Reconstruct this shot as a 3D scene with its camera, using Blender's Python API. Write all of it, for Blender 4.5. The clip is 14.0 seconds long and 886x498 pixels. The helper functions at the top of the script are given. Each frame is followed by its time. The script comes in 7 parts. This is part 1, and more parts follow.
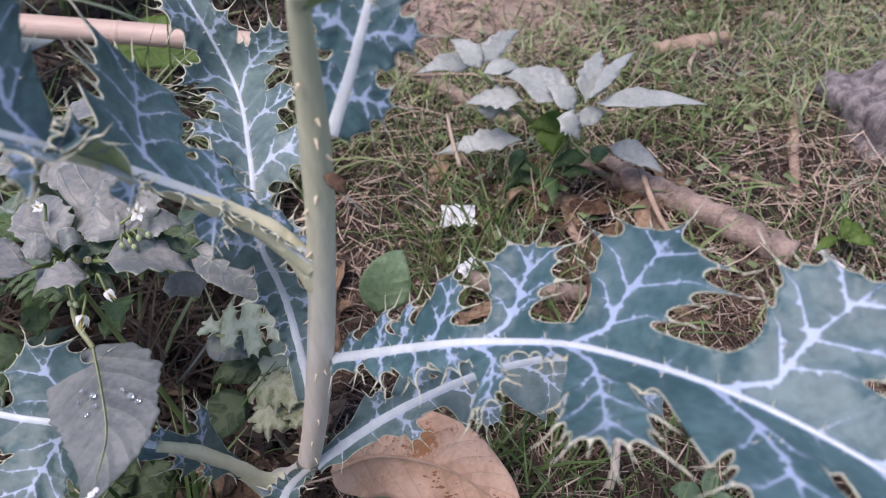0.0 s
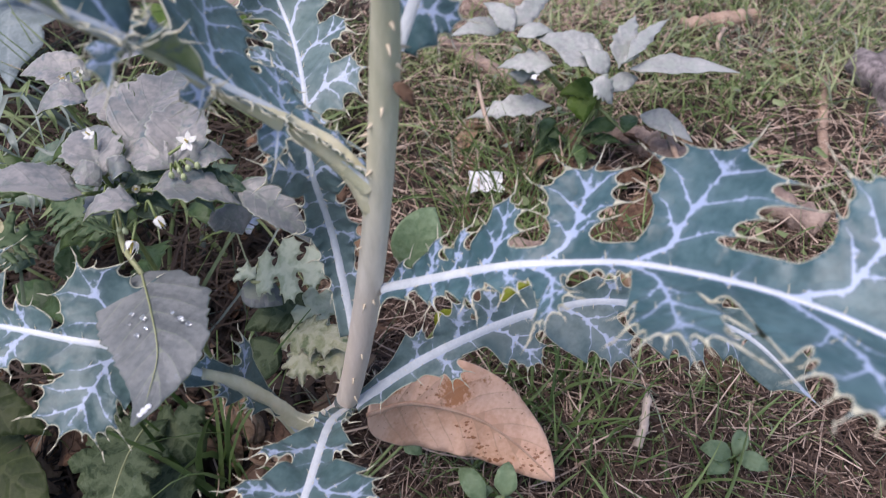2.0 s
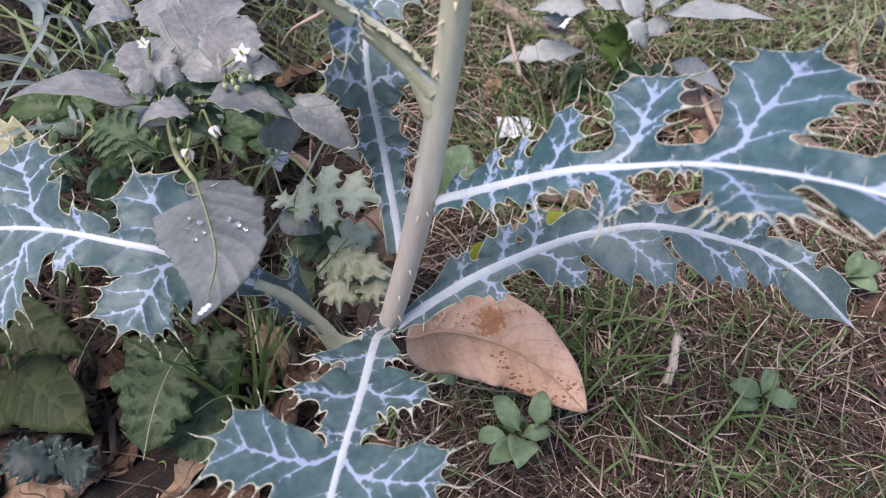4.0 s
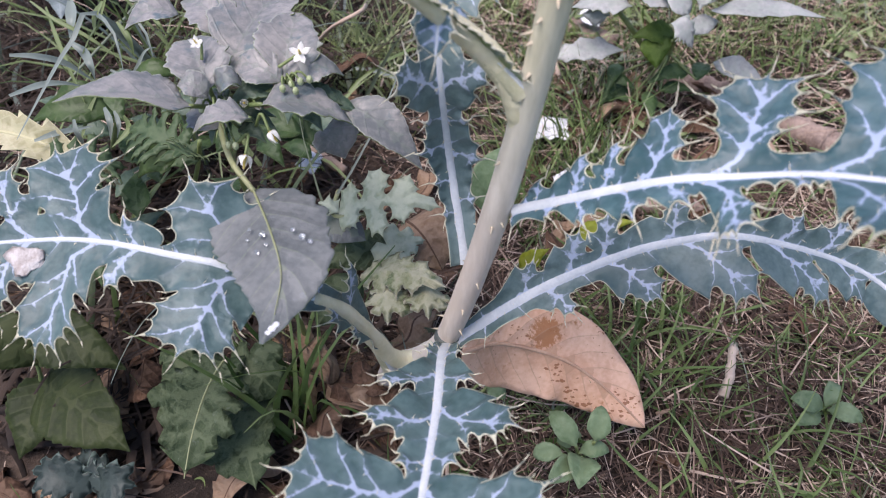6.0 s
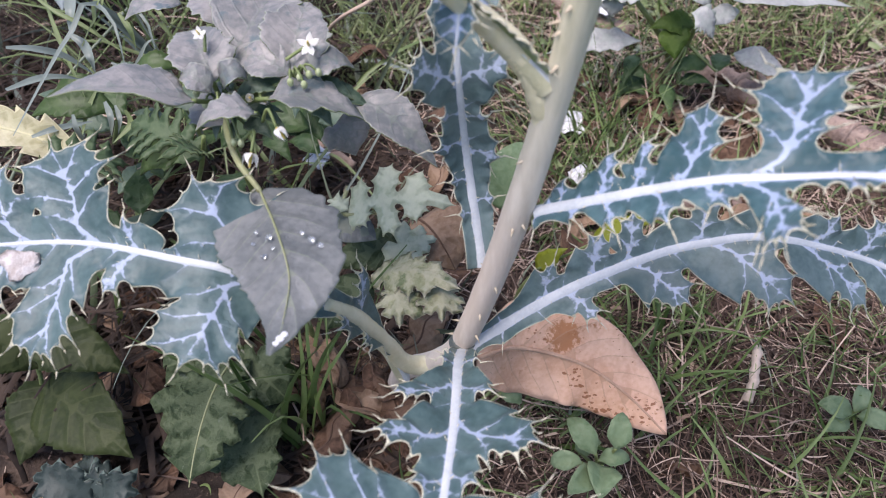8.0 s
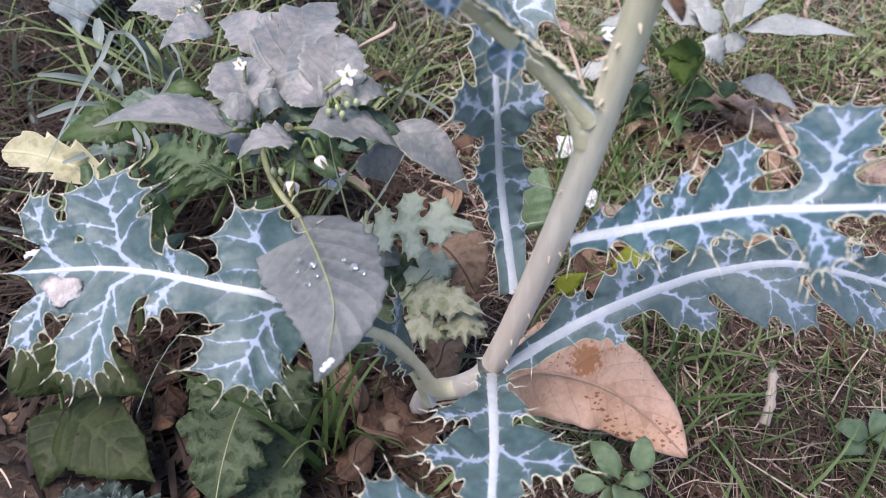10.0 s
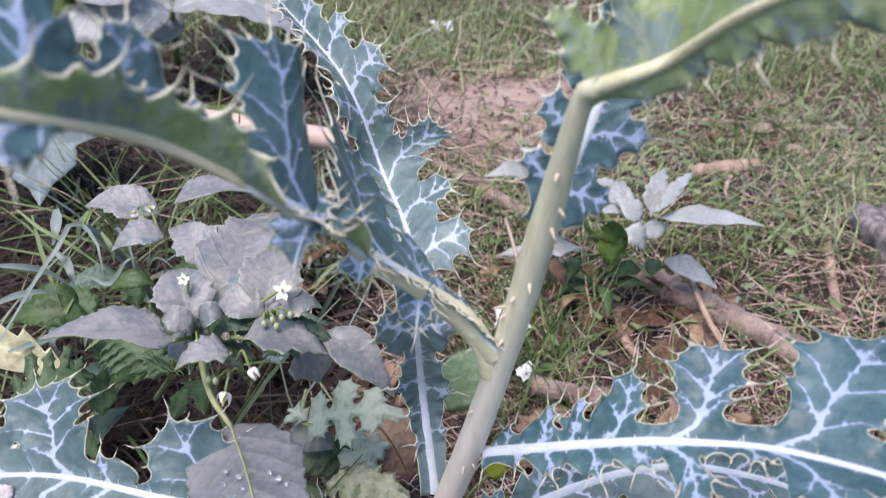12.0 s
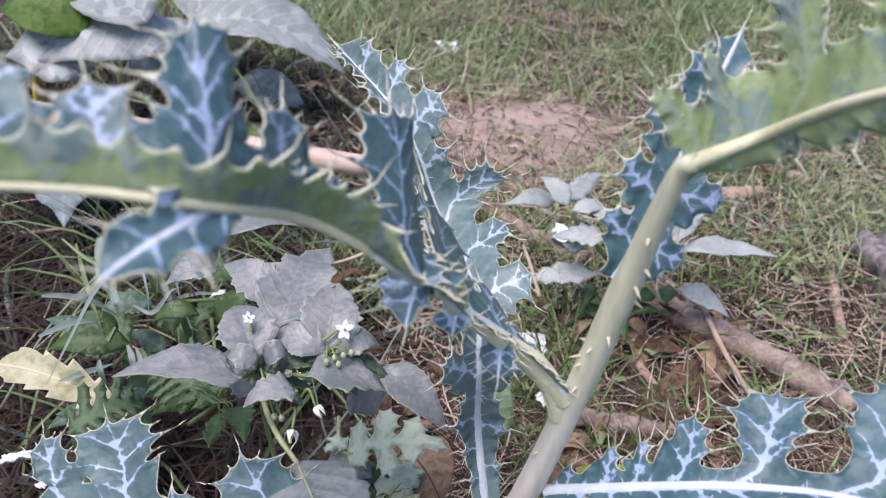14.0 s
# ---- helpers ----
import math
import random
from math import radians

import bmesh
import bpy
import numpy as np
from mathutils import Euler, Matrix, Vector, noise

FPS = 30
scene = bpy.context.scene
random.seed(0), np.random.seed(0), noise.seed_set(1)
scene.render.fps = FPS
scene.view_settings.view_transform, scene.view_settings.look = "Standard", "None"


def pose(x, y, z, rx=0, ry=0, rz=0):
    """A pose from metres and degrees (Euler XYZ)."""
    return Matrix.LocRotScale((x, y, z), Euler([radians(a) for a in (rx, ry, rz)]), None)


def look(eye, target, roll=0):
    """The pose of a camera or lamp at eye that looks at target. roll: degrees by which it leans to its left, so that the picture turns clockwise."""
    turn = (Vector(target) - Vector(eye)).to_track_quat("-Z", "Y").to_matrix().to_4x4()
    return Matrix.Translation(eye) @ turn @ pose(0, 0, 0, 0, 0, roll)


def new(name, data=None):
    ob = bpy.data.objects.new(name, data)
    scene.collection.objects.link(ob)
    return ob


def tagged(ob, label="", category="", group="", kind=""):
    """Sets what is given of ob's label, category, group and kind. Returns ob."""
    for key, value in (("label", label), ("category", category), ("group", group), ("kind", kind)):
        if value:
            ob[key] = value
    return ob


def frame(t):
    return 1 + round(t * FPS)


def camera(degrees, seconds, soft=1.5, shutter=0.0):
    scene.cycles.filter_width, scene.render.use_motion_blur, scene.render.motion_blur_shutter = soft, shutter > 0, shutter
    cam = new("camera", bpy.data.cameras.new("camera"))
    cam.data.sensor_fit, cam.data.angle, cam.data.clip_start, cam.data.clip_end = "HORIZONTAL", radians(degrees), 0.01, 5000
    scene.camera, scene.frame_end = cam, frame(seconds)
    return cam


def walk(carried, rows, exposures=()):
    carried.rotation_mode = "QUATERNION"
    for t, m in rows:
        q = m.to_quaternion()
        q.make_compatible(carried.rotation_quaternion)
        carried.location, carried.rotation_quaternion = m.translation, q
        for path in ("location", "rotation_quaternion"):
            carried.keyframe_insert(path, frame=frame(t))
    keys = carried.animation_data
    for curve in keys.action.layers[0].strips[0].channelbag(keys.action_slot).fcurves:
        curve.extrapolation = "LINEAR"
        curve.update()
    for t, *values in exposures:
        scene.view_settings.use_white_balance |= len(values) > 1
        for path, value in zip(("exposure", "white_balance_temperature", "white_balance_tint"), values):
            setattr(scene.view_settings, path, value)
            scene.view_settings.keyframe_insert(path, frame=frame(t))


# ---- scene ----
from mathutils.geometry import delaunay_2d_cdt

cam = camera(59.1, 14.0, soft=1.0, shutter=0.5)
cam.data.dof.use_dof, cam.data.dof.focus_distance, cam.data.dof.aperture_fstop = True, 0.33, 18.0
PATH = [
    (0, (0.038, 0.036, 0.389), (-0.009, 1.46, -1.015), -2.1),
    (0.5, (0.037, 0.037, 0.385), (-0.013, 1.459, -1.02), -2.0),
    (1, (0.034, 0.032, 0.385), (-0.016, 1.456, -1.018), -1.8),
    (1.5, (0.029, 0.027, 0.381), (-0.026, 1.447, -1.027), -1.5),
    (2, (0.023, 0.021, 0.375), (-0.038, 1.433, -1.04), -1.1),
    (2.5, (0.018, 0.013, 0.37), (-0.046, 1.411, -1.059), -0.6),
    (3, (0.014, 0.008, 0.365), (-0.052, 1.385, -1.084), -0.1),
    (3.2, (0.013, 0.006, 0.364), (-0.055, 1.376, -1.091), 0.0),
    (5.3, (-0.013, 0.004, 0.359), (-0.069, 1.363, -1.107), 0.2),
    (5.5, (-0.016, 0.01, 0.356), (-0.074, 1.369, -1.11), 0.2),
    (6, (-0.019, 0.018, 0.354), (-0.081, 1.375, -1.114), 0.1),
    (6.5, (-0.02, 0.024, 0.352), (-0.082, 1.377, -1.119), 0.2),
    (7, (-0.02, 0.028, 0.349), (-0.084, 1.379, -1.124), 0.1),
    (7.5, (-0.02, 0.029, 0.348), (-0.089, 1.376, -1.129), -0.1),
    (8, (-0.023, 0.03, 0.346), (-0.1, 1.371, -1.136), -0.4),
    (8.2, (-0.024, 0.029, 0.345), (-0.102, 1.37, -1.137), -0.5),
    (10.3, (-0.038, 0.027, 0.352), (-0.082, 1.43, -1.073), 0.9),
    (10.5, (-0.036, 0.026, 0.353), (-0.07, 1.465, -1.036), 1.4),
    (11, (-0.029, 0.025, 0.362), (-0.045, 1.533, -0.952), 2.1),
    (11.5, (-0.025, 0.026, 0.376), (-0.019, 1.591, -0.869), 2.8),
    (12, (-0.026, 0.03, 0.387), (0.007, 1.631, -0.81), 3.6),
    (12.5, (-0.03, 0.029, 0.396), (0.026, 1.643, -0.783), 4.3),
    (13, (-0.038, 0.029, 0.396), (0.035, 1.642, -0.784), 4.8),
    (13.5, (-0.049, 0.029, 0.396), (0.031, 1.643, -0.783), 5.2),
    (14, (-0.055, 0.029, 0.401), (0.024, 1.644, -0.776), 5.3),
]
walk(cam, [(t, look(eye, target, roll)) for t, eye, target, roll in PATH], exposures=[(0, 0.82, 6400, 21), (3, 0.93, 6450, 21), (8, 1.08, 6450, 21), (11, 1.18, 6350, 20), (14, 1.08, 6250, 19)])

# ---------------------------------------------------------------- world and light
world = bpy.data.worlds.new("world")
scene.world = world
world.use_nodes = True
wn = world.node_tree.nodes
sky = wn.new("ShaderNodeTexSky")
sky.sky_type, sky.sun_disc = "NISHITA", False
sky.sun_elevation, sky.sun_rotation = radians(68), radians(232)
wn["Background"].inputs["Strength"].default_value = 0.09
world.node_tree.links.new(sky.outputs["Color"], wn["Background"].inputs["Color"])
sun_data = bpy.data.lights.new("sun", "SUN")
sun_data.energy, sun_data.angle, sun_data.color = 2.0, radians(36), (1.0, 0.945, 0.89)
sun = new("sun", sun_data)
sun.matrix_world = look((-1.0, -0.78, 3.2), (0, 0, 0))

# ---------------------------------------------------------------- materials


class Nodes:
    """A short way to write a node material."""

    def __init__(self, name, rough=0.6):
        self.mat = bpy.data.materials.new(name)
        self.mat.use_nodes = True
        self.t = self.mat.node_tree
        self.bsdf = self.t.nodes["Principled BSDF"]
        self.bsdf.inputs["Roughness"].default_value = rough

    def node(self, kind, **inputs):
        n = self.t.nodes.new(kind)
        for k, v in inputs.items():
            self.set(n, k.replace("_", " "), v)
        return n

    def set(self, n, key, v):
        s = n.inputs[key]
        if isinstance(v, bpy.types.NodeSocket):
            self.t.links.new(v, s)
        elif isinstance(v, tuple) and len(v) == 3 and s.type == "RGBA":
            s.default_value = (*v, 1)
        else:
            s.default_value = v

    def coords(self):
        return self.node("ShaderNodeTexCoord").outputs["Object"]

    def noise(self, scale, detail=4.0, rough=0.55, vec=None):
        n = self.node("ShaderNodeTexNoise", Scale=scale, Detail=detail, Roughness=rough)
        self.t.links.new(vec or self.coords(), n.inputs["Vector"])
        return n.outputs["Fac"]

    def ramp(self, fac, *stops):
        n = self.node("ShaderNodeValToRGB", Fac=fac)
        e = n.color_ramp.elements
        while len(e) < len(stops):
            e.new(0.5)
        for el, (p, c) in zip(e, stops):
            el.position, el.color = p, (*c, 1) if isinstance(c, tuple) else (c, c, c, 1)
        return n.outputs["Color"]

    def mix(self, fac, a, b):
        n = self.node("ShaderNodeMix")
        n.data_type = "RGBA"
        for i, v in ((0, fac), (6, a), (7, b)):
            if isinstance(v, bpy.types.NodeSocket):
                self.t.links.new(v, n.inputs[i])
            else:
                n.inputs[i].default_value = (*v, 1) if isinstance(v, tuple) else v
        return n.outputs[2]

    def maths(self, op, a, b=0.0):
        n = self.node("ShaderNodeMath")
        n.operation = op
        for i, v in ((0, a), (1, b)):
            if isinstance(v, bpy.types.NodeSocket):
                self.t.links.new(v, n.inputs[i])
            else:
                n.inputs[i].default_value = v
        return n.outputs[0]

    def span(self, v, a, b, c=0.0, d=1.0):
        n = self.node("ShaderNodeMapRange")
        n.interpolation_type = "SMOOTHSTEP"
        for k, x in (("Value", v), ("From Min", a), ("From Max", b), ("To Min", c), ("To Max", d)):
            self.set(n, k, x)
        return n.outputs["Result"]

    def attr(self, name):
        n = self.node("ShaderNodeAttribute")
        n.attribute_name = name
        return n.outputs["Fac"]

    def island(self):
        return self.node("ShaderNodeNewGeometry").outputs["Random Per Island"]

    def each(self):
        return self.node("ShaderNodeObjectInfo").outputs["Random"]

    def bump(self, h, strength, dist=0.001):
        n = self.node("ShaderNodeBump", Strength=strength, Distance=dist, Height=h)
        self.set(self.bsdf, "Normal", n.outputs["Normal"])

    def done(self, color, rough=None, translucent=0.0):
        self.set(self.bsdf, "Base Color", color)
        if rough is not None:
            self.set(self.bsdf, "Roughness", rough)
        if translucent:
            out = self.t.nodes["Material Output"]
            tr = self.node("ShaderNodeBsdfTranslucent")
            self.set(tr, "Color", color)
            ad = self.node("ShaderNodeMixShader")
            ad.inputs[0].default_value = translucent
            self.t.links.new(self.bsdf.outputs[0], ad.inputs[1])
            self.t.links.new(tr.outputs[0], ad.inputs[2])
            self.t.links.new(ad.outputs[0], out.inputs["Surface"])
        return self.mat


def leaf_material(name, dark, light, vein, rim, vein_soft=0.45, rough=0.5, rim_width=0.35, spots=None, spot_at=0.62, translucent=0.12, quilt=0.25, vein_mix=1.0, web=0.0, spec=0.3, blots=None, patch=None, glow=0.06, lumps=1.2, reach=2.5, wax=0.0):
    """Blade of a leaf: two greens by noise, veins and margin by the blade's own fields (millimetres)."""
    m = Nodes(name, rough)
    big, small = m.noise(45, 4), m.noise(420, 5)
    base = m.mix(m.span(m.maths("ADD", m.maths("MULTIPLY", big, 0.65), m.maths("MULTIPLY", small, 0.35)), 0.36, 0.64), dark, light)
    if spots:
        base = m.mix(m.span(m.noise(95, 6, 0.65), spot_at, spot_at + 0.1), base, spots)
    m.bsdf.inputs["Specular IOR Level"].default_value = spec
    m.bsdf.inputs["Coat Weight"].default_value, m.bsdf.inputs["Coat Roughness"].default_value = wax, 0.35
    if blots:
        vb = m.node("ShaderNodeTexVoronoi", Scale=520.0)
        sx = m.node("ShaderNodeMapping", Scale=(0.6, 1.0, 1.0))
        m.t.links.new(m.coords(), sx.inputs["Vector"])
        m.t.links.new(sx.outputs["Vector"], vb.inputs["Vector"])
        size = m.span(m.noise(38, 3), 0.42, 0.72, 0.0, 0.55)
        mark = m.maths("LESS_THAN", m.maths("ADD", vb.outputs["Distance"], m.maths("MULTIPLY", m.noise(900, 4), 0.7)), m.maths("ADD", size, 0.28))
        base = m.mix(m.maths("MULTIPLY", mark, 0.85), base, blots)
    if patch:
        off = m.node("ShaderNodeVectorMath")
        off.operation = "DISTANCE"
        m.t.links.new(m.coords(), off.inputs[0])
        off.inputs[1].default_value = patch[0]
        ragged = m.maths("ADD", off.outputs["Value"], m.maths("MULTIPLY", m.maths("SUBTRACT", m.noise(330, 5, 0.7), 0.5), 0.022))
        base = m.mix(m.span(ragged, patch[1] * 0.6, patch[1], 0.85, 0.0), base, patch[2])
    wob = m.maths("MULTIPLY", m.maths("SUBTRACT", m.noise(800, 3), 0.5), 0.8)
    v = m.maths("ADD", m.attr("vein"), wob)
    if web:
        vo = m.node("ShaderNodeTexVoronoi", Scale=260.0)
        vo.feature = "DISTANCE_TO_EDGE"
        m.t.links.new(m.coords(), vo.inputs["Vector"])
        base = m.mix(m.span(vo.outputs["Distance"], 0.0, 0.07, web, 0.0), base, vein)
    near = m.span(v, -0.05, 2.2, glow * vein_mix, 0.0)
    base = m.mix(near, base, vein)
    base = m.mix(m.span(v, -0.1, vein_soft, vein_mix, 0.0), base, vein)
    base = m.mix(m.span(m.attr("rim"), rim_width * 0.4, rim_width, 0.95, 0.0), base, rim)
    m.bump(m.maths("ADD", m.maths("ADD", m.maths("MULTIPLY", small, 0.4), m.maths("MULTIPLY", m.noise(150, 2), lumps)), m.span(v, -0.4, reach, 1.0, 0.0)), quilt, 0.0016)
    return m.done(base, translucent=translucent)


def plain(name, dark, light, scale=60, rough=0.6, bump=0.3, stretch=None, by_island=0.0, by_each=0.0, other=None, translucent=0.0):
    m = Nodes(name, rough)
    vec = None
    if stretch:
        mp = m.node("ShaderNodeMapping", Scale=stretch)
        m.t.links.new(m.coords(), mp.inputs["Vector"])
        vec = mp.outputs["Vector"]
    a, b = m.noise(scale, 5, 0.6, vec), m.noise(scale * 7, 3, 0.6, vec)
    c = m.mix(m.span(m.maths("ADD", m.maths("MULTIPLY", a, 0.7), m.maths("MULTIPLY", b, 0.3)), 0.35, 0.65), dark, light)
    if other and (by_island or by_each):
        c = m.mix(m.maths("MULTIPLY", m.island() if by_island else m.each(), by_island or by_each), c, other)
    m.bump(b, bump)
    return m.done(c, translucent=translucent)


POPPY_TOP = leaf_material("poppy_blade", (0.038, 0.096, 0.108), (0.096, 0.18, 0.196), (0.41, 0.50, 0.685), (0.62, 0.60, 0.45), vein_soft=0.28, glow=0.07, rough=0.46, spec=0.42, wax=0.2)
# greyer blade for two low leaves: the sky's sheen put into the colour
SHEEN_POPPY = leaf_material("sheen_poppy_blade", (0.048, 0.096, 0.097), (0.105, 0.171, 0.169), (0.41, 0.485, 0.63), (0.62, 0.60, 0.45), vein_soft=0.28, glow=0.07, rough=0.5, spec=0.42, wax=0.2)
# paler still for the arched and tall leaves, sky sheen mixed into the base
PALE_SHEEN_POPPY = leaf_material("pale_sheen_poppy_blade", (0.085, 0.142, 0.14), (0.165, 0.238, 0.233), (0.5, 0.57, 0.70), (0.62, 0.60, 0.45), vein_soft=0.28, glow=0.07, rough=0.5, spec=0.42, wax=0.2)
POPPY_UNDER = leaf_material("poppy_underside", (0.25, 0.33, 0.135), (0.38, 0.455, 0.25), (0.36, 0.41, 0.31), (0.66, 0.64, 0.46), translucent=0.22, vein_soft=0.8, vein_mix=0.5, rough=0.55, spots=(0.2, 0.27, 0.25), spot_at=0.5)
POPPY_RIM = plain("poppy_margin", (0.57, 0.55, 0.41), (0.7, 0.68, 0.56), 200, 0.5)
POPPY_RIB = plain("poppy_midrib", (0.53, 0.57, 0.60), (0.66, 0.69, 0.71), 150, 0.45, 0.2)
POPPY_KEEL = plain("poppy_keel", (0.52, 0.50, 0.31), (0.66, 0.62, 0.43), 90, 0.5)
POPPY_SPINE = plain("poppy_spine", (0.58, 0.54, 0.38), (0.72, 0.68, 0.54), 200, 0.45)
PRICKLE = plain("stem_prickle", (0.5, 0.41, 0.29), (0.64, 0.55, 0.41), 200, 0.5)
LEAF_BASE = plain("leaf_base_skin", (0.66, 0.61, 0.39), (0.78, 0.72, 0.52), 60, 0.5, 0.25)
m = Nodes("poppy_stem", 0.5)
rise = m.node("ShaderNodeSeparateXYZ", Vector=m.coords()).outputs["Z"]
streak = m.node("ShaderNodeMapping", Scale=(1.0, 1.0, 0.2))
m.t.links.new(m.coords(), streak.inputs["Vector"])
skin, fleck = m.noise(70, 5, 0.6, streak.outputs["Vector"]), m.noise(420, 3, 0.6, streak.outputs["Vector"])
mottle = m.span(m.maths("ADD", m.maths("MULTIPLY", skin, 0.65), m.maths("MULTIPLY", fleck, 0.35)), 0.36, 0.64)
foot = m.mix(mottle, (0.64, 0.55, 0.46), (0.80, 0.71, 0.62))
crown = m.mix(mottle, (0.48, 0.475, 0.32), (0.65, 0.62, 0.45))
m.bump(fleck, 0.25)
POPPY_STEM = m.done(m.mix(m.span(m.maths("ADD", rise, m.maths("MULTIPLY", skin, 0.03)), 0.16, 0.29), foot, crown))
STEM_RING = plain("stem_ring", (0.10, 0.12, 0.12), (0.2, 0.22, 0.2), 90, 0.6)
# grey of dust together with the sky's reflection, both in the base colour
NIGHT_TOP = leaf_material("nightshade_blade", (0.165, 0.18, 0.182), (0.37, 0.35, 0.335), (0.2, 0.245, 0.2), (0.36, 0.38, 0.34), rough=0.42, vein_mix=0.35, spots=(0.14, 0.185, 0.2), spot_at=0.57, vein_soft=0.1, quilt=0.2, lumps=0.5, glow=0.0, spec=0.4, reach=0.5)
NIGHT_YOUNG = leaf_material("young_nightshade_blade", (0.055, 0.095, 0.06), (0.12, 0.175, 0.125), (0.17, 0.22, 0.15), (0.15, 0.2, 0.13), rough=0.45, vein_mix=0.4, vein_soft=0.15, quilt=0.3, lumps=0.5, glow=0.0, spec=0.35)
# dark green of the under-foliage, with the weed's shade in its colour
NIGHT_SHADED = leaf_material("shaded_nightshade_blade", (0.028, 0.06, 0.018), (0.07, 0.12, 0.04), (0.1, 0.15, 0.07), (0.08, 0.12, 0.05), rough=0.45, vein_mix=0.4, vein_soft=0.15, quilt=0.3, lumps=0.5, glow=0.0)
NIGHT_UNDER = leaf_material("nightshade_underside", (0.13, 0.19, 0.07), (0.2, 0.27, 0.11), (0.25, 0.3, 0.16), (0.2, 0.25, 0.12), vein_mix=0.4)
HEART_TOP = leaf_material("dusty_blade", (0.135, 0.15, 0.15), (0.235, 0.245, 0.24), (0.27, 0.31, 0.22), (0.16, 0.19, 0.18), rough=0.5, vein_mix=0.5, spots=(0.27, 0.29, 0.30), spot_at=0.63, vein_soft=0.2, glow=0.0, lumps=0.9, quilt=0.4)
BACK_TOP = leaf_material("weed_blade", (0.30, 0.315, 0.30), (0.47, 0.475, 0.455), (0.36, 0.41, 0.36), (0.34, 0.38, 0.33), rough=0.4, vein_mix=0.4)
FRESH_TOP = leaf_material("fresh_blade", (0.065, 0.125, 0.02), (0.13, 0.205, 0.038), (0.18, 0.26, 0.07), (0.13, 0.19, 0.04), vein_mix=0.4, translucent=0.3)
LIME_TOP = leaf_material("lime_blade", (0.24, 0.28, 0.02), (0.38, 0.42, 0.05), (0.42, 0.46, 0.1), (0.3, 0.34, 0.06), vein_mix=0.4, translucent=0.3)
CUT_TOP = leaf_material("cut_leaf_blade", (0.37, 0.44, 0.3), (0.57, 0.62, 0.47), (0.56, 0.6, 0.46), (0.48, 0.53, 0.38), vein_mix=0.6, rough=0.6, quilt=0.5, lumps=0.3)
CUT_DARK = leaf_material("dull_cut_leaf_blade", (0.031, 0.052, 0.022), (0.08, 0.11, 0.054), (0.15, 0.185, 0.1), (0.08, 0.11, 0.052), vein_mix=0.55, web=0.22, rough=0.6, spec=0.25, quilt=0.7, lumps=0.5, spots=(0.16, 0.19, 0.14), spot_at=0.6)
DUSTY_CUT = leaf_material("dusty_cut_leaf_blade", (0.33, 0.35, 0.19), (0.6, 0.57, 0.39), (0.62, 0.6, 0.44), (0.58, 0.55, 0.4), vein_mix=0.4, rough=0.8, quilt=0.8, lumps=0.6, spots=(0.2, 0.25, 0.12), spot_at=0.55)
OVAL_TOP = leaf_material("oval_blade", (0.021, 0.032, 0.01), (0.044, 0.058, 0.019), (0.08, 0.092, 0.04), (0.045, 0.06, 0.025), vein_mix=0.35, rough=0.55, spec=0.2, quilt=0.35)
FEATHER_TOP = leaf_material("feathery_blade", (0.04, 0.075, 0.032), (0.095, 0.145, 0.07), (0.14, 0.19, 0.1), (0.09, 0.135, 0.06), vein_mix=0.4, rough=0.55, lumps=0.3)
SPRIG_TOP = leaf_material("sprig_blade", (0.125, 0.195, 0.095), (0.225, 0.31, 0.175), (0.19, 0.26, 0.14), (0.2, 0.27, 0.15), vein_mix=0.4, rough=0.5, vein_soft=0.15)
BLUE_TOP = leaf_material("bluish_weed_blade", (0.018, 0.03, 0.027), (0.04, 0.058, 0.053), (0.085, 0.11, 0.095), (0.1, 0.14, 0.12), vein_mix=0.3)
PALE_TOP = leaf_material("broad_blade", (0.26, 0.275, 0.26), (0.36, 0.37, 0.355), (0.54, 0.56, 0.54), (0.45, 0.47, 0.44), vein_mix=0.5, rough=0.4, quilt=0.15, lumps=0.3, glow=0.02)
BLUISH_TOP = leaf_material("bluish_broad_blade", (0.16, 0.2, 0.2), (0.27, 0.32, 0.325), (0.34, 0.38, 0.38), (0.3, 0.34, 0.33), vein_mix=0.4, rough=0.45, lumps=0.4)
PALE_UNDER = leaf_material("broad_underside", (0.16, 0.23, 0.03), (0.24, 0.32, 0.06), (0.3, 0.36, 0.1), (0.2, 0.26, 0.06), vein_mix=0.5, translucent=0.25)
YELLOW_TOP = leaf_material("yellowed_blade", (0.36, 0.34, 0.19), (0.55, 0.51, 0.34), (0.6, 0.58, 0.38), (0.6, 0.57, 0.36), vein_mix=0.4, spots=(0.3, 0.26, 0.12), spot_at=0.66)
DRY_TOP = leaf_material("tan_dry_blade", (0.68, 0.39, 0.25), (0.85, 0.56, 0.40), (0.5, 0.3, 0.19), (0.56, 0.38, 0.28), vein_mix=0.5, rough=0.5, spots=(0.5, 0.22, 0.1), spot_at=0.6, blots=(0.3, 0.115, 0.05), patch=((0.0185, 0.2345, 0.0658), 0.0085, (0.42, 0.17, 0.06)), translucent=0.05, vein_soft=0.3)
DRY_UNDER = leaf_material("tan_dry_underside", (0.36, 0.22, 0.14), (0.5, 0.33, 0.22), (0.36, 0.21, 0.12), (0.4, 0.27, 0.18), vein_mix=0.6)
DRY_RIB = plain("dry_midrib", (0.5, 0.3, 0.2), (0.64, 0.42, 0.29), 120, 0.6)
CRUMPLED = leaf_material("crumpled_dry_blade", (0.06, 0.032, 0.019), (0.19, 0.11, 0.07), (0.2, 0.125, 0.08), (0.15, 0.09, 0.06), vein_mix=0.5, rough=0.75, quilt=0.7)
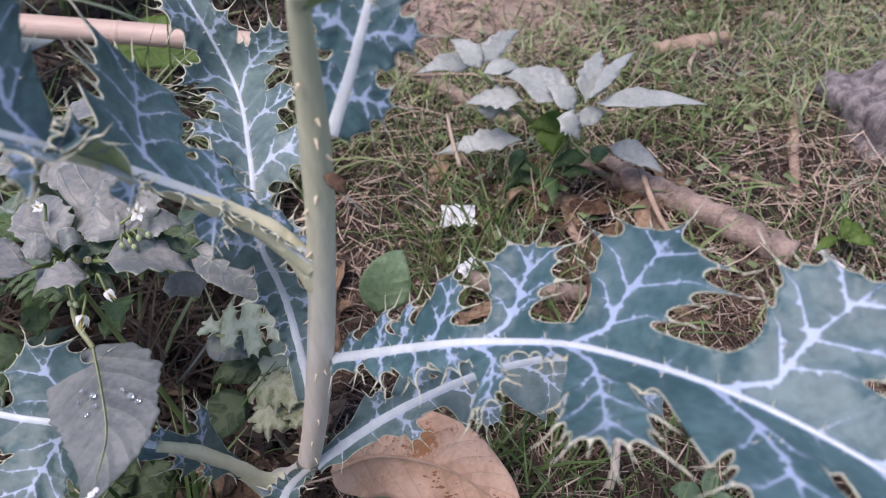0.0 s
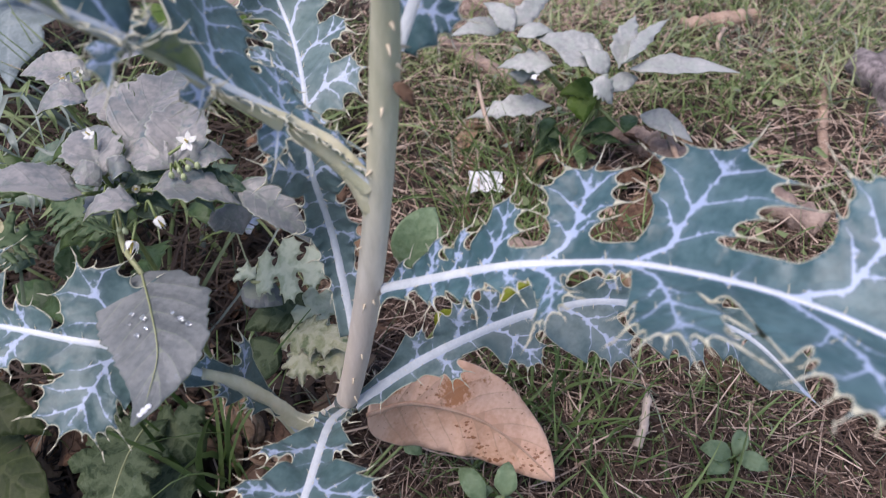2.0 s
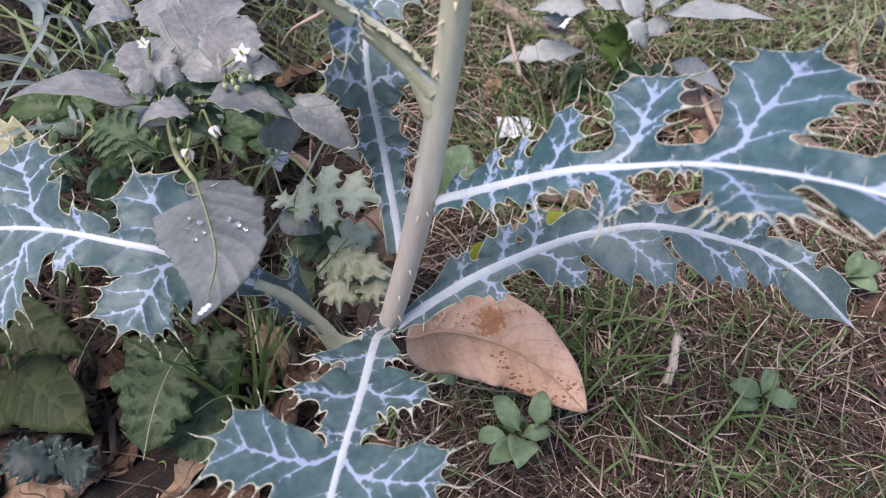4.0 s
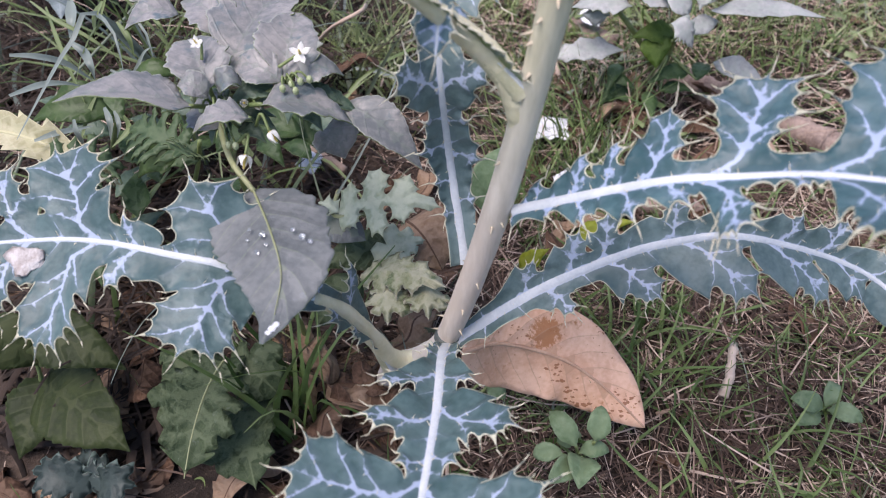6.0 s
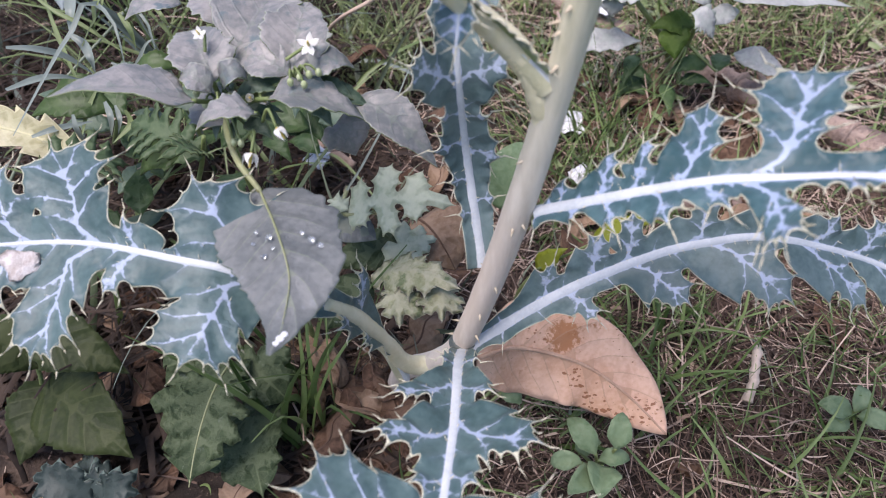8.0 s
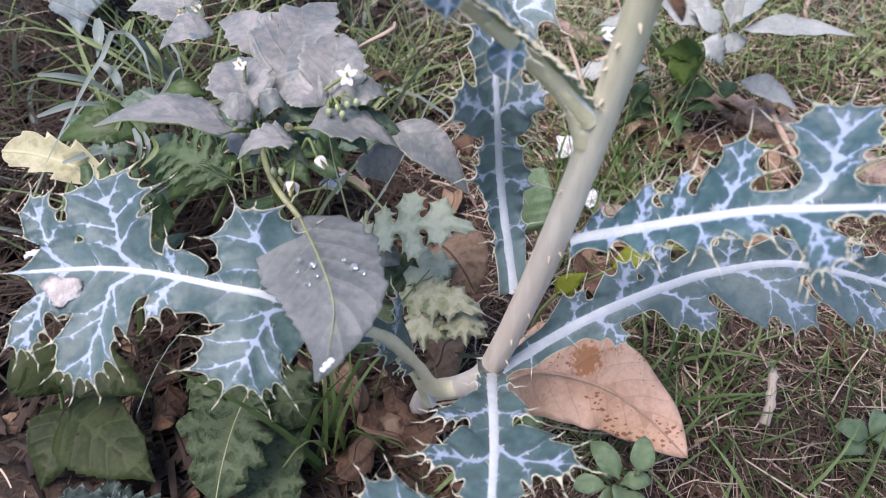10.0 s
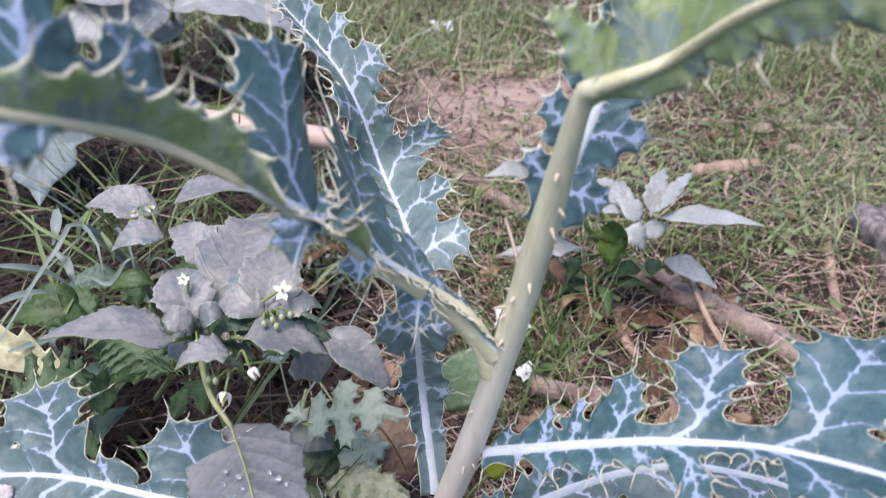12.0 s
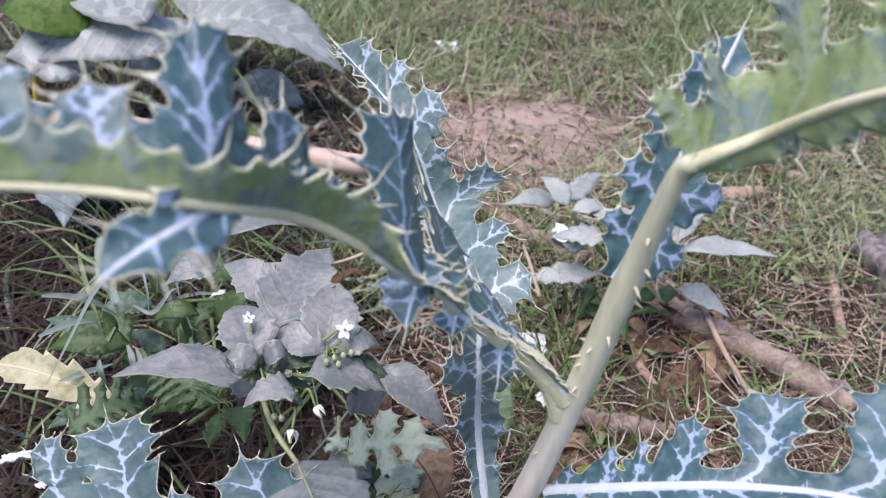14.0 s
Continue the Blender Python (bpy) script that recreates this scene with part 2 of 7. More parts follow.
CRUMPLED_PALE = leaf_material("pale_crumpled_blade", (0.25, 0.16, 0.1), (0.42, 0.29, 0.195), (0.36, 0.25, 0.17), (0.3, 0.2, 0.135), vein_mix=0.5, rough=0.75, quilt=0.7)
WEED_STALK = plain("weed_stalk", (0.13, 0.18, 0.06), (0.23, 0.28, 0.11), 80, 0.5)
PETIOLE = plain("pale_petiole", (0.25, 0.27, 0.13), (0.36, 0.37, 0.2), 80, 0.5)
PETAL = plain("white_petal", (0.78, 0.78, 0.74), (0.88, 0.87, 0.84), 300, 0.5, translucent=0.2)
ANTHER = plain("yellow_anther", (0.55, 0.42, 0.08), (0.7, 0.55, 0.14), 300, 0.5)
BUD = plain("green_bud", (0.34, 0.4, 0.2), (0.5, 0.55, 0.34), 200, 0.5)
DEW = Nodes("water_drop", 0.05)
DEW.bsdf.inputs["Transmission Weight"].default_value = 0.85
DEW = DEW.done((0.9, 0.93, 0.95))
DOCK_TOP = leaf_material("dock_blade", (0.03, 0.06, 0.016), (0.065, 0.11, 0.032), (0.1, 0.15, 0.06), (0.07, 0.1, 0.04), vein_mix=0.4, rough=0.45, lumps=0.5)
YELLOWED = plain("yellowed_stalk", (0.5, 0.33, 0.04), (0.7, 0.5, 0.1), 60, 0.5)
BAMBOO = plain("dry_bamboo", (0.50, 0.35, 0.28), (0.68, 0.51, 0.43), 30, 0.5, 0.3, stretch=(0.15, 1, 1))
BARK = plain("dry_branch_bark", (0.17, 0.12, 0.1), (0.4, 0.3, 0.245), 60, 0.85, 1.0)
TWIG = plain("dry_twig_bark", (0.30, 0.20, 0.14), (0.46, 0.33, 0.25), 90, 0.8, 0.4)
WOOD = plain("split_wood", (0.46, 0.36, 0.28), (0.64, 0.52, 0.42), 50, 0.75, 0.5, stretch=(0.2, 1, 1))
STONE = plain("grey_stone", (0.07, 0.058, 0.058), (0.33, 0.28, 0.275), 110, 0.9, 1.0, stretch=(1.0, 1.0, 0.25))
DROPPING = plain("dried_dropping", (0.42, 0.36, 0.33), (0.72, 0.68, 0.66), 260, 0.8, 0.6)
PAPER = plain("white_scrap", (0.66, 0.67, 0.7), (0.84, 0.84, 0.86), 90, 0.6, 0.4)
CLOD = plain("soil_clod", (0.22, 0.15, 0.115), (0.44, 0.33, 0.26), 120, 0.95, 0.8)
GRASS = plain("green_grass", (0.028, 0.064, 0.014), (0.095, 0.165, 0.04), 20, 0.45, 0.1, by_island=0.9, other=(0.26, 0.35, 0.13), translucent=0.2)
GRASS_LIGHT = plain("bright_turf", (0.18, 0.24, 0.075), (0.31, 0.385, 0.15), 20, 0.5, 0.1, by_island=0.8, other=(0.45, 0.5, 0.29), translucent=0.3)
GRASS_MID = plain("fresh_grass", (0.075, 0.125, 0.035), (0.17, 0.235, 0.085), 20, 0.45, 0.1, by_island=0.85, other=(0.3, 0.36, 0.17), translucent=0.25)
GRASS_GREY = plain("blue_grey_grass", (0.09, 0.125, 0.1), (0.2, 0.25, 0.215), 20, 0.4, 0.1, by_island=0.8, other=(0.36, 0.41, 0.37), translucent=0.2)
GRASS_PALE = plain("greyish_grass", (0.06, 0.09, 0.042), (0.14, 0.18, 0.1), 20, 0.45, 0.1, by_island=0.9, other=(0.36, 0.4, 0.3), translucent=0.2)
STRAW = plain("dry_straw", (0.21, 0.135, 0.095), (0.41, 0.295, 0.22), 60, 0.75, 0.2, by_island=0.85, other=(0.62, 0.49, 0.39))
# near-black litter whose colour holds the shade of the deep gaps
GAP_SHADE = plain("gap_shade_litter", (0.012, 0.008, 0.006), (0.036, 0.023, 0.016), 60, 0.85, 0.3, by_island=0.7, other=(0.075, 0.05, 0.036))
STRAW_DARK = plain("dark_litter", (0.034, 0.021, 0.015), (0.095, 0.058, 0.041), 60, 0.85, 0.3, by_island=0.75, other=(0.15, 0.096, 0.07))
m = Nodes("ground_soil", 0.95)
n1, n2, n3 = m.noise(9, 5), m.noise(70, 6, 0.65), m.noise(600, 4, 0.7)
soil = m.ramp(m.maths("ADD", m.maths("MULTIPLY", n1, 0.45), m.maths("MULTIPLY", n2, 0.55)), (0.33, (0.012, 0.008, 0.006)), (0.5, (0.034, 0.023, 0.017)), (0.66, (0.12, 0.085, 0.064)))
soil = m.mix(m.span(n3, 0.55, 0.8), soil, (0.2, 0.145, 0.11))
gap = m.node("ShaderNodeVectorMath")
gap.operation = "DISTANCE"
m.t.links.new(m.coords(), gap.inputs[0])
gap.inputs[1].default_value = (0.05, 0.80, 0.0)
bare = m.span(m.maths("ADD", gap.outputs["Value"], m.maths("MULTIPLY", n1, 0.16)), 0.14, 0.26, 0.9, 0.0)
soil = m.mix(bare, soil, m.mix(n2, (0.38, 0.26, 0.205), (0.66, 0.50, 0.42)))
far = m.node("ShaderNodeVectorMath")
far.operation = "DISTANCE"
m.t.links.new(m.coords(), far.inputs[0])
far.inputs[1].default_value = (0.15, 0.6, 0.0)
turf = m.maths("MULTIPLY", m.span(far.outputs["Value"], 0.9, 1.8), m.span(m.noise(1.6, 5, 0.6), 0.38, 0.58, 0.35, 0.95))
soil = m.mix(turf, soil, m.mix(n2, (0.06, 0.085, 0.028), (0.16, 0.2, 0.08)))
m.bump(m.maths("ADD", n2, m.maths("MULTIPLY", n3, 0.6)), 0.9, 0.004)
SOIL = m.done(soil)

# ---------------------------------------------------------------- mesh helpers


def mesh_of(name, verts, faces, mats, smooth=True, mat_index=None, fields=None):
    me = bpy.data.meshes.new(name)
    me.from_pydata([tuple(v) for v in verts], [], [tuple(int(i) for i in f) for f in faces])
    for mt in mats:
        me.materials.append(mt)
    if smooth:
        me.polygons.foreach_set("use_smooth", [True] * len(me.polygons))
    if mat_index is not None:
        me.polygons.foreach_set("material_index", [int(i) for i in mat_index])
    for k, values in (fields or {}).items():
        me.attributes.new(k, "FLOAT", "POINT").data.foreach_set("value", [float(x) for x in values])
    me.update()
    return me


def part(name, me, parent=None, label=""):
    ob = new(name, me)
    if parent is not None:
        ob.parent = parent
    return tagged(ob, label) if label else ob


def thing(name, at, label, category, group="", kind=""):
    """An empty at the thing's base; parts are given in world places and hung under it."""
    ob = new(name)
    ob.empty_display_size = 0.01
    ob.location = at
    return tagged(ob, label, category, group, kind)


def under(ob, top):
    """Hang ob, built at its place in the world, under top."""
    base = Vector((0, 0, 0))
    o = top
    while o is not None:
        base += o.location
        o = o.parent
    ob.parent = top
    ob.location = -base
    return ob


def smooth_curve(points, n):
    """Catmull-Rom through the points, n samples evenly in length; returns places and lengths."""
    p = np.array(points, float)
    p = np.vstack([2 * p[0] - p[1], p, 2 * p[-1] - p[-2]])
    out = []
    for i in range(1, len(p) - 2):
        t = np.linspace(0, 1, 24, endpoint=False)[:, None]
        a, b, c, d = p[i - 1], p[i], p[i + 1], p[i + 2]
        out.append(0.5 * (2 * b + (c - a) * t + (2 * a - 5 * b + 4 * c - d) * t**2 + (3 * b - a - 3 * c + d) * t**3))
    out = np.vstack(out + [p[-2][None]])
    s = np.concatenate([[0], np.cumsum(np.linalg.norm(np.diff(out, axis=0), axis=1))])
    q = np.linspace(0, s[-1], n)
    return np.stack([np.interp(q, s, out[:, k]) for k in range(out.shape[1])], 1), q


def unit(v):
    return v / np.maximum(np.linalg.norm(v, axis=-1, keepdims=True), 1e-12)


def tube(points, radii, sides=10, n=40, rough=0.0, flat=1.0, seed=0, cap=True):
    """Verts and faces of a round bar along a curve; radii at even steps."""
    c, s = smooth_curve(points, n)
    t = unit(np.gradient(c, axis=0))
    ref = np.array([0.0, 0, 1]) if abs(t[0][2]) < 0.8 else np.array([1.0, 0, 0])
    r = np.interp(np.linspace(0, 1, n), np.linspace(0, 1, len(radii)), radii)
    rng = np.random.default_rng(seed)
    v, f = [], []
    wob = rng.normal(0, rough, (n, sides))
    wob = (wob + np.roll(wob, 1, 0) + np.roll(wob, 1, 1)) / 1.7
    for i in range(n):
        a = unit(np.cross(t[i], ref))
        b = np.cross(t[i], a)
        for k in range(sides):
            g = 2 * math.pi * k / sides
            v.append(c[i] + (a * math.cos(g) + b * math.sin(g) * flat) * r[i] * (1 + wob[i, k]))
    for i in range(n - 1):
        for k in range(sides):
            k2 = (k + 1) % sides
            f.append((i * sides + k, i * sides + k2, (i + 1) * sides + k2, (i + 1) * sides + k))
    if cap:
        f.append(tuple(range(sides))[::-1])
        f.append(tuple((n - 1) * sides + k for k in range(sides)))
    return v, f


def cone(v, f, at, way, length, r, sides=5, hook=None):
    """Append a thin prickle to v and f."""
    way = unit(np.array(way, float))
    a = unit(np.cross(way, [0.31, 0.52, 0.79]))
    b = np.cross(way, a)
    i0 = len(v)
    at = np.array(at, float)
    for d, q in ((-0.15, 1.0), (0.45, 0.5)):
        for k in range(sides):
            g = 2 * math.pi * k / sides
            v.append(at + way * length * d + (a * math.cos(g) + b * math.sin(g)) * r * q)
    v.append(at + way * length + (np.array(hook) * length * 0.2 if hook is not None else 0))
    for k in range(sides):
        k2 = (k + 1) % sides
        f.append((i0 + k, i0 + k2, i0 + sides + k2, i0 + sides + k))
        f.append((i0 + sides + k, i0 + sides + k2, i0 + 2 * sides))


def ball(at, r, flat=1.0, rings=5, sides=8):
    v, f = [], []
    for i in range(rings + 1):
        a = math.pi * i / rings
        for k in range(sides):
            g = 2 * math.pi * k / sides
            v.append((at[0] + r * math.sin(a) * math.cos(g), at[1] + r * math.sin(a) * math.sin(g), at[2] + r * flat * math.cos(a)))
    for i in range(rings):
        for k in range(sides):
            k2 = (k + 1) % sides
            f.append((i * sides + k, (i + 1) * sides + k, (i + 1) * sides + k2, i * sides + k2))
    return v, f


# ---------------------------------------------------------------- leaves


class Bend:
    """Carries flat leaf places (u along the midrib, v across) into the world."""

    def __init__(self, mid, side, cup=0.0, arch=0.0, cup_right=None, slant=0.0):
        n = 160
        self.c, self.u = smooth_curve(mid, n)
        self.length = self.u[-1]
        self.t = unit(np.gradient(self.c, axis=0))
        side = np.array(side, float).reshape(-1, 3)
        k = np.linspace(0, 1, len(side))
        s = np.stack([np.interp(np.linspace(0, 1, n), k, side[:, j]) for j in range(3)], 1)
        s = unit(s - self.t * np.sum(s * self.t, 1, keepdims=True))
        self.s = s
        self.n = np.cross(self.t, s)
        cup = np.atleast_1d(np.array(cup, float))
        if cup.ndim == 2:  # pairs of place along the midrib and angle
            cup = np.interp(self.u, cup[:, 0], cup[:, 1])
        self.cup = np.radians(np.interp(np.linspace(0, 1, n), np.linspace(0, 1, len(cup)), cup))
        other = cup if cup_right is None else np.atleast_1d(np.array(cup_right, float))
        self.cup_right = np.radians(np.interp(np.linspace(0, 1, n), np.linspace(0, 1, len(other)), other))
        self.arch, self.slant = arch, slant

    def at(self, uv, lift=0.0):
        u, v = uv[:, 0], uv[:, 1]
        g = lambda a: np.stack([np.interp(u, self.u, a[:, j]) for j in range(3)], 1)
        c, t, s, n = g(self.c), g(self.t), g(self.s), g(self.n)
        over = (u - np.clip(u, 0, self.length))[:, None]
        cup = np.where(v >= 0, np.interp(u - self.slant * np.abs(v), self.u, self.cup), np.interp(u, self.u, self.cup_right))
        av = np.abs(v)
        up = av * np.sin(cup) + self.arch * v * v
        face = n * np.cos(cup)[:, None] - s * (np.sign(v) * np.sin(cup))[:, None]
        lift = np.broadcast_to(lift, av.shape)[:, None]
        return c + t * over + s * (v * np.cos(cup))[:, None] + n * up[:, None] + face * lift, face


def seg_field(p, segs):
    """Least signed distance in millimetres from the places p to tapered strokes."""
    best = np.full(len(p), 50.0)
    for a, b, w0, w1 in segs:
        d = b - a
        s = np.clip(((p - a) @ d) / max(d @ d, 1e-12), 0, 1)
        dist = np.linalg.norm(p - (a + s[:, None] * d), axis=1) * 1000
        best = np.minimum(best, dist - (w0 + (w1 - w0) * s))
    return best


def blade_mesh(name, outline, lifts, segs, bend, mats, step=0.0025, thick=0.0005, ripple=0.002, seed=1, wave=0.0):
    """A leaf blade as a thin closed sheet: upper face, underside and margin."""
    from_out = np.array(outline)
    rng = np.random.default_rng(seed)
    lo, hi = from_out.min(0), from_out.max(0)
    gx, gy = np.meshgrid(np.arange(lo[0], hi[0], step), np.arange(lo[1], hi[1], step))
    grid = np.stack([gx.ravel(), gy.ravel()], 1) + rng.uniform(-0.25, 0.25, (gx.size, 2)) * step
    vp = []
    for a, b, w0, w1 in segs:
        k = max(2, int(np.linalg.norm(b - a) / (step * 0.6)))
        vp.append(a + (b - a) * np.linspace(0, 1, k)[:, None])
    vp = np.vstack(vp)
    sf = seg_field(grid, [(a, b, 0, 0) for a, b, *_ in segs])
    grid = grid[sf > step * 500]
    pts = np.vstack([vp, grid])
    d = np.full(len(pts), 9.0)
    for i in range(0, len(from_out), 200):
        d = np.minimum(d, np.min(np.linalg.norm(pts[:, None] - from_out[None, i:i + 200], axis=2), 1))
    pts = pts[(winding(pts, from_out) > 0) & (d > step * 0.3)]
    # where lobes overlap, the outline runs inside the blade and is no margin
    run = np.roll(from_out, -1, 0) - np.roll(from_out, 1, 0)
    margin = winding(from_out + unit(np.stack([run[:, 1], -run[:, 0]], 1)) * 0.00025, from_out) <= 0
    n0 = len(from_out)
    allp = np.vstack([from_out, pts])
    loops = [list(range(n0))]
    res = delaunay_2d_cdt([Vector(p) for p in allp], [], loops, 1, 1e-7)
    p = np.array([tuple(q) for q in res[0]])
    tris = [tuple(t) for t in res[2] if len(t) == 3]
    held = winding(np.array([p[list(t)].mean(0) for t in tris]), from_out) > 0
    tris = [t for t, k in zip(tris, held) if k]
    # nearest place of the outline gives the lift and the margin's distance
    lifts, edge = np.array(lifts)[margin], from_out[margin]
    near, lift = np.full(len(p), 9.0), np.zeros(len(p))
    for i in range(0, len(edge), 200):
        q = np.linalg.norm(p[:, None] - edge[None, i:i + 200], axis=2)
        k = q.argmin(1)
        m_ = q[np.arange(len(p)), k]
        better = m_ < near
        near[better], lift[better] = m_[better], lifts[i + k[better]]
    av = np.abs(p[:, 1])
    up = ripple * lift * np.exp(-near / 0.004) * np.clip(av / 0.006, 0, 1)
    if wave:
        ph = rng.uniform(0, 6, 3)
        up = up + wave * np.clip(av / 0.015, 0, 1.5) * (np.sin(p[:, 0] * 160 + ph[0]) * 0.6 + np.sin(p[:, 0] * 330 + p[:, 1] * 120 + ph[1]) * 0.4)
    top, n = bend.at(p, up)
    low = top - n * thick
    faces, idx = [], []
    edges = {}
    for t in tris:
        a, b, c = (p[i] for i in t)
        if (b[0] - a[0]) * (c[1] - a[1]) - (b[1] - a[1]) * (c[0] - a[0]) < 0:
            t = t[::-1]
        faces.append(t)
        idx.append(0)
        for e in ((t[0], t[1]), (t[1], t[2]), (t[2], t[0])):
            edges[e] = edges.get(e, 0) + 1
    m_ = len(p)
    for t in list(faces):
        faces.append((t[2] + m_, t[1] + m_, t[0] + m_))
        idx.append(1)
    for (i, j) in edges:
        if (j, i) not in edges:
            faces.append((j, i, i + m_, j + m_))
            idx.append(2)
    vf = seg_field(p, segs)
    return mesh_of(name, np.vstack([top, low]), faces, mats, True, idx, {"vein": np.tile(vf, 2), "rim": np.tile(near * 1000, 2)})


def arc(a, s, b, k=7):
    """From tip a to tip b, round through the bay s."""
    c = 2 * s - (a + b) / 2
    t = np.linspace(0, 1, k)[:, None]
    return (1 - t) ** 2 * a + 2 * t * (1 - t) * c + t**2 * b


def sinus(a, c1, c2, b, k=10):
    """A cubic sweep from tip a to tip b."""
    t = np.linspace(0, 1, k)[:, None]
    return (1 - t) ** 3 * a + 3 * t * (1 - t) ** 2 * c1 + 3 * t**2 * (1 - t) * c2 + t**3 * b


def bite(a, b, floor, axis, spread=0.15, k=10):
    """A round bay from tip a to tip b, bottoming at floor (measured along axis), with drawn-out tips."""
    n = np.array([axis[1], -axis[0]])
    ya, yb, xa, xb = a @ axis, b @ axis, a @ n, b @ n
    yc = floor - ((ya - floor) + (yb - floor)) / 6
    w = (xb - xa) * spread
    c1, c2 = n * (xa - w) + axis * yc, n * (xb + w) + axis * yc
    t = np.linspace(0, 1, k)[:, None]
    return (1 - t) ** 3 * a + 3 * t * (1 - t) ** 2 * c1 + 3 * t**2 * (1 - t) * c2 + t**3 * b


def barbs(segs, a, b, rng, k):
    """Short fine veins that leave the vein from a to b on both sides."""
    d = b - a
    ln = np.linalg.norm(d)
    if ln < 0.003:
        return
    d = d / ln
    n = np.array([-d[1], d[0]])
    for s in rng.uniform(0.1, 0.95, k):
        sg = rng.choice([-1.0, 1.0])
        p = a + d * ln * s
        segs.append((p, p + (d * 0.6 + n * sg) * rng.uniform(0.001, 0.0024), 0.06, -0.3))


def lobed_half(lobes, length, wing, rng, small_teeth=True, pull=0.6, bay=0.22):
    """One half of a lobed leaf, v > 0: outline, lift, tips with their ways, and veins."""
    tips, segs, pieces = [], [], []
    plain_lobe = pull < 0.4

    def teeth(u0, du, v, w, jit):
        base, tip = np.array([u0, wing * 0.3]), np.array([u0 + du, v])
        a = tip - base
        ln = np.linalg.norm(a)
        a = a / ln
        n = np.array([a[1], -a[0]])
        k = 0 if v < 0.007 else 1 if v < 0.015 else 2 if v < 0.030 else 3
        ss, oo = {0: ([], []), 1: ([0.62], [1.15]), 2: ([0.5, 0.82], [1.25, 1.05]), 3: ([0.44, 0.68, 0.9], [0.9, 1.25, 0.95])}[k]
        rear = [base + a * ln * s * jit[i] - n * w * o * jit[i + 3] for i, (s, o) in enumerate(zip(ss, oo))]
        front = [base + a * ln * s * jit[i + 6] + n * w * o * jit[i + 9] for i, (s, o) in enumerate(zip(ss, oo))][::-1]
        return base, tip, a, ln, ss, rear, front

    bays = [q[4] if len(q) > 4 else bay for q in lobes]
    lobes = [q[:4] for q in lobes]
    jits = [1 + rng.uniform(-0.1, 0.1, 12) for _ in lobes]
    ws = [w for *_, w in lobes]
    for _ in range(10):
        made = [teeth(u0, du, v, w, q) for (u0, du, v, _w), w, q in zip(lobes, ws, jits)]
        for i in range(len(made) - 1):
            p, q = made[i][6] + [made[i][1]], made[i + 1][5] + [made[i + 1][1]]
            near = min(np.linalg.norm(x - y) for x in p for y in q)
            if near < 0.07 * min(lobes[i][2], lobes[i + 1][2]) and ws[i] > 0.8 * lobes[i][3]:
                ws[i] *= 0.92
                ws[i + 1] *= 0.92
    made = [teeth(u0, du, v, w, q) for (u0, du, v, _w), w, q in zip(lobes, ws, jits)]
    prev = last = None
    for (u0, du, v, _w), own_bay, (base, tip, a, ln, ss, rear, front) in zip(lobes, bays, made):
        pts = rear + [tip] + front
        # every tooth draws its margin in from a root on the lobe's axis
        roots = [base + a * ln * max(0.1, q - 0.22) for q in (*ss, 0.8, *ss[::-1])]
        if prev is None:
            pieces.append(arc(np.array([0.0, wing]), np.array([pts[0][0] * 0.5, wing]), pts[0], 7))
        elif plain_lobe:
            ax = unit(unit(last[0]) + a + np.array([0.0, 0.6]))
            m_ = (prev + pts[0]) / 2
            dep_ = wing + own_bay * min(last[1], v) * rng.uniform(0.85, 1.15)
            pieces.append(bite(prev, pts[0], (m_ - ax * max((m_[1] - dep_) / ax[1], 0.0006)) @ ax, ax, -0.06))
            um = m_[0]
        else:
            # the bay between two lobes: a keyhole with a scalloped floor
            low = min(last[1], v)
            dep_ = wing + own_bay * low * rng.uniform(0.85, 1.15)
            P_, Q_ = prev, pts[0]
            m_ = (P_ + Q_) / 2
            b0, b1 = last[2], base
            um = 0.35 * m_[0] + 0.65 * ((b0 + b1) / 2)[0]
            reach_ = abs(b1[0] - b0[0]) * 0.3
            high = max(min(P_[1], Q_[1]) - dep_, 0.0008)
            cu = 0 if high < 0.003 or not small_teeth else 1 if reach_ < 0.005 else 2
            down = np.array([0.0, -1.0])
            stops = [(P_, (last[3] - P_) * 0.8)]
            for q in range(cu):
                x = um + reach_ * (0 if cu == 1 else 0.62 * (2 * q - 1)) * rng.uniform(0.8, 1.2)
                rise = min(0.22 * high, 0.0028) * rng.uniform(0.7, 1.2)
                stops.append((np.array([x, dep_ + rise]), down * rise * 1.6))
            stops.append((Q_, (roots[0] - Q_) * 0.8))
            if cu == 0:
                k = np.array([um, dep_])
                stops = [(P_, (k - P_) * 0.9), (Q_, (k - Q_) * 0.9)]
            for (c0, d0), (c1, d1) in zip(stops[:-1], stops[1:]):
                pieces.append(sinus(c0, c0 + d0, c1 + d1, c1))
            tips.extend((c, np.array([0.0, 1.0]), 0.2) for c, _ in stops[1:-1])
        if prev is not None and min(last[1], v) > 0.009:
            segs.append((np.array([max(um - 0.35 * dep_ - 0.002, 0.0), 0.0]), np.array([um, dep_ * 0.75]), 0.04, -0.28))
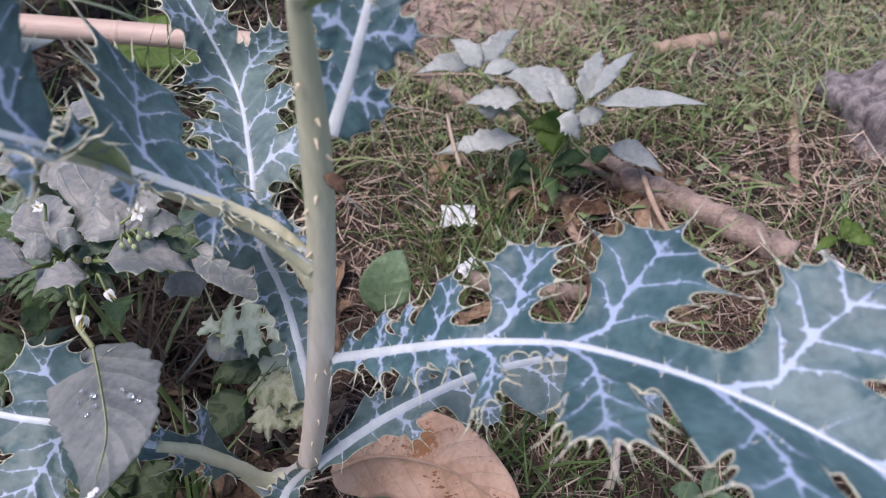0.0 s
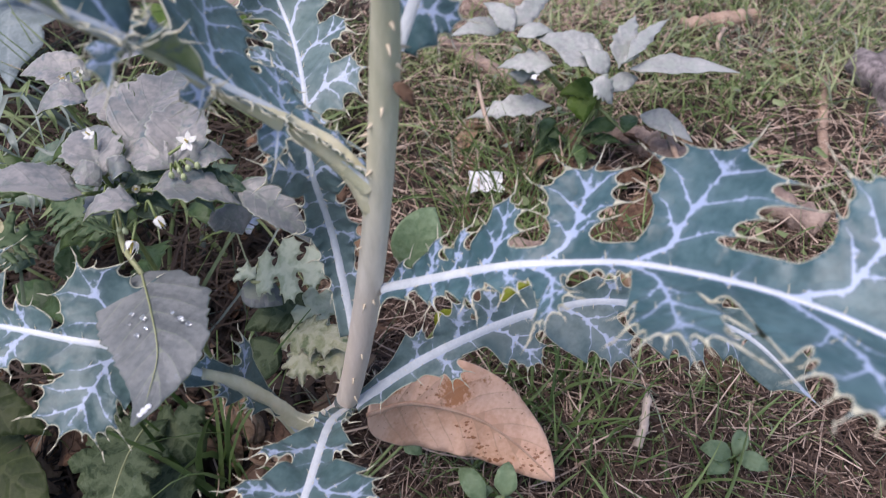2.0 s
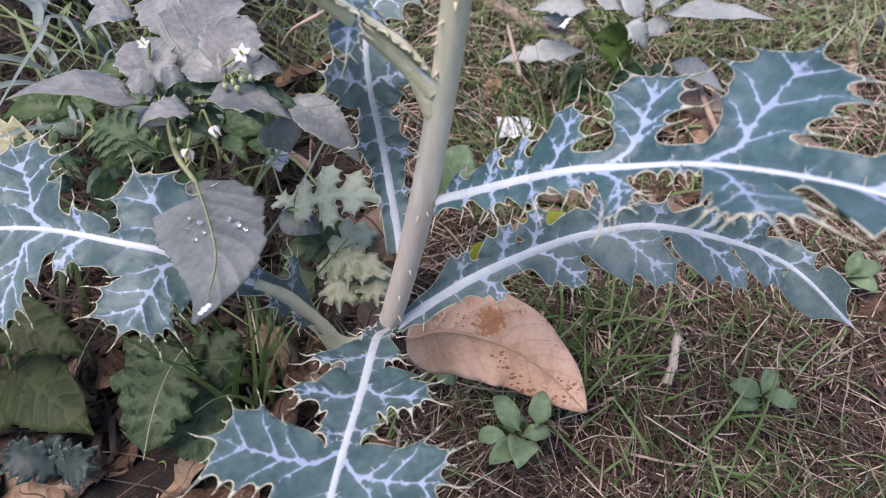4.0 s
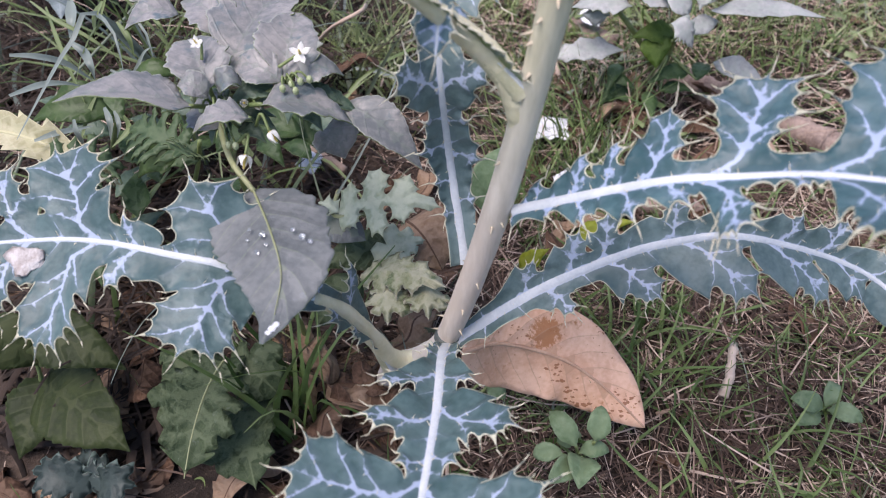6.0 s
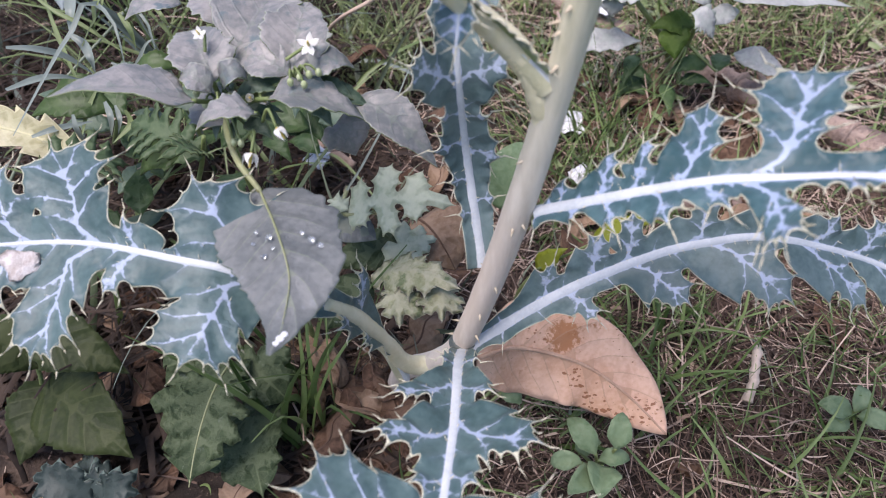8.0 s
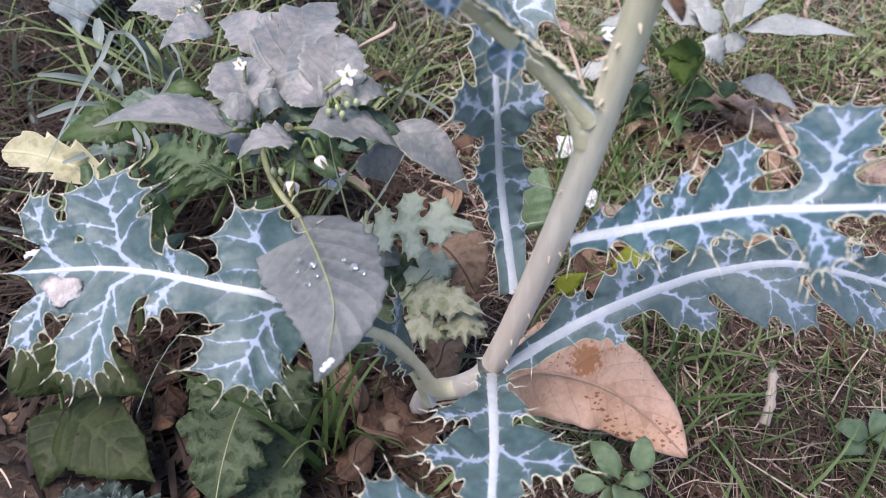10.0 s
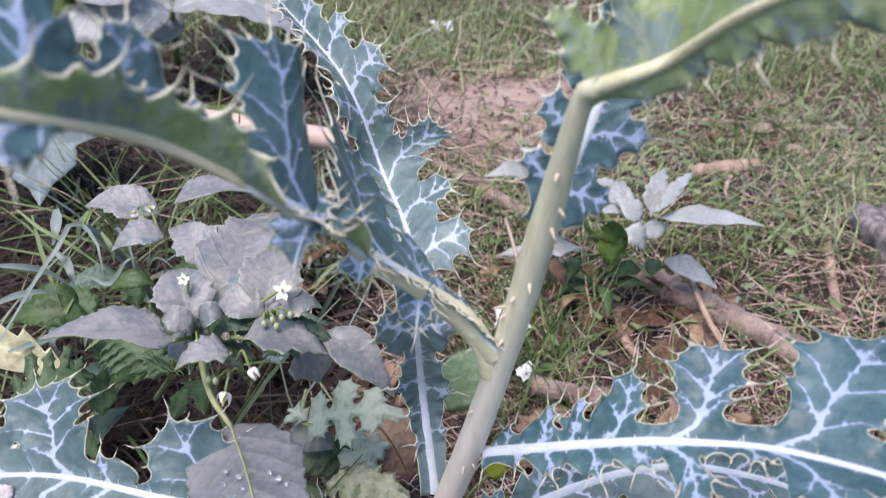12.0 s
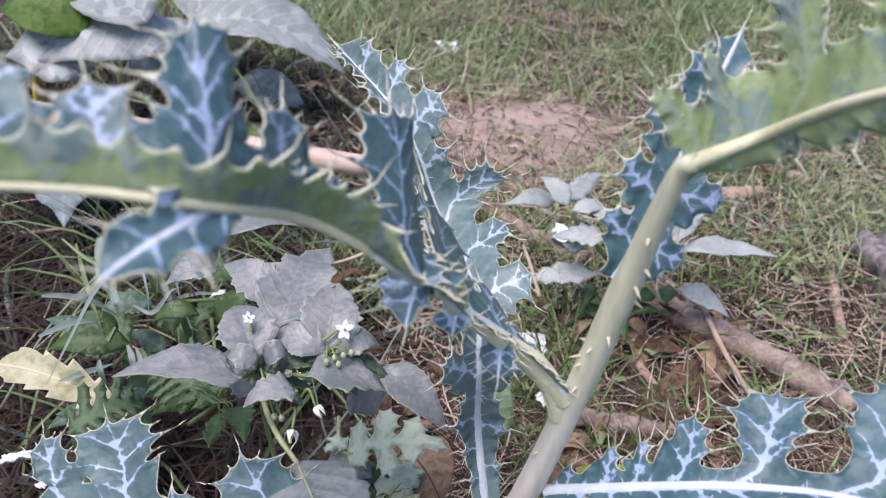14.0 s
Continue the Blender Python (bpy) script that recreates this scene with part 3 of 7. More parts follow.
        for p0, p1, r0, r1 in zip(pts[:-1], pts[1:], roots[:-1], roots[1:]):
            mid = (p0 + p1) / 2
            foot = base + a * ((mid - base) @ a)
            chord = np.linalg.norm(p1 - p0)
            if plain_lobe:
                pieces.append(arc(p0, mid + (foot - mid) * pull * 0.5, p1, 6))
                continue
            g = 0.54 * pull / 0.6
            if chord > 0.0075:
                k = rng.uniform(0.4, 0.6)
                c = p0 * (1 - k) + p1 * k
                c = c + ((r0 + r1) / 2 - c) * 0.4 * g
                d = (r0 + r1) / 2 - c
                pieces += [sinus(p0, p0 + (r0 - p0) * g, c + d * 0.22, c), sinus(c, c + d * 0.22, p1 + (r1 - p1) * g, p1)]
                tips.append((c, -unit(d), 0.38))
            else:
                pieces.append(sinus(p0, p0 + (r0 - p0) * g, p1 + (r1 - p1) * g, p1))
        for p_ in pts:
            way = unit(p_ - (base + a * ln * 0.35))
            tips.append((p_, way, 1.0 if p_ is tip else 0.8))
        # veins: a strong one up the lobe, finer ones to its teeth, with small barbs
        big = min(1.0, v / 0.03)
        bow = np.array([a[1], -a[0]]) * ln * rng.uniform(-0.05, 0.05)
        knots = [np.array([max(u0 - 0.2 * v, 0.0), 0.0]), base + a * ln * 0.14, base + a * ln * 0.4 + bow, base + a * ln * 0.66 + bow * 0.6, base + a * ln * 0.93]
        wid = np.array([0.56, 0.38, 0.22, 0.06, -0.24]) * big + 0.01
        for i in range(4):
            segs.append((knots[i], knots[i + 1], wid[i], wid[i + 1]))
            if v > 0.012:
                barbs(segs, knots[i], knots[i + 1], rng, 3)
        for s, tooth in list(zip(ss, rear)) + list(zip(ss[::-1], front)):
            r0 = base + a * ln * max(0.1, s - rng.uniform(0.2, 0.34)) + bow * 0.5
            el = r0 + (tooth - r0) * 0.45 + a * ln * 0.05
            segs.append((r0, el, 0.18 * big, 0.06))
            segs.append((el, tooth * 0.8 + r0 * 0.2, 0.06, -0.26))
            barbs(segs, r0, el, rng, 2)
        prev, last = pts[-1], (a, v, base, roots[-1])
    end = np.array([length, 0.0])
    lt = min(0.03, 0.2 * length)
    t1 = np.array([length - 0.45 * lt, 0.32 * lt])
    pieces.append(arc(prev, np.array([0.5 * (lobes[-1][0] + t1[0]), wing + 0.2 * lt]), t1, 8))
    pieces.append(arc(t1, (t1 + end) / 2 + np.array([-0.05 * lt, -0.07 * lt]), end, 8))
    tips.append((t1, unit(np.array([0.6, 0.8])), 0.8))
    tips.append((end, np.array([1.0, 0.0]), 1.0))
    out, lift = [], []
    for q in pieces:
        out.append(q[:-1])
        lift.append(np.sin(np.linspace(0, math.pi, len(q))[:-1]) * 1.25 - 0.25)
    return np.vstack(out), np.concatenate(lift), tips, segs


def winding(p, loop):
    """How often the closed loop runs round each of the places p."""
    w = np.zeros(len(p), int)
    for (x0, y0), (x1, y1) in zip(loop, np.roll(loop, -1, 0)):
        left = (x1 - x0) * (p[:, 1] - y0) - (p[:, 0] - x0) * (y1 - y0)
        w += ((y0 <= p[:, 1]) & (y1 > p[:, 1]) & (left > 0)).astype(int) - ((y0 > p[:, 1]) & (y1 <= p[:, 1]) & (left < 0)).astype(int)
    return w


def clean(poly, lift):
    """Drop places that fall on one another."""
    keep = [0]
    for i in range(1, len(poly)):
        if np.linalg.norm(poly[i] - poly[keep[-1]]) > 2e-4:
            keep.append(i)
    if np.linalg.norm(poly[keep[-1]] - poly[keep[0]]) < 2e-4:
        keep.pop()
    return poly[keep], lift[keep]


def spine_mesh():
    """A curved spine of length one along z, broad at its foot."""
    v_, f_ = tube([(0, 0, -0.2), (0, 0, 0.2), (0.02, 0, 0.6), (0.09, 0, 1.0)], (0.062, 0.05, 0.024, 0.003), 6, 9)
    return mesh_of("spine", v_, f_, [POPPY_SPINE])


SPINE = spine_mesh()


def lobed_leaf(top, bend, left, right, mats, rib=None, rib_r=(0.0022, 0.0004), wing=0.002, spines=None, ripple=0.002, seed=1, step=0.0013, name="leaf", label="", wave=0.0, spine_len=0.0046, rib_w=(1.2, 0.3), pull=0.6, bay=0.22, round_off=0):
    rng = np.random.default_rng(seed)
    L = bend.length
    o1, l1, tips1, s1 = lobed_half(left, L, wing, rng, True, pull, bay)
    o2, l2, tips2, s2 = lobed_half(right, L, wing, rng, True, pull, bay)
    flip = np.array([1.0, -1.0])
    end = np.array([[L, 0.0]])
    # walk out along the right half and home along the left, so that the loop runs anticlockwise
    poly = np.vstack([o2 * flip, end, o1[::-1]])
    lift = np.concatenate([l2, [-0.25], l1[::-1]])
    for _ in range(round_off):
        nxt = np.roll(poly, -1, 0)
        poly = np.stack([poly * 0.75 + nxt * 0.25, poly * 0.25 + nxt * 0.75], 1).reshape(-1, 2)
        lift = np.repeat(lift, 2)
    poly, lift = clean(poly, lift)
    segs = s1 + [(a * flip, b * flip, w0, w1) for a, b, w0, w1 in s2]
    q = np.linspace(0, 1, 9)
    for a, b in zip(q[:-1], q[1:]):
        w = lambda x: rib_w[0] + (rib_w[1] - rib_w[0]) * x
        segs.append((np.array([a * L, 0.0]), np.array([b * L, 0.0]), w(a), w(b)))
    me = blade_mesh(name, poly, lift, segs, bend, mats, step, 0.0005, ripple, seed=seed, wave=wave)
    leaf = under(part(name, me, None, label), top)
    if rib is not None:
        n = 60
        uu = np.linspace(0, L * 0.96, n)
        c, nn = bend.at(np.stack([uu, np.zeros(n)], 1))
        v, f = [], []
        ss = np.stack([np.interp(uu, bend.u, bend.s[:, j]) for j in range(3)], 1)
        r = rib_r[0] + (rib_r[1] - rib_r[0]) * np.linspace(0, 1, n) ** 0.7
        sides = 10
        for i in range(n):
            for k in range(sides):
                g = 2 * math.pi * k / sides
                v.append(c[i] + ss[i] * math.cos(g) * r[i] + nn[i] * (math.sin(g) * r[i] * (0.55 if math.sin(g) > 0 else 1.25) - r[i] * 0.15))
        for i in range(n - 1):
            for k in range(sides):
                k2 = (k + 1) % sides
                f.append((i * sides + k, (i + 1) * sides + k, (i + 1) * sides + k2, i * sides + k2))
        below = [1 if sides // 2 <= q % sides < sides else 0 for q in range(len(f))]
        rb = under(part("midrib", mesh_of("midrib", v, f, [rib, POPPY_KEEL], True, below)), leaf)
        rb.location = (0, 0, 0)
    if spines is not None:
        v, f = [], []
        tips = tips1 + [(t * flip, w * flip, k) for t, w, k in tips2]
        free = winding(np.array([t + w * 0.0008 for t, w, _ in tips]), poly) == 0
        tips = [q for q, k in zip(tips, free) if k]
        uv = np.array([t for t, _, _ in tips])
        wy = np.array([w for _, w, _ in tips])
        a, na = bend.at(uv, ripple * -0.25)
        b, _ = bend.at(uv + wy * 0.002, ripple * -0.25)
        for i in range(len(tips)):
            way = unit(unit(b[i] - a[i]) + na[i] * rng.uniform(-0.05, 0.2))
            size = spine_len * tips[i][2] * rng.uniform(0.75, 1.3)
            if tips[i][2] < 0.7:
                cone(v, f, a[i], way, size, 0.0003, 5)
                continue
            one = part("spine", SPINE, leaf)
            one.matrix_basis = Matrix.Translation(a[i]) @ Vector(way).to_track_quat("Z", "X").to_matrix().to_4x4() @ pose(0, 0, 0, 0, 0, rng.uniform(0, 360)) @ Matrix.Diagonal((0.0042, 0.0042, size, 1))
        for u in np.arange(0.012, L * 0.85, 0.006):
            u = u + rng.uniform(-0.002, 0.002)
            sg = rng.choice([-1, 1])
            at, nn = bend.at(np.array([[u, sg * 0.0012]]))
            s_ = np.array([np.interp(u, bend.u, bend.s[:, j]) for j in range(3)])
            cone(v, f, at[0], nn[0] * rng.uniform(0.5, 1) + s_ * sg * 0.6, rng.uniform(0.0015, 0.003), 0.00025, 4)
        for sg_ in segs[::5]:
            m_ = (sg_[0] + sg_[1]) / 2
            at, nn = bend.at(m_[None])
            cone(v, f, at[0], nn[0] + rng.normal(0, 0.4, 3), rng.uniform(0.0012, 0.0024), 0.0002, 4)
        sp = under(part("bristle", mesh_of("bristle", v, f, [spines]), None, "fine pale prickles on veins and margin"), leaf)
        sp.location = (0, 0, 0)
        sp["kind"] = "stuff"
    return leaf


def simple_outline(length, width, belly=0.4, teeth=0, depth=0.0, point=1.0, n=70, notch=0.0, seed=0, shape=None):
    """Half outline of an undivided leaf: u and v."""
    rng = np.random.default_rng(seed)
    t = np.linspace(0, 1, n)
    p = belly / (1 - belly) * point
    prof = (t + 1e-6) ** p * (1 - t) ** point
    prof = prof / prof.max()
    if shape is not None:
        k = np.array(shape, float)
        jit = 1 + rng.uniform(-0.1, 0.1, len(k))
        sh = np.clip(k[:, 0] + rng.uniform(-0.02, 0.02, len(k)) * (k[:, 0] > 0) * (k[:, 0] < 1), 0, 1)
        prof = np.interp(t, np.sort(sh), k[:, 1] * jit)
        prof = prof * (1 - 0.07 * ((t * 13 + rng.uniform(0, 1)) % 1.0) * np.clip(4 * t, 0, 1))
    elif teeth:
        ph = t * teeth + rng.uniform(0, 0.3)
        saw = (ph % 1.0)
        prof = prof * (1 - depth * (saw**0.8) * np.clip(1.6 * t * (1.15 - t) * 2, 0.2, 1))
        prof = prof * (1 + 0.03 * np.sin(t * 17 + rng.uniform(0, 6)))
    u = t * length - notch * length * prof * (1 - t) ** 3
    return np.stack([u, np.maximum(prof * width / 2, 0.0004 * (1 - t))], 1)


def simple_leaf(top, bend, width, mats, belly=0.4, teeth=0, depth=0.0, point=1.0, pairs=5, ripple=0.0, wave=0.0, seed=1, step=0.003, name="leaf", label="", stalk=None, stalk_r=0.0008, stalk_mat=None, rib_w=0.5, vein_w=0.22, notch=0.0, shape=None):
    L = bend.length
    h = simple_outline(L, width, belly, teeth, depth, point, seed=seed, notch=notch, shape=shape)
    h2 = simple_outline(L, width * 0.96, belly, teeth, depth, point, seed=seed + 50, notch=notch, shape=shape) * np.array([1, -1.0])
    poly = np.vstack([h2, h[::-1]])
    poly, lift = clean(poly, np.ones(len(poly)))
    segs = [(np.array([0.0, 0.0]), np.array([0.97 * L, 0.0]), rib_w, 0.12)]
    for i in range(pairs):
        u = L * (0.08 + 0.72 * i / pairs)
        for sg in (1, -1):
            k = np.interp(min(u + 0.18 * L, L * 0.98), h[:, 0], h[:, 1]) * 0.86
            a, b = np.array([u, 0.0]), np.array([min(u + 0.18 * L, L * 0.96), sg * k])
            m_ = a * 0.45 + b * 0.55 + np.array([-0.015 * L, 0.0])
            segs += [(a, m_, vein_w, vein_w * 0.7), (m_, b, vein_w * 0.7, 0.03)]
    me = blade_mesh(name, poly, lift, segs, bend, mats, step, 0.0004, ripple, seed=seed, wave=wave)
    leaf = under(part(name, me, None, label), top) if top is not None else part(name, me, None, label)
    if stalk is not None:
        v, f = tube([*stalk, tuple(bend.c[2])], (stalk_r * 1.2, stalk_r), 7, 14)
        under(part("petiole", mesh_of("petiole", v, f, [stalk_mat or WEED_STALK])), leaf)
    return leaf


OVATE = [(0, 0.05), (0.05, 0.22), (0.14, 0.66), (0.24, 0.95), (0.3, 0.9), (0.36, 1.0), (0.41, 0.86), (0.52, 0.84), (0.57, 0.66), (0.7, 0.5), (0.84, 0.24), (1, 0.0)]
BLUNT = [(0, 0.05), (0.03, 0.28), (0.08, 0.55), (0.16, 0.8), (0.27, 0.96), (0.36, 1.0), (0.48, 0.93), (0.6, 0.77), (0.73, 0.53), (0.85, 0.28), (0.94, 0.1), (1, 0.0)]
ANGULAR = [(0, 0.04), (0.06, 0.12), (0.16, 0.55), (0.27, 0.98), (0.34, 0.74), (0.45, 0.95), (0.52, 0.62), (0.63, 0.70), (0.69, 0.42), (0.8, 0.38), (0.9, 0.14), (1, 0.0)]
POINTED = [(0, 0.05), (0.1, 0.45), (0.25, 0.86), (0.38, 1.0), (0.46, 0.86), (0.6, 0.72), (0.66, 0.56), (0.8, 0.34), (1, 0.0)]


def line(a, b, sag=0.0, n=4):
    """n places from a to b, bowed upward by sag."""
    a, b = np.array(a, float), np.array(b, float)
    return [tuple(a + (b - a) * k + np.array([0, 0, sag * 4 * k * (1 - k)])) for k in np.linspace(0, 1, n)]


def facing(a, b, n=(0.0, -0.5, 0.85)):
    """The side way of a leaf that runs from a to b and shows its upper face along n."""
    t = np.array(b, float) - np.array(a, float)
    return tuple(np.cross(np.array(n, float), unit(t)))


def weed_leaf(top, a, b, width, mats, sag=0.006, n=(0.0, -0.5, 0.85), cup=8, **kw):
    return simple_leaf(top, Bend(line(a, b, sag, 5), [facing(a, b, n)], cup), width, mats, **kw)


def rib_on(leaf, a, b, sag, r, mat):
    """A raised midrib for a loose leaf laid from a to b."""
    v_, f_ = tube(line(a, b, sag, 6), (r, r * 0.4), 6, 24)
    part("midrib", mesh_of("midrib", v_, f_, [mat]), leaf)


def stalk_part(top, points, r0, r1, mat, name="stalk", sides=8, n=24):
    v, f = tube(points, (r0, r1), sides, n, 0.03)
    return under(part(name, mesh_of(name, v, f, [mat])), top)


# ---------------------------------------------------------------- ground


def height(x, y):
    """Unevenness of the soil."""
    q = Vector((x * 9.0, y * 9.0, 0.3))
    near = 1.0 / (1.0 + (x * x + y * y) / 40.0)
    return near * (0.010 * noise.noise(q) + 0.004 * noise.noise(q * 4.1) + 0.022 * noise.noise(q * 0.23)) - 0.004


def ground_sheet():
    k = np.linspace(-1, 1, 190)
    ax = np.sign(k) * (0.9 * np.abs(k) + 60.0 * np.abs(k) ** 9)
    v, f = [], []
    for y in ax:
        for x in ax:
            v.append((x, y + 0.45, height(x, y + 0.45)))
    n = len(ax)
    for i in range(n - 1):
        for j in range(n - 1):
            f.append((i * n + j, i * n + j + 1, (i + 1) * n + j + 1, (i + 1) * n + j))
    return mesh_of("ground", v, f, [SOIL])


tagged(new("ground", ground_sheet()), "bare brown soil strewn with dry straw and short grass", "ground", kind="structure")

# ---------------------------------------------------------------- the prickly poppy
poppy = thing("prickly_poppy", (-0.075, 0.235, 0.0), "blue-green prickly poppy with white-veined spiny leaves growing from soil", "plant")
STEM = [(-0.062, 0.24, -0.01), (-0.053, 0.226, 0.045), (-0.036, 0.208, 0.082), (-0.0255, 0.2025, 0.105), (-0.0125, 0.1985, 0.165), (-0.0035, 0.1955, 0.222), (0.002, 0.192, 0.27), (0.0052, 0.185, 0.313), (0.0072, 0.1825, 0.3175)]
v, f = tube(STEM, (0.0046, 0.0048, 0.0047, 0.0046, 0.0047, 0.0042, 0.0041, 0.0022), 18, 90, 0.012)
stem = under(part("stem", mesh_of("stem", v, f, [POPPY_STEM]), None, "smooth pale grey-green stem"), poppy)
v, f = tube([(-0.0268, 0.2034, 0.0985), (-0.0258, 0.2028, 0.1025), (-0.0249, 0.2022, 0.1065)], (0.0044, 0.0053, 0.0048), 18, 8)
under(part("node_ring", mesh_of("node_ring", v, f, [STEM_RING])), stem)
rng = np.random.default_rng(11)
sc, sl = smooth_curve(STEM, 120)
for i in range(26):
    k = rng.uniform(0.36, 0.99)
    at = np.array([np.interp(k * sl[-1], sl, sc[:, j]) for j in range(3)])
    g = rng.uniform(-0.3, 1.3) * math.pi + math.pi
    out = np.array([math.cos(g), math.sin(g), 0.0])
    v, f = [], []
    cone(v, f, at + out * 0.0042, out + np.array([0, 0, -0.25]), rng.uniform(0.0022, 0.0042), 0.0007, 6)
    under(part("prickle", mesh_of("prickle", v, f, [PRICKLE])), stem)
POPPY = [POPPY_TOP, POPPY_UNDER, POPPY_RIM]


def poppy_leaf(mid, side, cup, left, right, seed, label, cup_right=None, slant=0.0, blade=None, **kw):
    return lobed_leaf(poppy, Bend(mid, side, cup, 0.0, cup_right, slant), left, right, [blade or POPPY_TOP, *POPPY[1:]], POPPY_RIB, spines=POPPY_SPINE, seed=seed, label=label, **kw)


weed_leaf(poppy, (0.0042, 0.1868, 0.2665), (0.0092, 0.1862, 0.2605), 0.0042, [CRUMPLED] * 3, 0.001, cup=35, seed=12, pairs=2, step=0.001, wave=0.0006, name="dead_bract", label="small shrivelled brown bract")
# the long leaf that reaches out over the straw
poppy_leaf([(-0.005, 0.1955, 0.181), (0.030, 0.1765, 0.2115), (0.050, 0.171, 0.2195), (0.0712, 0.1595, 0.2305), (0.0995, 0.1355, 0.2435), (0.128, 0.112, 0.244), (0.152, 0.090, 0.236)],
           [(0.1, 0.8, 0.5), (0.2, 0.8, 0.55), (0.22, 0.87, 0.44), (0.25, 0.87, 0.4), (0.3, 0.8, 0.4)], (0, -6, -6, -2, 0, 0),
           [(0.004, 0.003, 0.006, 0.002), (0.009, 0.003, 0.0095, 0.003), (0.023, 0.006, 0.015, 0.004), (0.0345, 0.005, 0.0165, 0.003, 0.5), (0.0495, 0.0065, 0.0245, 0.009, 0.28), (0.0715, 0.006, 0.033, 0.0125, 0.12), (0.0995, 0.0125, 0.0405, 0.019, 0.1), (0.1415, 0.013, 0.042, 0.0175, 0.15), (0.172, 0.012, 0.034, 0.0105), (0.192, 0.007, 0.02, 0.006)],
           [(0.001, -0.001, 0.006, 0.002), (0.012, 0.006, 0.007, 0.002), (0.026, 0.006, 0.0125, 0.003), (0.042, 0.007, 0.0145, 0.004), (0.055, 0.007, 0.0125, 0.003), (0.0675, 0.012, 0.0305, 0.007), (0.086, 0.008, 0.0115, 0.003), (0.0985, 0.034, 0.041, 0.0115, 0.2), (0.1385, 0.03, 0.042, 0.0125, 0.2), (0.172, 0.014, 0.03, 0.010)],
           3, "broad spiny leaf with a thick white midrib", (6, 12, 40, 50, 46, 40), spine_len=0.0058, rib_w=(1.5, 0.5), bay=0.28)
# the lower arching leaf
poppy_leaf([(-0.022, 0.201, 0.104), (0.006, 0.209, 0.124), (0.035, 0.2165, 0.137), (0.057, 0.221, 0.1425), (0.0835, 0.22, 0.1475), (0.1319, 0.2208, 0.1299), (0.1560, 0.1923, 0.1226)],
           [(-0.3, 0.75, 0.6), (-0.15, 0.75, 0.65), (0.1, 0.75, 0.65)], (22, 16, 12, 4),
           [(0.014, 0.001, 0.005, 0.002), (0.033, 0.011, 0.014, 0.0045), (0.052, 0.010, 0.0165, 0.0055), (0.066, 0.007, 0.020, 0.005), (0.0915, 0.005, 0.0175, 0.0065), (0.112, 0.004, 0.012, 0.005), (0.133, 0.005, 0.014, 0.005), (0.152, 0.005, 0.0165, 0.006), (0.175, 0.004, 0.012, 0.005)],
           [(0.014, -0.003, 0.006, 0.002), (0.028, 0.002, 0.006, 0.003), (0.042, 0.006, 0.0165, 0.0045), (0.056, 0.002, 0.006, 0.003), (0.069, 0.013, 0.023, 0.0085), (0.0975, 0.027, 0.025, 0.0105), (0.129, 0.030, 0.02, 0.008), (0.16, 0.02, 0.012, 0.006)],
           5, "arched spiny leaf with a pale broad stalk", blade=PALE_SHEEN_POPPY, spine_len=0.0038, rib_r=(0.0036, 0.0006), wing=0.0042, rib_w=(2.1, 0.5), bay=0.35)
# the tall narrow leaf behind the stem
poppy_leaf([(-0.0195, 0.207, 0.142), (-0.0262, 0.2255, 0.176), (-0.0295, 0.2235, 0.211), (-0.0325, 0.2435, 0.2285), (-0.0453, 0.2847, 0.2309), (-0.061, 0.299, 0.262), (-0.094, 0.344, 0.276)],
           [(-1, -0.1, 0), (-1, -0.2, 0.1), (-0.9, -0.3, -0.3), (-0.7, -0.5, -0.5)], (10, 16, 34, 56, 66),
           [(0.02, 0.0, 0.007, 0.003), (0.032, 0.0, 0.009, 0.003), (0.046, 0.0, 0.013, 0.0045), (0.059, 0.002, 0.009, 0.003), (0.073, 0.006, 0.0185, 0.006), (0.092, 0.004, 0.012, 0.004), (0.108, 0.006, 0.022, 0.007), (0.13, 0.006, 0.016, 0.006), (0.150, 0.008, 0.026, 0.010), (0.174, 0.006, 0.017, 0.007), (0.194, 0.006, 0.017, 0.006), (0.214, 0.005, 0.016, 0.005), (0.229, 0.004, 0.008, 0.003)],
           [(0.024, 0.0, 0.009, 0.004), (0.042, -0.004, 0.013, 0.0045), (0.057, 0.002, 0.010, 0.003), (0.0735, 0.004, 0.0175, 0.006), (0.087, 0.002, 0.009, 0.003), (0.0985, 0.004, 0.024, 0.008), (0.122, 0.004, 0.024, 0.009), (0.147, 0.012, 0.033, 0.0115), (0.168, 0.004, 0.014, 0.005), (0.183, 0.003, 0.021, 0.0075), (0.2, 0.004, 0.018, 0.006), (0.219, 0.004, 0.014, 0.005)],
           7, "tall narrow spiny leaf standing behind the stem", (10, 14, 16, 22, 34), blade=PALE_SHEEN_POPPY, spine_len=0.0046, wing=0.0055, rib_r=(0.0022, 0.0005), bay=0.25)
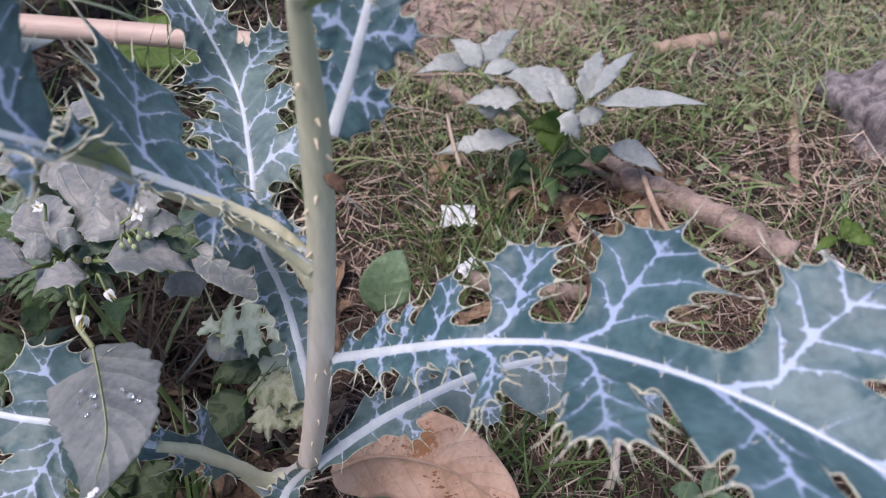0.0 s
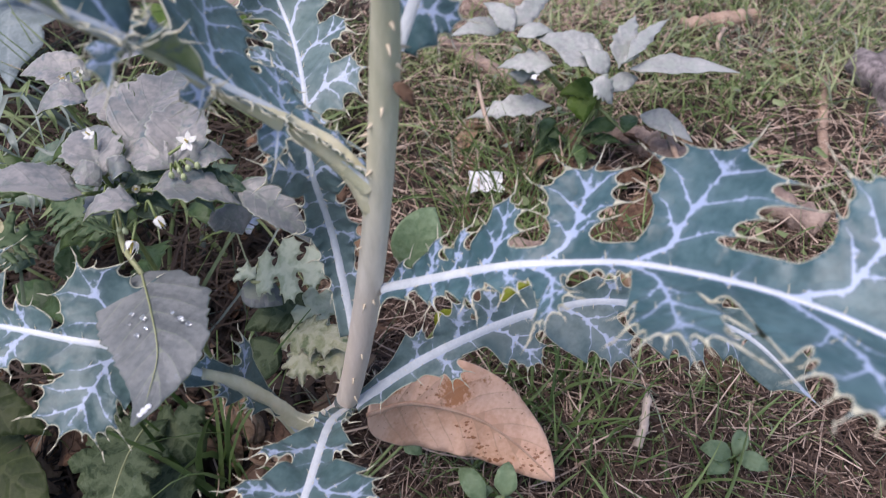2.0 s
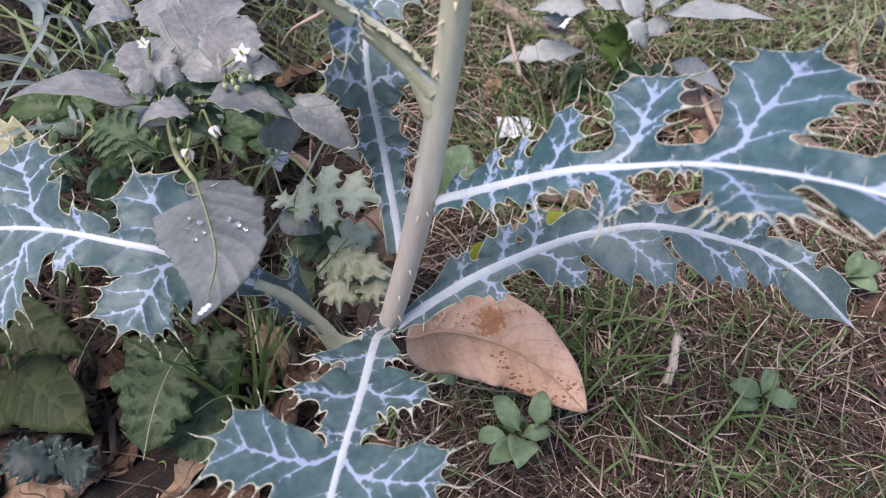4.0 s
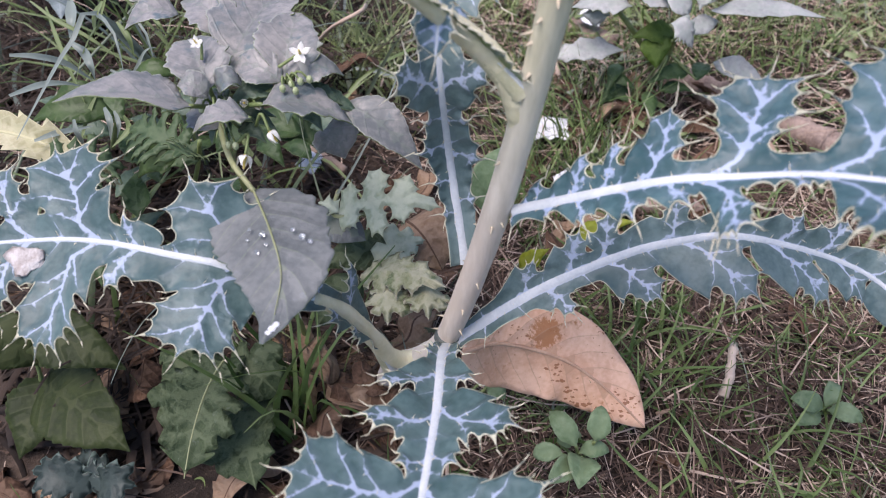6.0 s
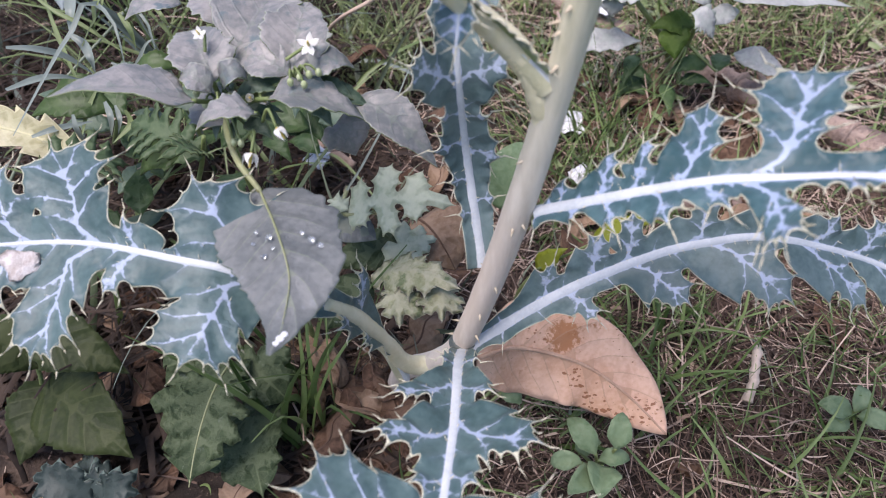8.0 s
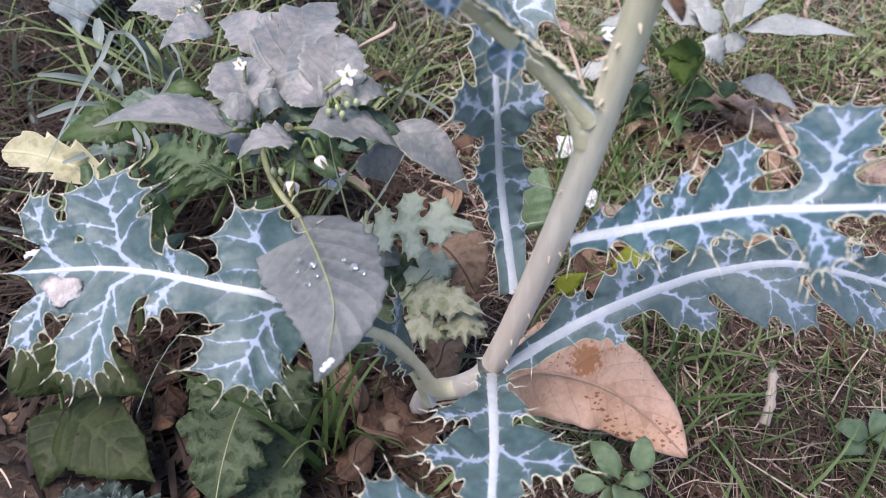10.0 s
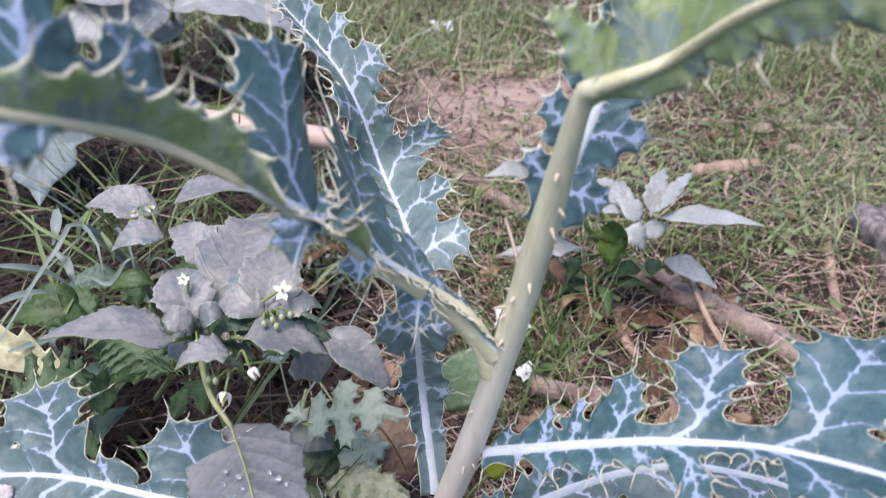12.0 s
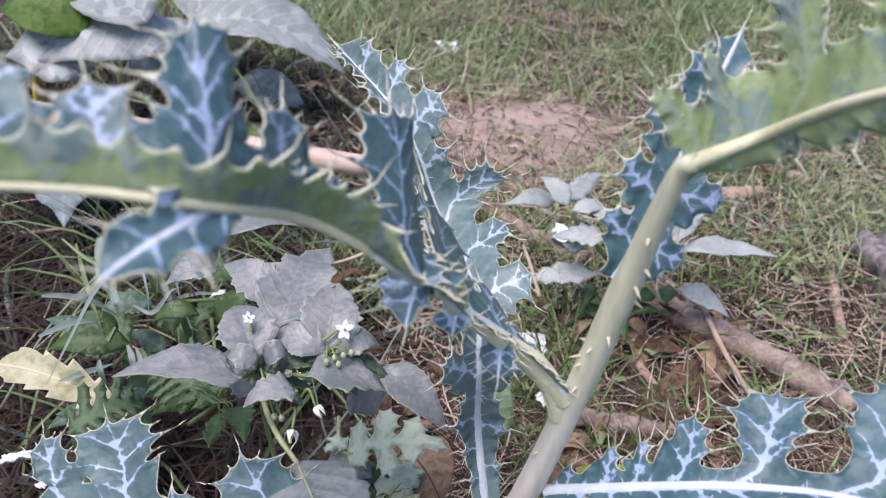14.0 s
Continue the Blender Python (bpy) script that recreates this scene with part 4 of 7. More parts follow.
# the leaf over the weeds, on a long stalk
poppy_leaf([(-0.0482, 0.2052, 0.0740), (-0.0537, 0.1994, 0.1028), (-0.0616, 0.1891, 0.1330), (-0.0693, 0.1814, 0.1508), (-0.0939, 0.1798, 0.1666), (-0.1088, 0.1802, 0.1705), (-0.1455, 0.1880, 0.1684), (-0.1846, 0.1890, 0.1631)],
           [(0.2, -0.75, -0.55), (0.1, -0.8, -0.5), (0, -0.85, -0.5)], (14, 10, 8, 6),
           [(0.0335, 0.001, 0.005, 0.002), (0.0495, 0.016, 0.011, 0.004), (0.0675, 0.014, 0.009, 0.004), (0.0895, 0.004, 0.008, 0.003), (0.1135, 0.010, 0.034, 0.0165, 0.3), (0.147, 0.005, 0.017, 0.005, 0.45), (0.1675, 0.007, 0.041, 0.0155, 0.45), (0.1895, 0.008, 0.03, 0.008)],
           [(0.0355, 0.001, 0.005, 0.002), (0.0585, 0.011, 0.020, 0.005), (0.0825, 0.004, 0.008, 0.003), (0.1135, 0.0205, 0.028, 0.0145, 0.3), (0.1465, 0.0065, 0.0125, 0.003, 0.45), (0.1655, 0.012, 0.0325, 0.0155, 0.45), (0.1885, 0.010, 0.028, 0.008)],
           9, "spiny leaf with white veins lying over the weeds", blade=SHEEN_POPPY, spine_len=0.0032, rib_r=(0.0034, 0.0006), wing=0.0014, bay=0.4, rib_w=(1.7, 0.45))
v, f = tube([(-0.0385, 0.2085, 0.0790), (-0.0450, 0.2068, 0.0800), (-0.0500, 0.2035, 0.0880), (-0.0537, 0.1992, 0.1034), (-0.0616, 0.1888, 0.1336), (-0.0693, 0.1810, 0.1514)], (0.0040, 0.0037, 0.0036, 0.0034, 0.0032, 0.0022), 12, 50, 0.03)
under(part("leaf_base", mesh_of("leaf_base", v, f, [LEAF_BASE]), None, "thick pale green leaf stalk"), poppy)
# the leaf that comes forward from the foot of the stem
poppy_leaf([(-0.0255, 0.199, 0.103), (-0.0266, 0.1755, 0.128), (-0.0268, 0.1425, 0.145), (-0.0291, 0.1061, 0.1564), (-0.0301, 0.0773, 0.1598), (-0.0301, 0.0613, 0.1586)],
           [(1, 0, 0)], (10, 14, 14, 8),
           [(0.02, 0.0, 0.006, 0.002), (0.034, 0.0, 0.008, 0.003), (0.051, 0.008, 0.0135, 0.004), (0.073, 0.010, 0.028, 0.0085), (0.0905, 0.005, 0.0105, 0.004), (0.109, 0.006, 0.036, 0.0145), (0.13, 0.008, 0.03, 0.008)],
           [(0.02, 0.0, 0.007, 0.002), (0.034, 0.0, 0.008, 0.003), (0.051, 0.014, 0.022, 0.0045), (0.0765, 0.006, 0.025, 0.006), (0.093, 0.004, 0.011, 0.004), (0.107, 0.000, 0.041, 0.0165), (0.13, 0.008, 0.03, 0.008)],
           13, "spiny leaf with a thick white midrib reaching forward", blade=SHEEN_POPPY, spine_len=0.0036, rib_r=(0.0030, 0.0008), wing=0.0042, rib_w=(1.9, 0.5), bay=0.3)
# the high leaf that curves across in front, its lower half folded up
poppy_leaf([(-0.0045, 0.1955, 0.2275), (-0.022, 0.197, 0.245), (-0.0445, 0.184, 0.272), (-0.056, 0.167, 0.294), (-0.0753, 0.1532, 0.3152), (-0.0894, 0.1331, 0.3308), (-0.1040, 0.1292, 0.3347), (-0.1193, 0.1245, 0.3373), (-0.1318, 0.1209, 0.3384)],
           [(0.3, -0.87, 0.2), (0.3, -0.8, -0.05), (0.2, -0.8, -0.5), (0.2, -0.8, -0.5), (0.4, -0.85, -0.3)], ((0, 15), (0.03, 15), (0.058, 18), (0.068, 95), (0.077, 100), (0.085, 45), (0.098, 45), (0.108, 112), (0.13, 125), (0.2, 130)),
           [(0.005, 0.002, 0.008, 0.002), (0.013, 0.003, 0.012, 0.003), (0.022, 0.004, 0.010, 0.003), (0.032, 0.004, 0.008, 0.003), (0.044, 0.004, 0.009, 0.003), (0.056, 0.004, 0.009, 0.003), (0.074, 0.001, 0.009, 0.003), (0.090, 0.004, 0.016, 0.0065), (0.1065, 0.001, 0.011, 0.003, 0.5), (0.116, 0.002, 0.0145, 0.004, 0.5), (0.128, 0.001, 0.0125, 0.004, 0.55), (0.1395, 0.001, 0.014, 0.0045, 0.55), (0.152, 0.001, 0.0105, 0.004, 0.55), (0.164, 0.001, 0.012, 0.004, 0.55), (0.176, 0.002, 0.0125, 0.004, 0.5), (0.188, 0.001, 0.009, 0.003, 0.5)],
           [(0.005, 0.001, 0.010, 0.003), (0.014, 0.001, 0.014, 0.004), (0.024, 0.0, 0.013, 0.004), (0.033, 0.0, 0.024, 0.0085), (0.0545, 0.0, 0.043, 0.0175), (0.074, 0.002, 0.012, 0.004), (0.091, 0.018, 0.038, 0.0145), (0.118, 0.002, 0.013, 0.005), (0.132, 0.0, 0.023, 0.0085), (0.1505, 0.005, 0.036, 0.0145), (0.168, 0.004, 0.021, 0.007), (0.183, 0.004, 0.026, 0.009)],
           17, "high spiny leaf curving away, folded along its midrib", (8, 10, 14, 14, 10), 0.3, rib_r=(0.0040, 0.0008), wing=0.0045, bay=0.3, rib_w=(1.4, 0.5), ripple=0.0007)
v, f = tube([(-0.0050, 0.1965, 0.208), (-0.0060, 0.1955, 0.219), (-0.0098, 0.1962, 0.2295), (-0.0162, 0.1968, 0.2385), (-0.0235, 0.1955, 0.2455), (-0.0340, 0.1895, 0.2580)], (0.0030, 0.0036, 0.0036, 0.0034, 0.0030, 0.0016), 14, 70, 0.03)
base = under(part("leaf_base", mesh_of("leaf_base", v, f, [LEAF_BASE]), None, "thick yellowish leaf stalk merging into the stem"), poppy)
for at, out in (((-0.0098, 0.1962, 0.2295), (-0.8, -0.5, -0.3)), ((-0.0162, 0.1968, 0.2385), (-0.7, -0.4, -0.6))):
    v, f = [], []
    d = np.array(out)
    cone(v, f, np.array(at) + d * 0.0032, d, 0.0035, 0.0005, 6)
    under(part("prickle", mesh_of("prickle", v, f, [POPPY_SPINE])), base)
# four of its lower lobes hang free of the fold
for pts, sd, wd in (([(-0.0855, 0.1387, 0.3286), (-0.0912, 0.1294, 0.3291), (-0.0967, 0.1217, 0.3283), (-0.1006, 0.1160, 0.3269)], (-0.3, -0.75, -0.2), 0.0085), ([(-0.0524, 0.1799, 0.2888), (-0.0533, 0.1729, 0.2859), (-0.0546, 0.1671, 0.2830), (-0.0555, 0.1623, 0.2797)], (0.7, -0.55, 0.3), 0.013), ([(-0.0421, 0.1860, 0.2687), (-0.0425, 0.1835, 0.2668), (-0.0429, 0.1811, 0.2650), (-0.0433, 0.1790, 0.2634)], (0.9, -0.35, 0.25), 0.007), ([(-0.0278, 0.1947, 0.2515), (-0.0282, 0.1906, 0.2483), (-0.0285, 0.1865, 0.2451), (-0.0288, 0.1843, 0.2434)], (0.9, -0.35, 0.25), 0.0065)):
    k = 0.9 * sum(math.dist(p, q) for p, q in zip(pts[:-1], pts[1:]))
    poppy_leaf(pts, [sd], 12, [(0.12 * k, 0.003, wd * 0.8, 0.002), (0.4 * k, 0.003, wd, 0.003), (0.68 * k, 0.003, wd * 0.75, 0.003)], [(0.12 * k, 0.003, wd * 0.9, 0.002), (0.4 * k, 0.003, wd * 0.95, 0.003), (0.68 * k, 0.003, wd * 0.7, 0.003)], 18, "drooping lower lobe of the high spiny leaf", rib_r=(0.0011, 0.0003), wing=0.004, rib_w=(0.8, 0.2), spine_len=0.005)
# the leaf that clasps the stem from behind
poppy_leaf([(0.004, 0.2045, 0.266), (0.0105, 0.210, 0.282), (0.017, 0.217, 0.300), (0.024, 0.226, 0.318), (0.031, 0.236, 0.332)],
           [(-0.9, 0.2, 0.2), (-0.9, 0.2, 0.3)], (4, 6, 8),
           [(0.012, 0.006, 0.015, 0.005), (0.027, 0.006, 0.0165, 0.006), (0.044, 0.006, 0.017, 0.006), (0.060, 0.005, 0.012, 0.005)],
           [(0.012, 0.002, 0.015, 0.006), (0.029, 0.004, 0.0175, 0.006), (0.046, 0.006, 0.0175, 0.006), (0.060, 0.005, 0.012, 0.005)],
           19, "blue-green leaf clasping the stem from behind", spine_len=0.0046, wing=0.006, rib_r=(0.0024, 0.0006))
# the topmost leaf, seen from below
poppy_leaf([(0.0055, 0.184, 0.316), (0.0241, 0.1922, 0.3202), (0.0335, 0.1722, 0.3406), (0.0470, 0.1544, 0.3542), (0.0598, 0.1429, 0.3611)],
           [(0.1, -0.35, -0.9), (0.2, -0.3, -0.9)], (4, 8, 10),
           [(0.012, 0.002, 0.006, 0.003, 0.5), (0.026, 0.003, 0.0085, 0.004, 0.5), (0.042, 0.003, 0.0105, 0.004, 0.5), (0.058, 0.004, 0.013, 0.005, 0.5), (0.078, 0.004, 0.018, 0.006, 0.5)],
           [(0.006, -0.010, 0.022, 0.005), (0.019, -0.006, 0.028, 0.006), (0.036, 0.0, 0.036, 0.009), (0.060, 0.004, 0.042, 0.011), (0.085, 0.006, 0.034, 0.010)],
           23, "topmost leaf showing its olive underside and pale midrib", rib_r=(0.0021, 0.0007), wing=0.004, bay=0.3)

# ---------------------------------------------------------------- the nightshade weed among the leaves
weed = thing("nightshade", (-0.10, 0.255, 0.0), "low nightshade weed with grey-green toothed leaves and white flowers", "plant")
NIGHT = [NIGHT_TOP, NIGHT_UNDER, NIGHT_UNDER]
HUB = (-0.1102, 0.2414, 0.1830)
stalk_part(weed, [(-0.10, 0.262, -0.01), (-0.106, 0.252, 0.09), HUB, (-0.0963, 0.2610, 0.1907), (-0.0913, 0.2805, 0.1947)], 0.0018, 0.0006, WEED_STALK, "main_stalk")
HUB_TWO = (-0.0843, 0.2424, 0.1934)
stalk_part(weed, [HUB, (-0.0971, 0.2392, 0.1881), HUB_TWO], 0.0011, 0.0008, WEED_STALK, "side_stalk")


def night_leaf(a, b, w, n, seed, shape, hub):
    """One leaf of the nightshade, grey with dust and painted-in sheen, laid from a to b and facing n."""
    weed_leaf(weed, a, b, w, NIGHT, 0.005, n, cup=14, shape=shape, pairs=5, wave=0.0014, seed=seed, stalk=[hub] if hub else None, vein_w=0.12, rib_w=0.25, step=0.0016)


night_leaf((-0.1130, 0.2268, 0.1940), (-0.1540, 0.2169, 0.2017), 0.030, (0.1, 0.25, 1.0), 31, OVATE, HUB)
night_leaf((-0.1092, 0.2360, 0.1949), (-0.1232, 0.2620, 0.1973), 0.023, (0.1, -0.3, 0.9), 32, OVATE, HUB)
night_leaf((-0.1057, 0.2510, 0.1952), (-0.0899, 0.3022, 0.1985), 0.036, (0.05, -0.2, 0.95), 33, ANGULAR, HUB)
night_leaf((-0.1065, 0.2650, 0.1975), (-0.1328, 0.2873, 0.1975), 0.020, (0.0, -0.4, 0.9), 42, OVATE, None)
night_leaf((-0.0844, 0.2434, 0.1948), (-0.0833, 0.2755, 0.2013), 0.026, (0.15, -0.35, 0.9), 34, OVATE, HUB_TWO)
night_leaf((-0.0909, 0.2318, 0.1920), (-0.0608, 0.2355, 0.1820), 0.028, (0.0, 0.1, 1.0), 35, ANGULAR, HUB)
night_leaf((-0.0656, 0.2477, 0.1815), (-0.0363, 0.2333, 0.1635), 0.019, (0.25, -0.4, 0.85), 36, POINTED, HUB_TWO)
night_leaf((-0.0922, 0.2227, 0.1930), (-0.1102, 0.2151, 0.1917), 0.018, (0.0, 0.1, 1), 37, ANGULAR, HUB)
night_leaf((-0.0854, 0.2419, 0.1944), (-0.1073, 0.2493, 0.1929), 0.016, (0.0, -0.4, 0.9), 38, POINTED, HUB_TWO)
night_leaf((-0.1440, 0.3271, 0.1834), (-0.1096, 0.3384, 0.1840), 0.02, (0.0, 0.0, 1.0), 43, OVATE, None)
night_leaf((-0.1383, 0.2952, 0.1876), (-0.1584, 0.2867, 0.1849), 0.017, (-0.1, -0.3, 0.9), 39, OVATE, None)
night_leaf((-0.1541, 0.3308, 0.1743), (-0.1898, 0.3345, 0.1738), 0.022, (0.0, -0.4, 0.9), 44, POINTED, None)
night_leaf((-0.1054, 0.2343, 0.1945), (-0.0978, 0.2370, 0.1953), 0.011, (0.1, -0.4, 0.9), 45, POINTED, None)
night_leaf((-0.1088, 0.2316, 0.1940), (-0.1205, 0.2354, 0.1951), 0.011, (0.0, -0.4, 0.9), 46, POINTED, None)
night_leaf((-0.0807, 0.2425, 0.1936), (-0.0649, 0.2502, 0.1917), 0.013, (0.0, -0.4, 0.9), 47, POINTED, None)
night_leaf((-0.0739, 0.2487, 0.1688), (-0.0667, 0.2435, 0.1587), 0.024, (0.0, -0.3, 0.9), 40, OVATE, None)
night_leaf((-0.1060, 0.2335, 0.1799), (-0.1229, 0.2450, 0.1776), 0.02, (0.0, -0.4, 0.9), 48, OVATE, None)
night_leaf((-0.1039, 0.2502, 0.1859), (-0.0955, 0.2636, 0.1878), 0.02, (0.0, -0.4, 0.9), 49, OVATE, None)
# young dark leaves round the flower stalks, and foliage below with its shade in the colour
rng = np.random.default_rng(63)
for i in range(16):
    hub = np.array(HUB if i % 3 else HUB_TWO)
    g, r0, ln = rng.uniform(0, 2 * math.pi), rng.uniform(0.003, 0.008), rng.uniform(0.009, 0.019)
    way = np.array([math.cos(g), 0.8 * math.sin(g), rng.uniform(-0.35, 0.1)])
    a = hub + way * r0 + np.array([0, 0.004, rng.uniform(-0.012, 0.0)])
    weed_leaf(weed, a, a + way * ln, ln * rng.uniform(0.4, 0.6), [NIGHT_YOUNG, NIGHT_UNDER, NIGHT_UNDER], 0.003, (rng.uniform(-0.2, 0.2), -0.45, 0.88), cup=16, shape=POINTED if i % 3 else OVATE, pairs=3, wave=0.0012, seed=700 + i, stalk=[tuple(hub)], stalk_r=0.0005, vein_w=0.1, rib_w=0.2, step=0.002)
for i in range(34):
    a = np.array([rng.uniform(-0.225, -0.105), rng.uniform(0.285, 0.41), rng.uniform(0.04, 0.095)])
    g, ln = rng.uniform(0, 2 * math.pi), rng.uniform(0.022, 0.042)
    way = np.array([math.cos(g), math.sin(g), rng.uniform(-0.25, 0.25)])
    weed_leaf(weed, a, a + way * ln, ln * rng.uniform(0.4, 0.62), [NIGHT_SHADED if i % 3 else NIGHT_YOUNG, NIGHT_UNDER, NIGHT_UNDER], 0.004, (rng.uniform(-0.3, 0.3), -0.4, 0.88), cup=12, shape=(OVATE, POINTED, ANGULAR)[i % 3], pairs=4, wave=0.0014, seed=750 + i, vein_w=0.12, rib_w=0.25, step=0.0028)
# the drooping dusty leaf on its yellow-green stalk
heart = simple_leaf(weed, Bend([(-0.0902, 0.2042, 0.1779), (-0.0807, 0.1852, 0.1791), (-0.0745, 0.1692, 0.1777), (-0.0739, 0.1549, 0.1755), (-0.0760, 0.1450, 0.1747)], [(1.0, 0.1, 0.05)], -6), 0.042, [HEART_TOP, NIGHT_UNDER, NIGHT_UNDER], 0.33, 5, 0.13, 1.02, 6, 0.0, 0.0012, 41, 0.0013, "leaf", "large drooping leaf, grey with dust and dew", [(-0.0980, 0.2127, 0.1807)], 0.0009, PETIOLE, 0.38, 0.12, shape=[(0, 0.1), (0.03, 0.42), (0.07, 0.66), (0.13, 0.72), (0.16, 0.82), (0.23, 0.86), (0.27, 1.0), (0.32, 0.88), (0.41, 0.92), (0.46, 0.8), (0.57, 0.77), (0.61, 0.66), (0.72, 0.5), (0.85, 0.28), (1, 0.03)])
for at, r in (((-0.0728, 0.1516, 0.1752), 0.0011), ((-0.0738, 0.1503, 0.1750), 0.0013), ((-0.0747, 0.1489, 0.1748), 0.0010)):
    under(part("dropping", mesh_of("dropping", *ball(at, r, 0.25), [PAPER])), heart)
for at, r in (((-0.0868, 0.1842, 0.1799), 0.0007), ((-0.0825, 0.1824, 0.1800), 0.0011), ((-0.0807, 0.1787, 0.1793), 0.0007), ((-0.0700, 0.1822, 0.1800), 0.0012), ((-0.0673, 0.1808, 0.1792), 0.001), ((-0.0732, 0.1842, 0.1806), 0.0008), ((-0.0871, 0.1811, 0.1783), 0.0007), ((-0.0830, 0.1762, 0.1785), 0.0009)):
    under(part("dew_drop", mesh_of("dew_drop", *ball(at, r, 0.7), [DEW])), heart)
v, f = tube([(-0.0901, 0.2039, 0.1783), (-0.0806, 0.1849, 0.1795), (-0.0743, 0.1688, 0.1781), (-0.0738, 0.1546, 0.1759)], (0.0004, 0.0003, 0.0001), 8, 24)
under(part("midrib", mesh_of("midrib", v, f, [PETIOLE])), heart)
v, f = tube([(-0.0902, 0.2042, 0.1779), (-0.0980, 0.2127, 0.1807), (-0.1058, 0.2284, 0.1790), HUB], (0.0009, 0.0012), 8, 16)
under(part("petiole", mesh_of("petiole", v, f, [PETIOLE])), weed)


def flower(top, at, r, way, seed, closed=0.3):
    """A small five-petalled white flower with a yellow cone of anthers."""
    rng_ = np.random.default_rng(seed)
    w = unit(np.array(way, float))
    a = unit(np.cross(w, [0.2, 0.9, 0.1]))
    b = np.cross(w, a)
    v_, f_ = tube([tuple(np.array(at) - w * r * 0.1), tuple(np.array(at) + w * r * 0.9)], (r * 0.13, r * 0.08), 6, 4)
    head = under(part("flower", mesh_of("flower", v_, f_, [ANTHER]), None, "white star-shaped flower with a yellow centre"), top)
    for k in range(5):
        g = 2 * math.pi * k / 5 + rng_.uniform(-0.2, 0.2)
        o = a * math.cos(g) + b * math.sin(g)
        s = -a * math.sin(g) + b * math.cos(g)
        pts = []
        for t in np.linspace(0, 1, 6):
            c = np.array(at) + o * r * 1.2 * t * (1 - closed * t) + w * r * (closed * t * t * 1.4)
            h = r * 0.27 * math.sin(math.pi * min(1, t * 0.8 + 0.12)) * (1 - t**4)
            pts += [c - s * h, c + w * 0.0002 - o * 0, c + s * h]
        fc = []
        for i in range(5):
            for j in (0, 1):
                fc.append((i * 3 + j, i * 3 + j + 1, i * 3 + j + 4, i * 3 + j + 3))
        low = [p - w * 0.0003 for p in pts]
        fc += [tuple(i + 18 for i in q[::-1]) for q in fc]
        under(part("petal", mesh_of("petal", pts + low, fc, [PETAL])), head)
    st = tube([tuple(np.array(at) - w * r * 0.1), tuple(np.array(at) - w * r * 1.2 + np.array([0, 0.002, 0.001])), tuple(np.array(at) * 0.75 + np.array(HUB) * 0.25)], (0.0005, 0.0006), 6, 10)
    under(part("flower_stalk", mesh_of("flower_stalk", *st, [WEED_STALK])), head)


flower(weed, (-0.0780, 0.2441, 0.2046), 0.0042, (0.1, -0.6, 0.7), 1, 0.2)
flower(weed, (-0.0851, 0.2178, 0.1914), 0.0042, (0.4, -0.3, -0.4), 2, 0.75)
flower(weed, (-0.0924, 0.2100, 0.1874), 0.0048, (0.0, -0.6, -0.3), 3, 0.6)
flower(weed, (-0.0977, 0.2349, 0.1900), 0.0035, (0.1, -0.4, 0.3), 4, 0.8)
flower(weed, (-0.0938, 0.2347, 0.1896), 0.0028, (0.4, -0.4, 0.0), 5, 0.85)
flower(weed, (-0.1128, 0.2441, 0.2075), 0.003, (0.0, -0.5, 0.7), 6, 0.3)
flower(weed, (-0.1591, 0.3187, 0.1829), 0.0038, (0.0, -0.6, 0.3), 7, 0.6)
flower(weed, (-0.1541, 0.3227, 0.1836), 0.0038, (0.3, -0.5, 0.3), 8, 0.5)
for at in ((-0.1065, 0.2321, 0.1879), (-0.1000, 0.2177, 0.1853), (-0.0971, 0.2162, 0.1865), (-0.1109, 0.2344, 0.1848), (-0.1138, 0.2357, 0.1861), (-0.1175, 0.2399, 0.1874), (-0.0808, 0.2373, 0.1968), (-0.0777, 0.2378, 0.1976), (-0.0750, 0.2398, 0.1971), (-0.0836, 0.2356, 0.1960), (-0.0791, 0.2351, 0.1956), (-0.1012, 0.2228, 0.1944), (-0.1045, 0.2249, 0.1954), (-0.1064, 0.2398, 0.1867)):
    bud = under(part("bud", mesh_of("bud", *ball(at, 0.00115, 1.35), [BUD])), weed)
    hub = np.array(HUB if math.dist(at, HUB) < math.dist(at, HUB_TWO) else HUB_TWO)
    v, f = tube([at, tuple(np.array(at) * 0.6 + hub * 0.4 + np.array([0, 0, 0.004])), tuple(np.array(at) * 0.15 + hub * 0.85)], (0.0004, 0.0005), 5, 8)
    under(part("bud_stalk", mesh_of("bud_stalk", v, f, [WEED_STALK])), bud)

# ---------------------------------------------------------------- cut-leaved weeds


def cut_leaf(top, a, b, width, mats, seed, n=(0.0, -0.5, 0.85), sag=0.006, wave=0.0012, label="", cup=10, lobes=4, body=0.06, bay=0.3, slim=0.36, pull=0.2):
    bend = Bend(line(a, b, sag, 5), [facing(a, b, n)], cup)
    L = bend.length
    rng_ = np.random.default_rng(seed)
    half = []
    for side in (0, 1):
        rows = []
        for i in range(lobes):
            k = (i + 0.6) / (lobes + 0.6)
            vv = width * 0.5 * (0.55 + 0.9 * math.sin(math.pi * min(1, k * 1.05))) * rng_.uniform(0.75, 1.05) * 0.75
            rows.append((L * k * 0.86, 0.35 * vv, vv, L / lobes * slim))
        half.append(rows)
    return lobed_leaf(top, bend, half[0], half[1], mats, seed=seed, label=label, wing=width * body, ripple=0.0012, wave=wave, step=0.003, rib_w=(0.5, 0.1), pull=pull, bay=bay, round_off=2)


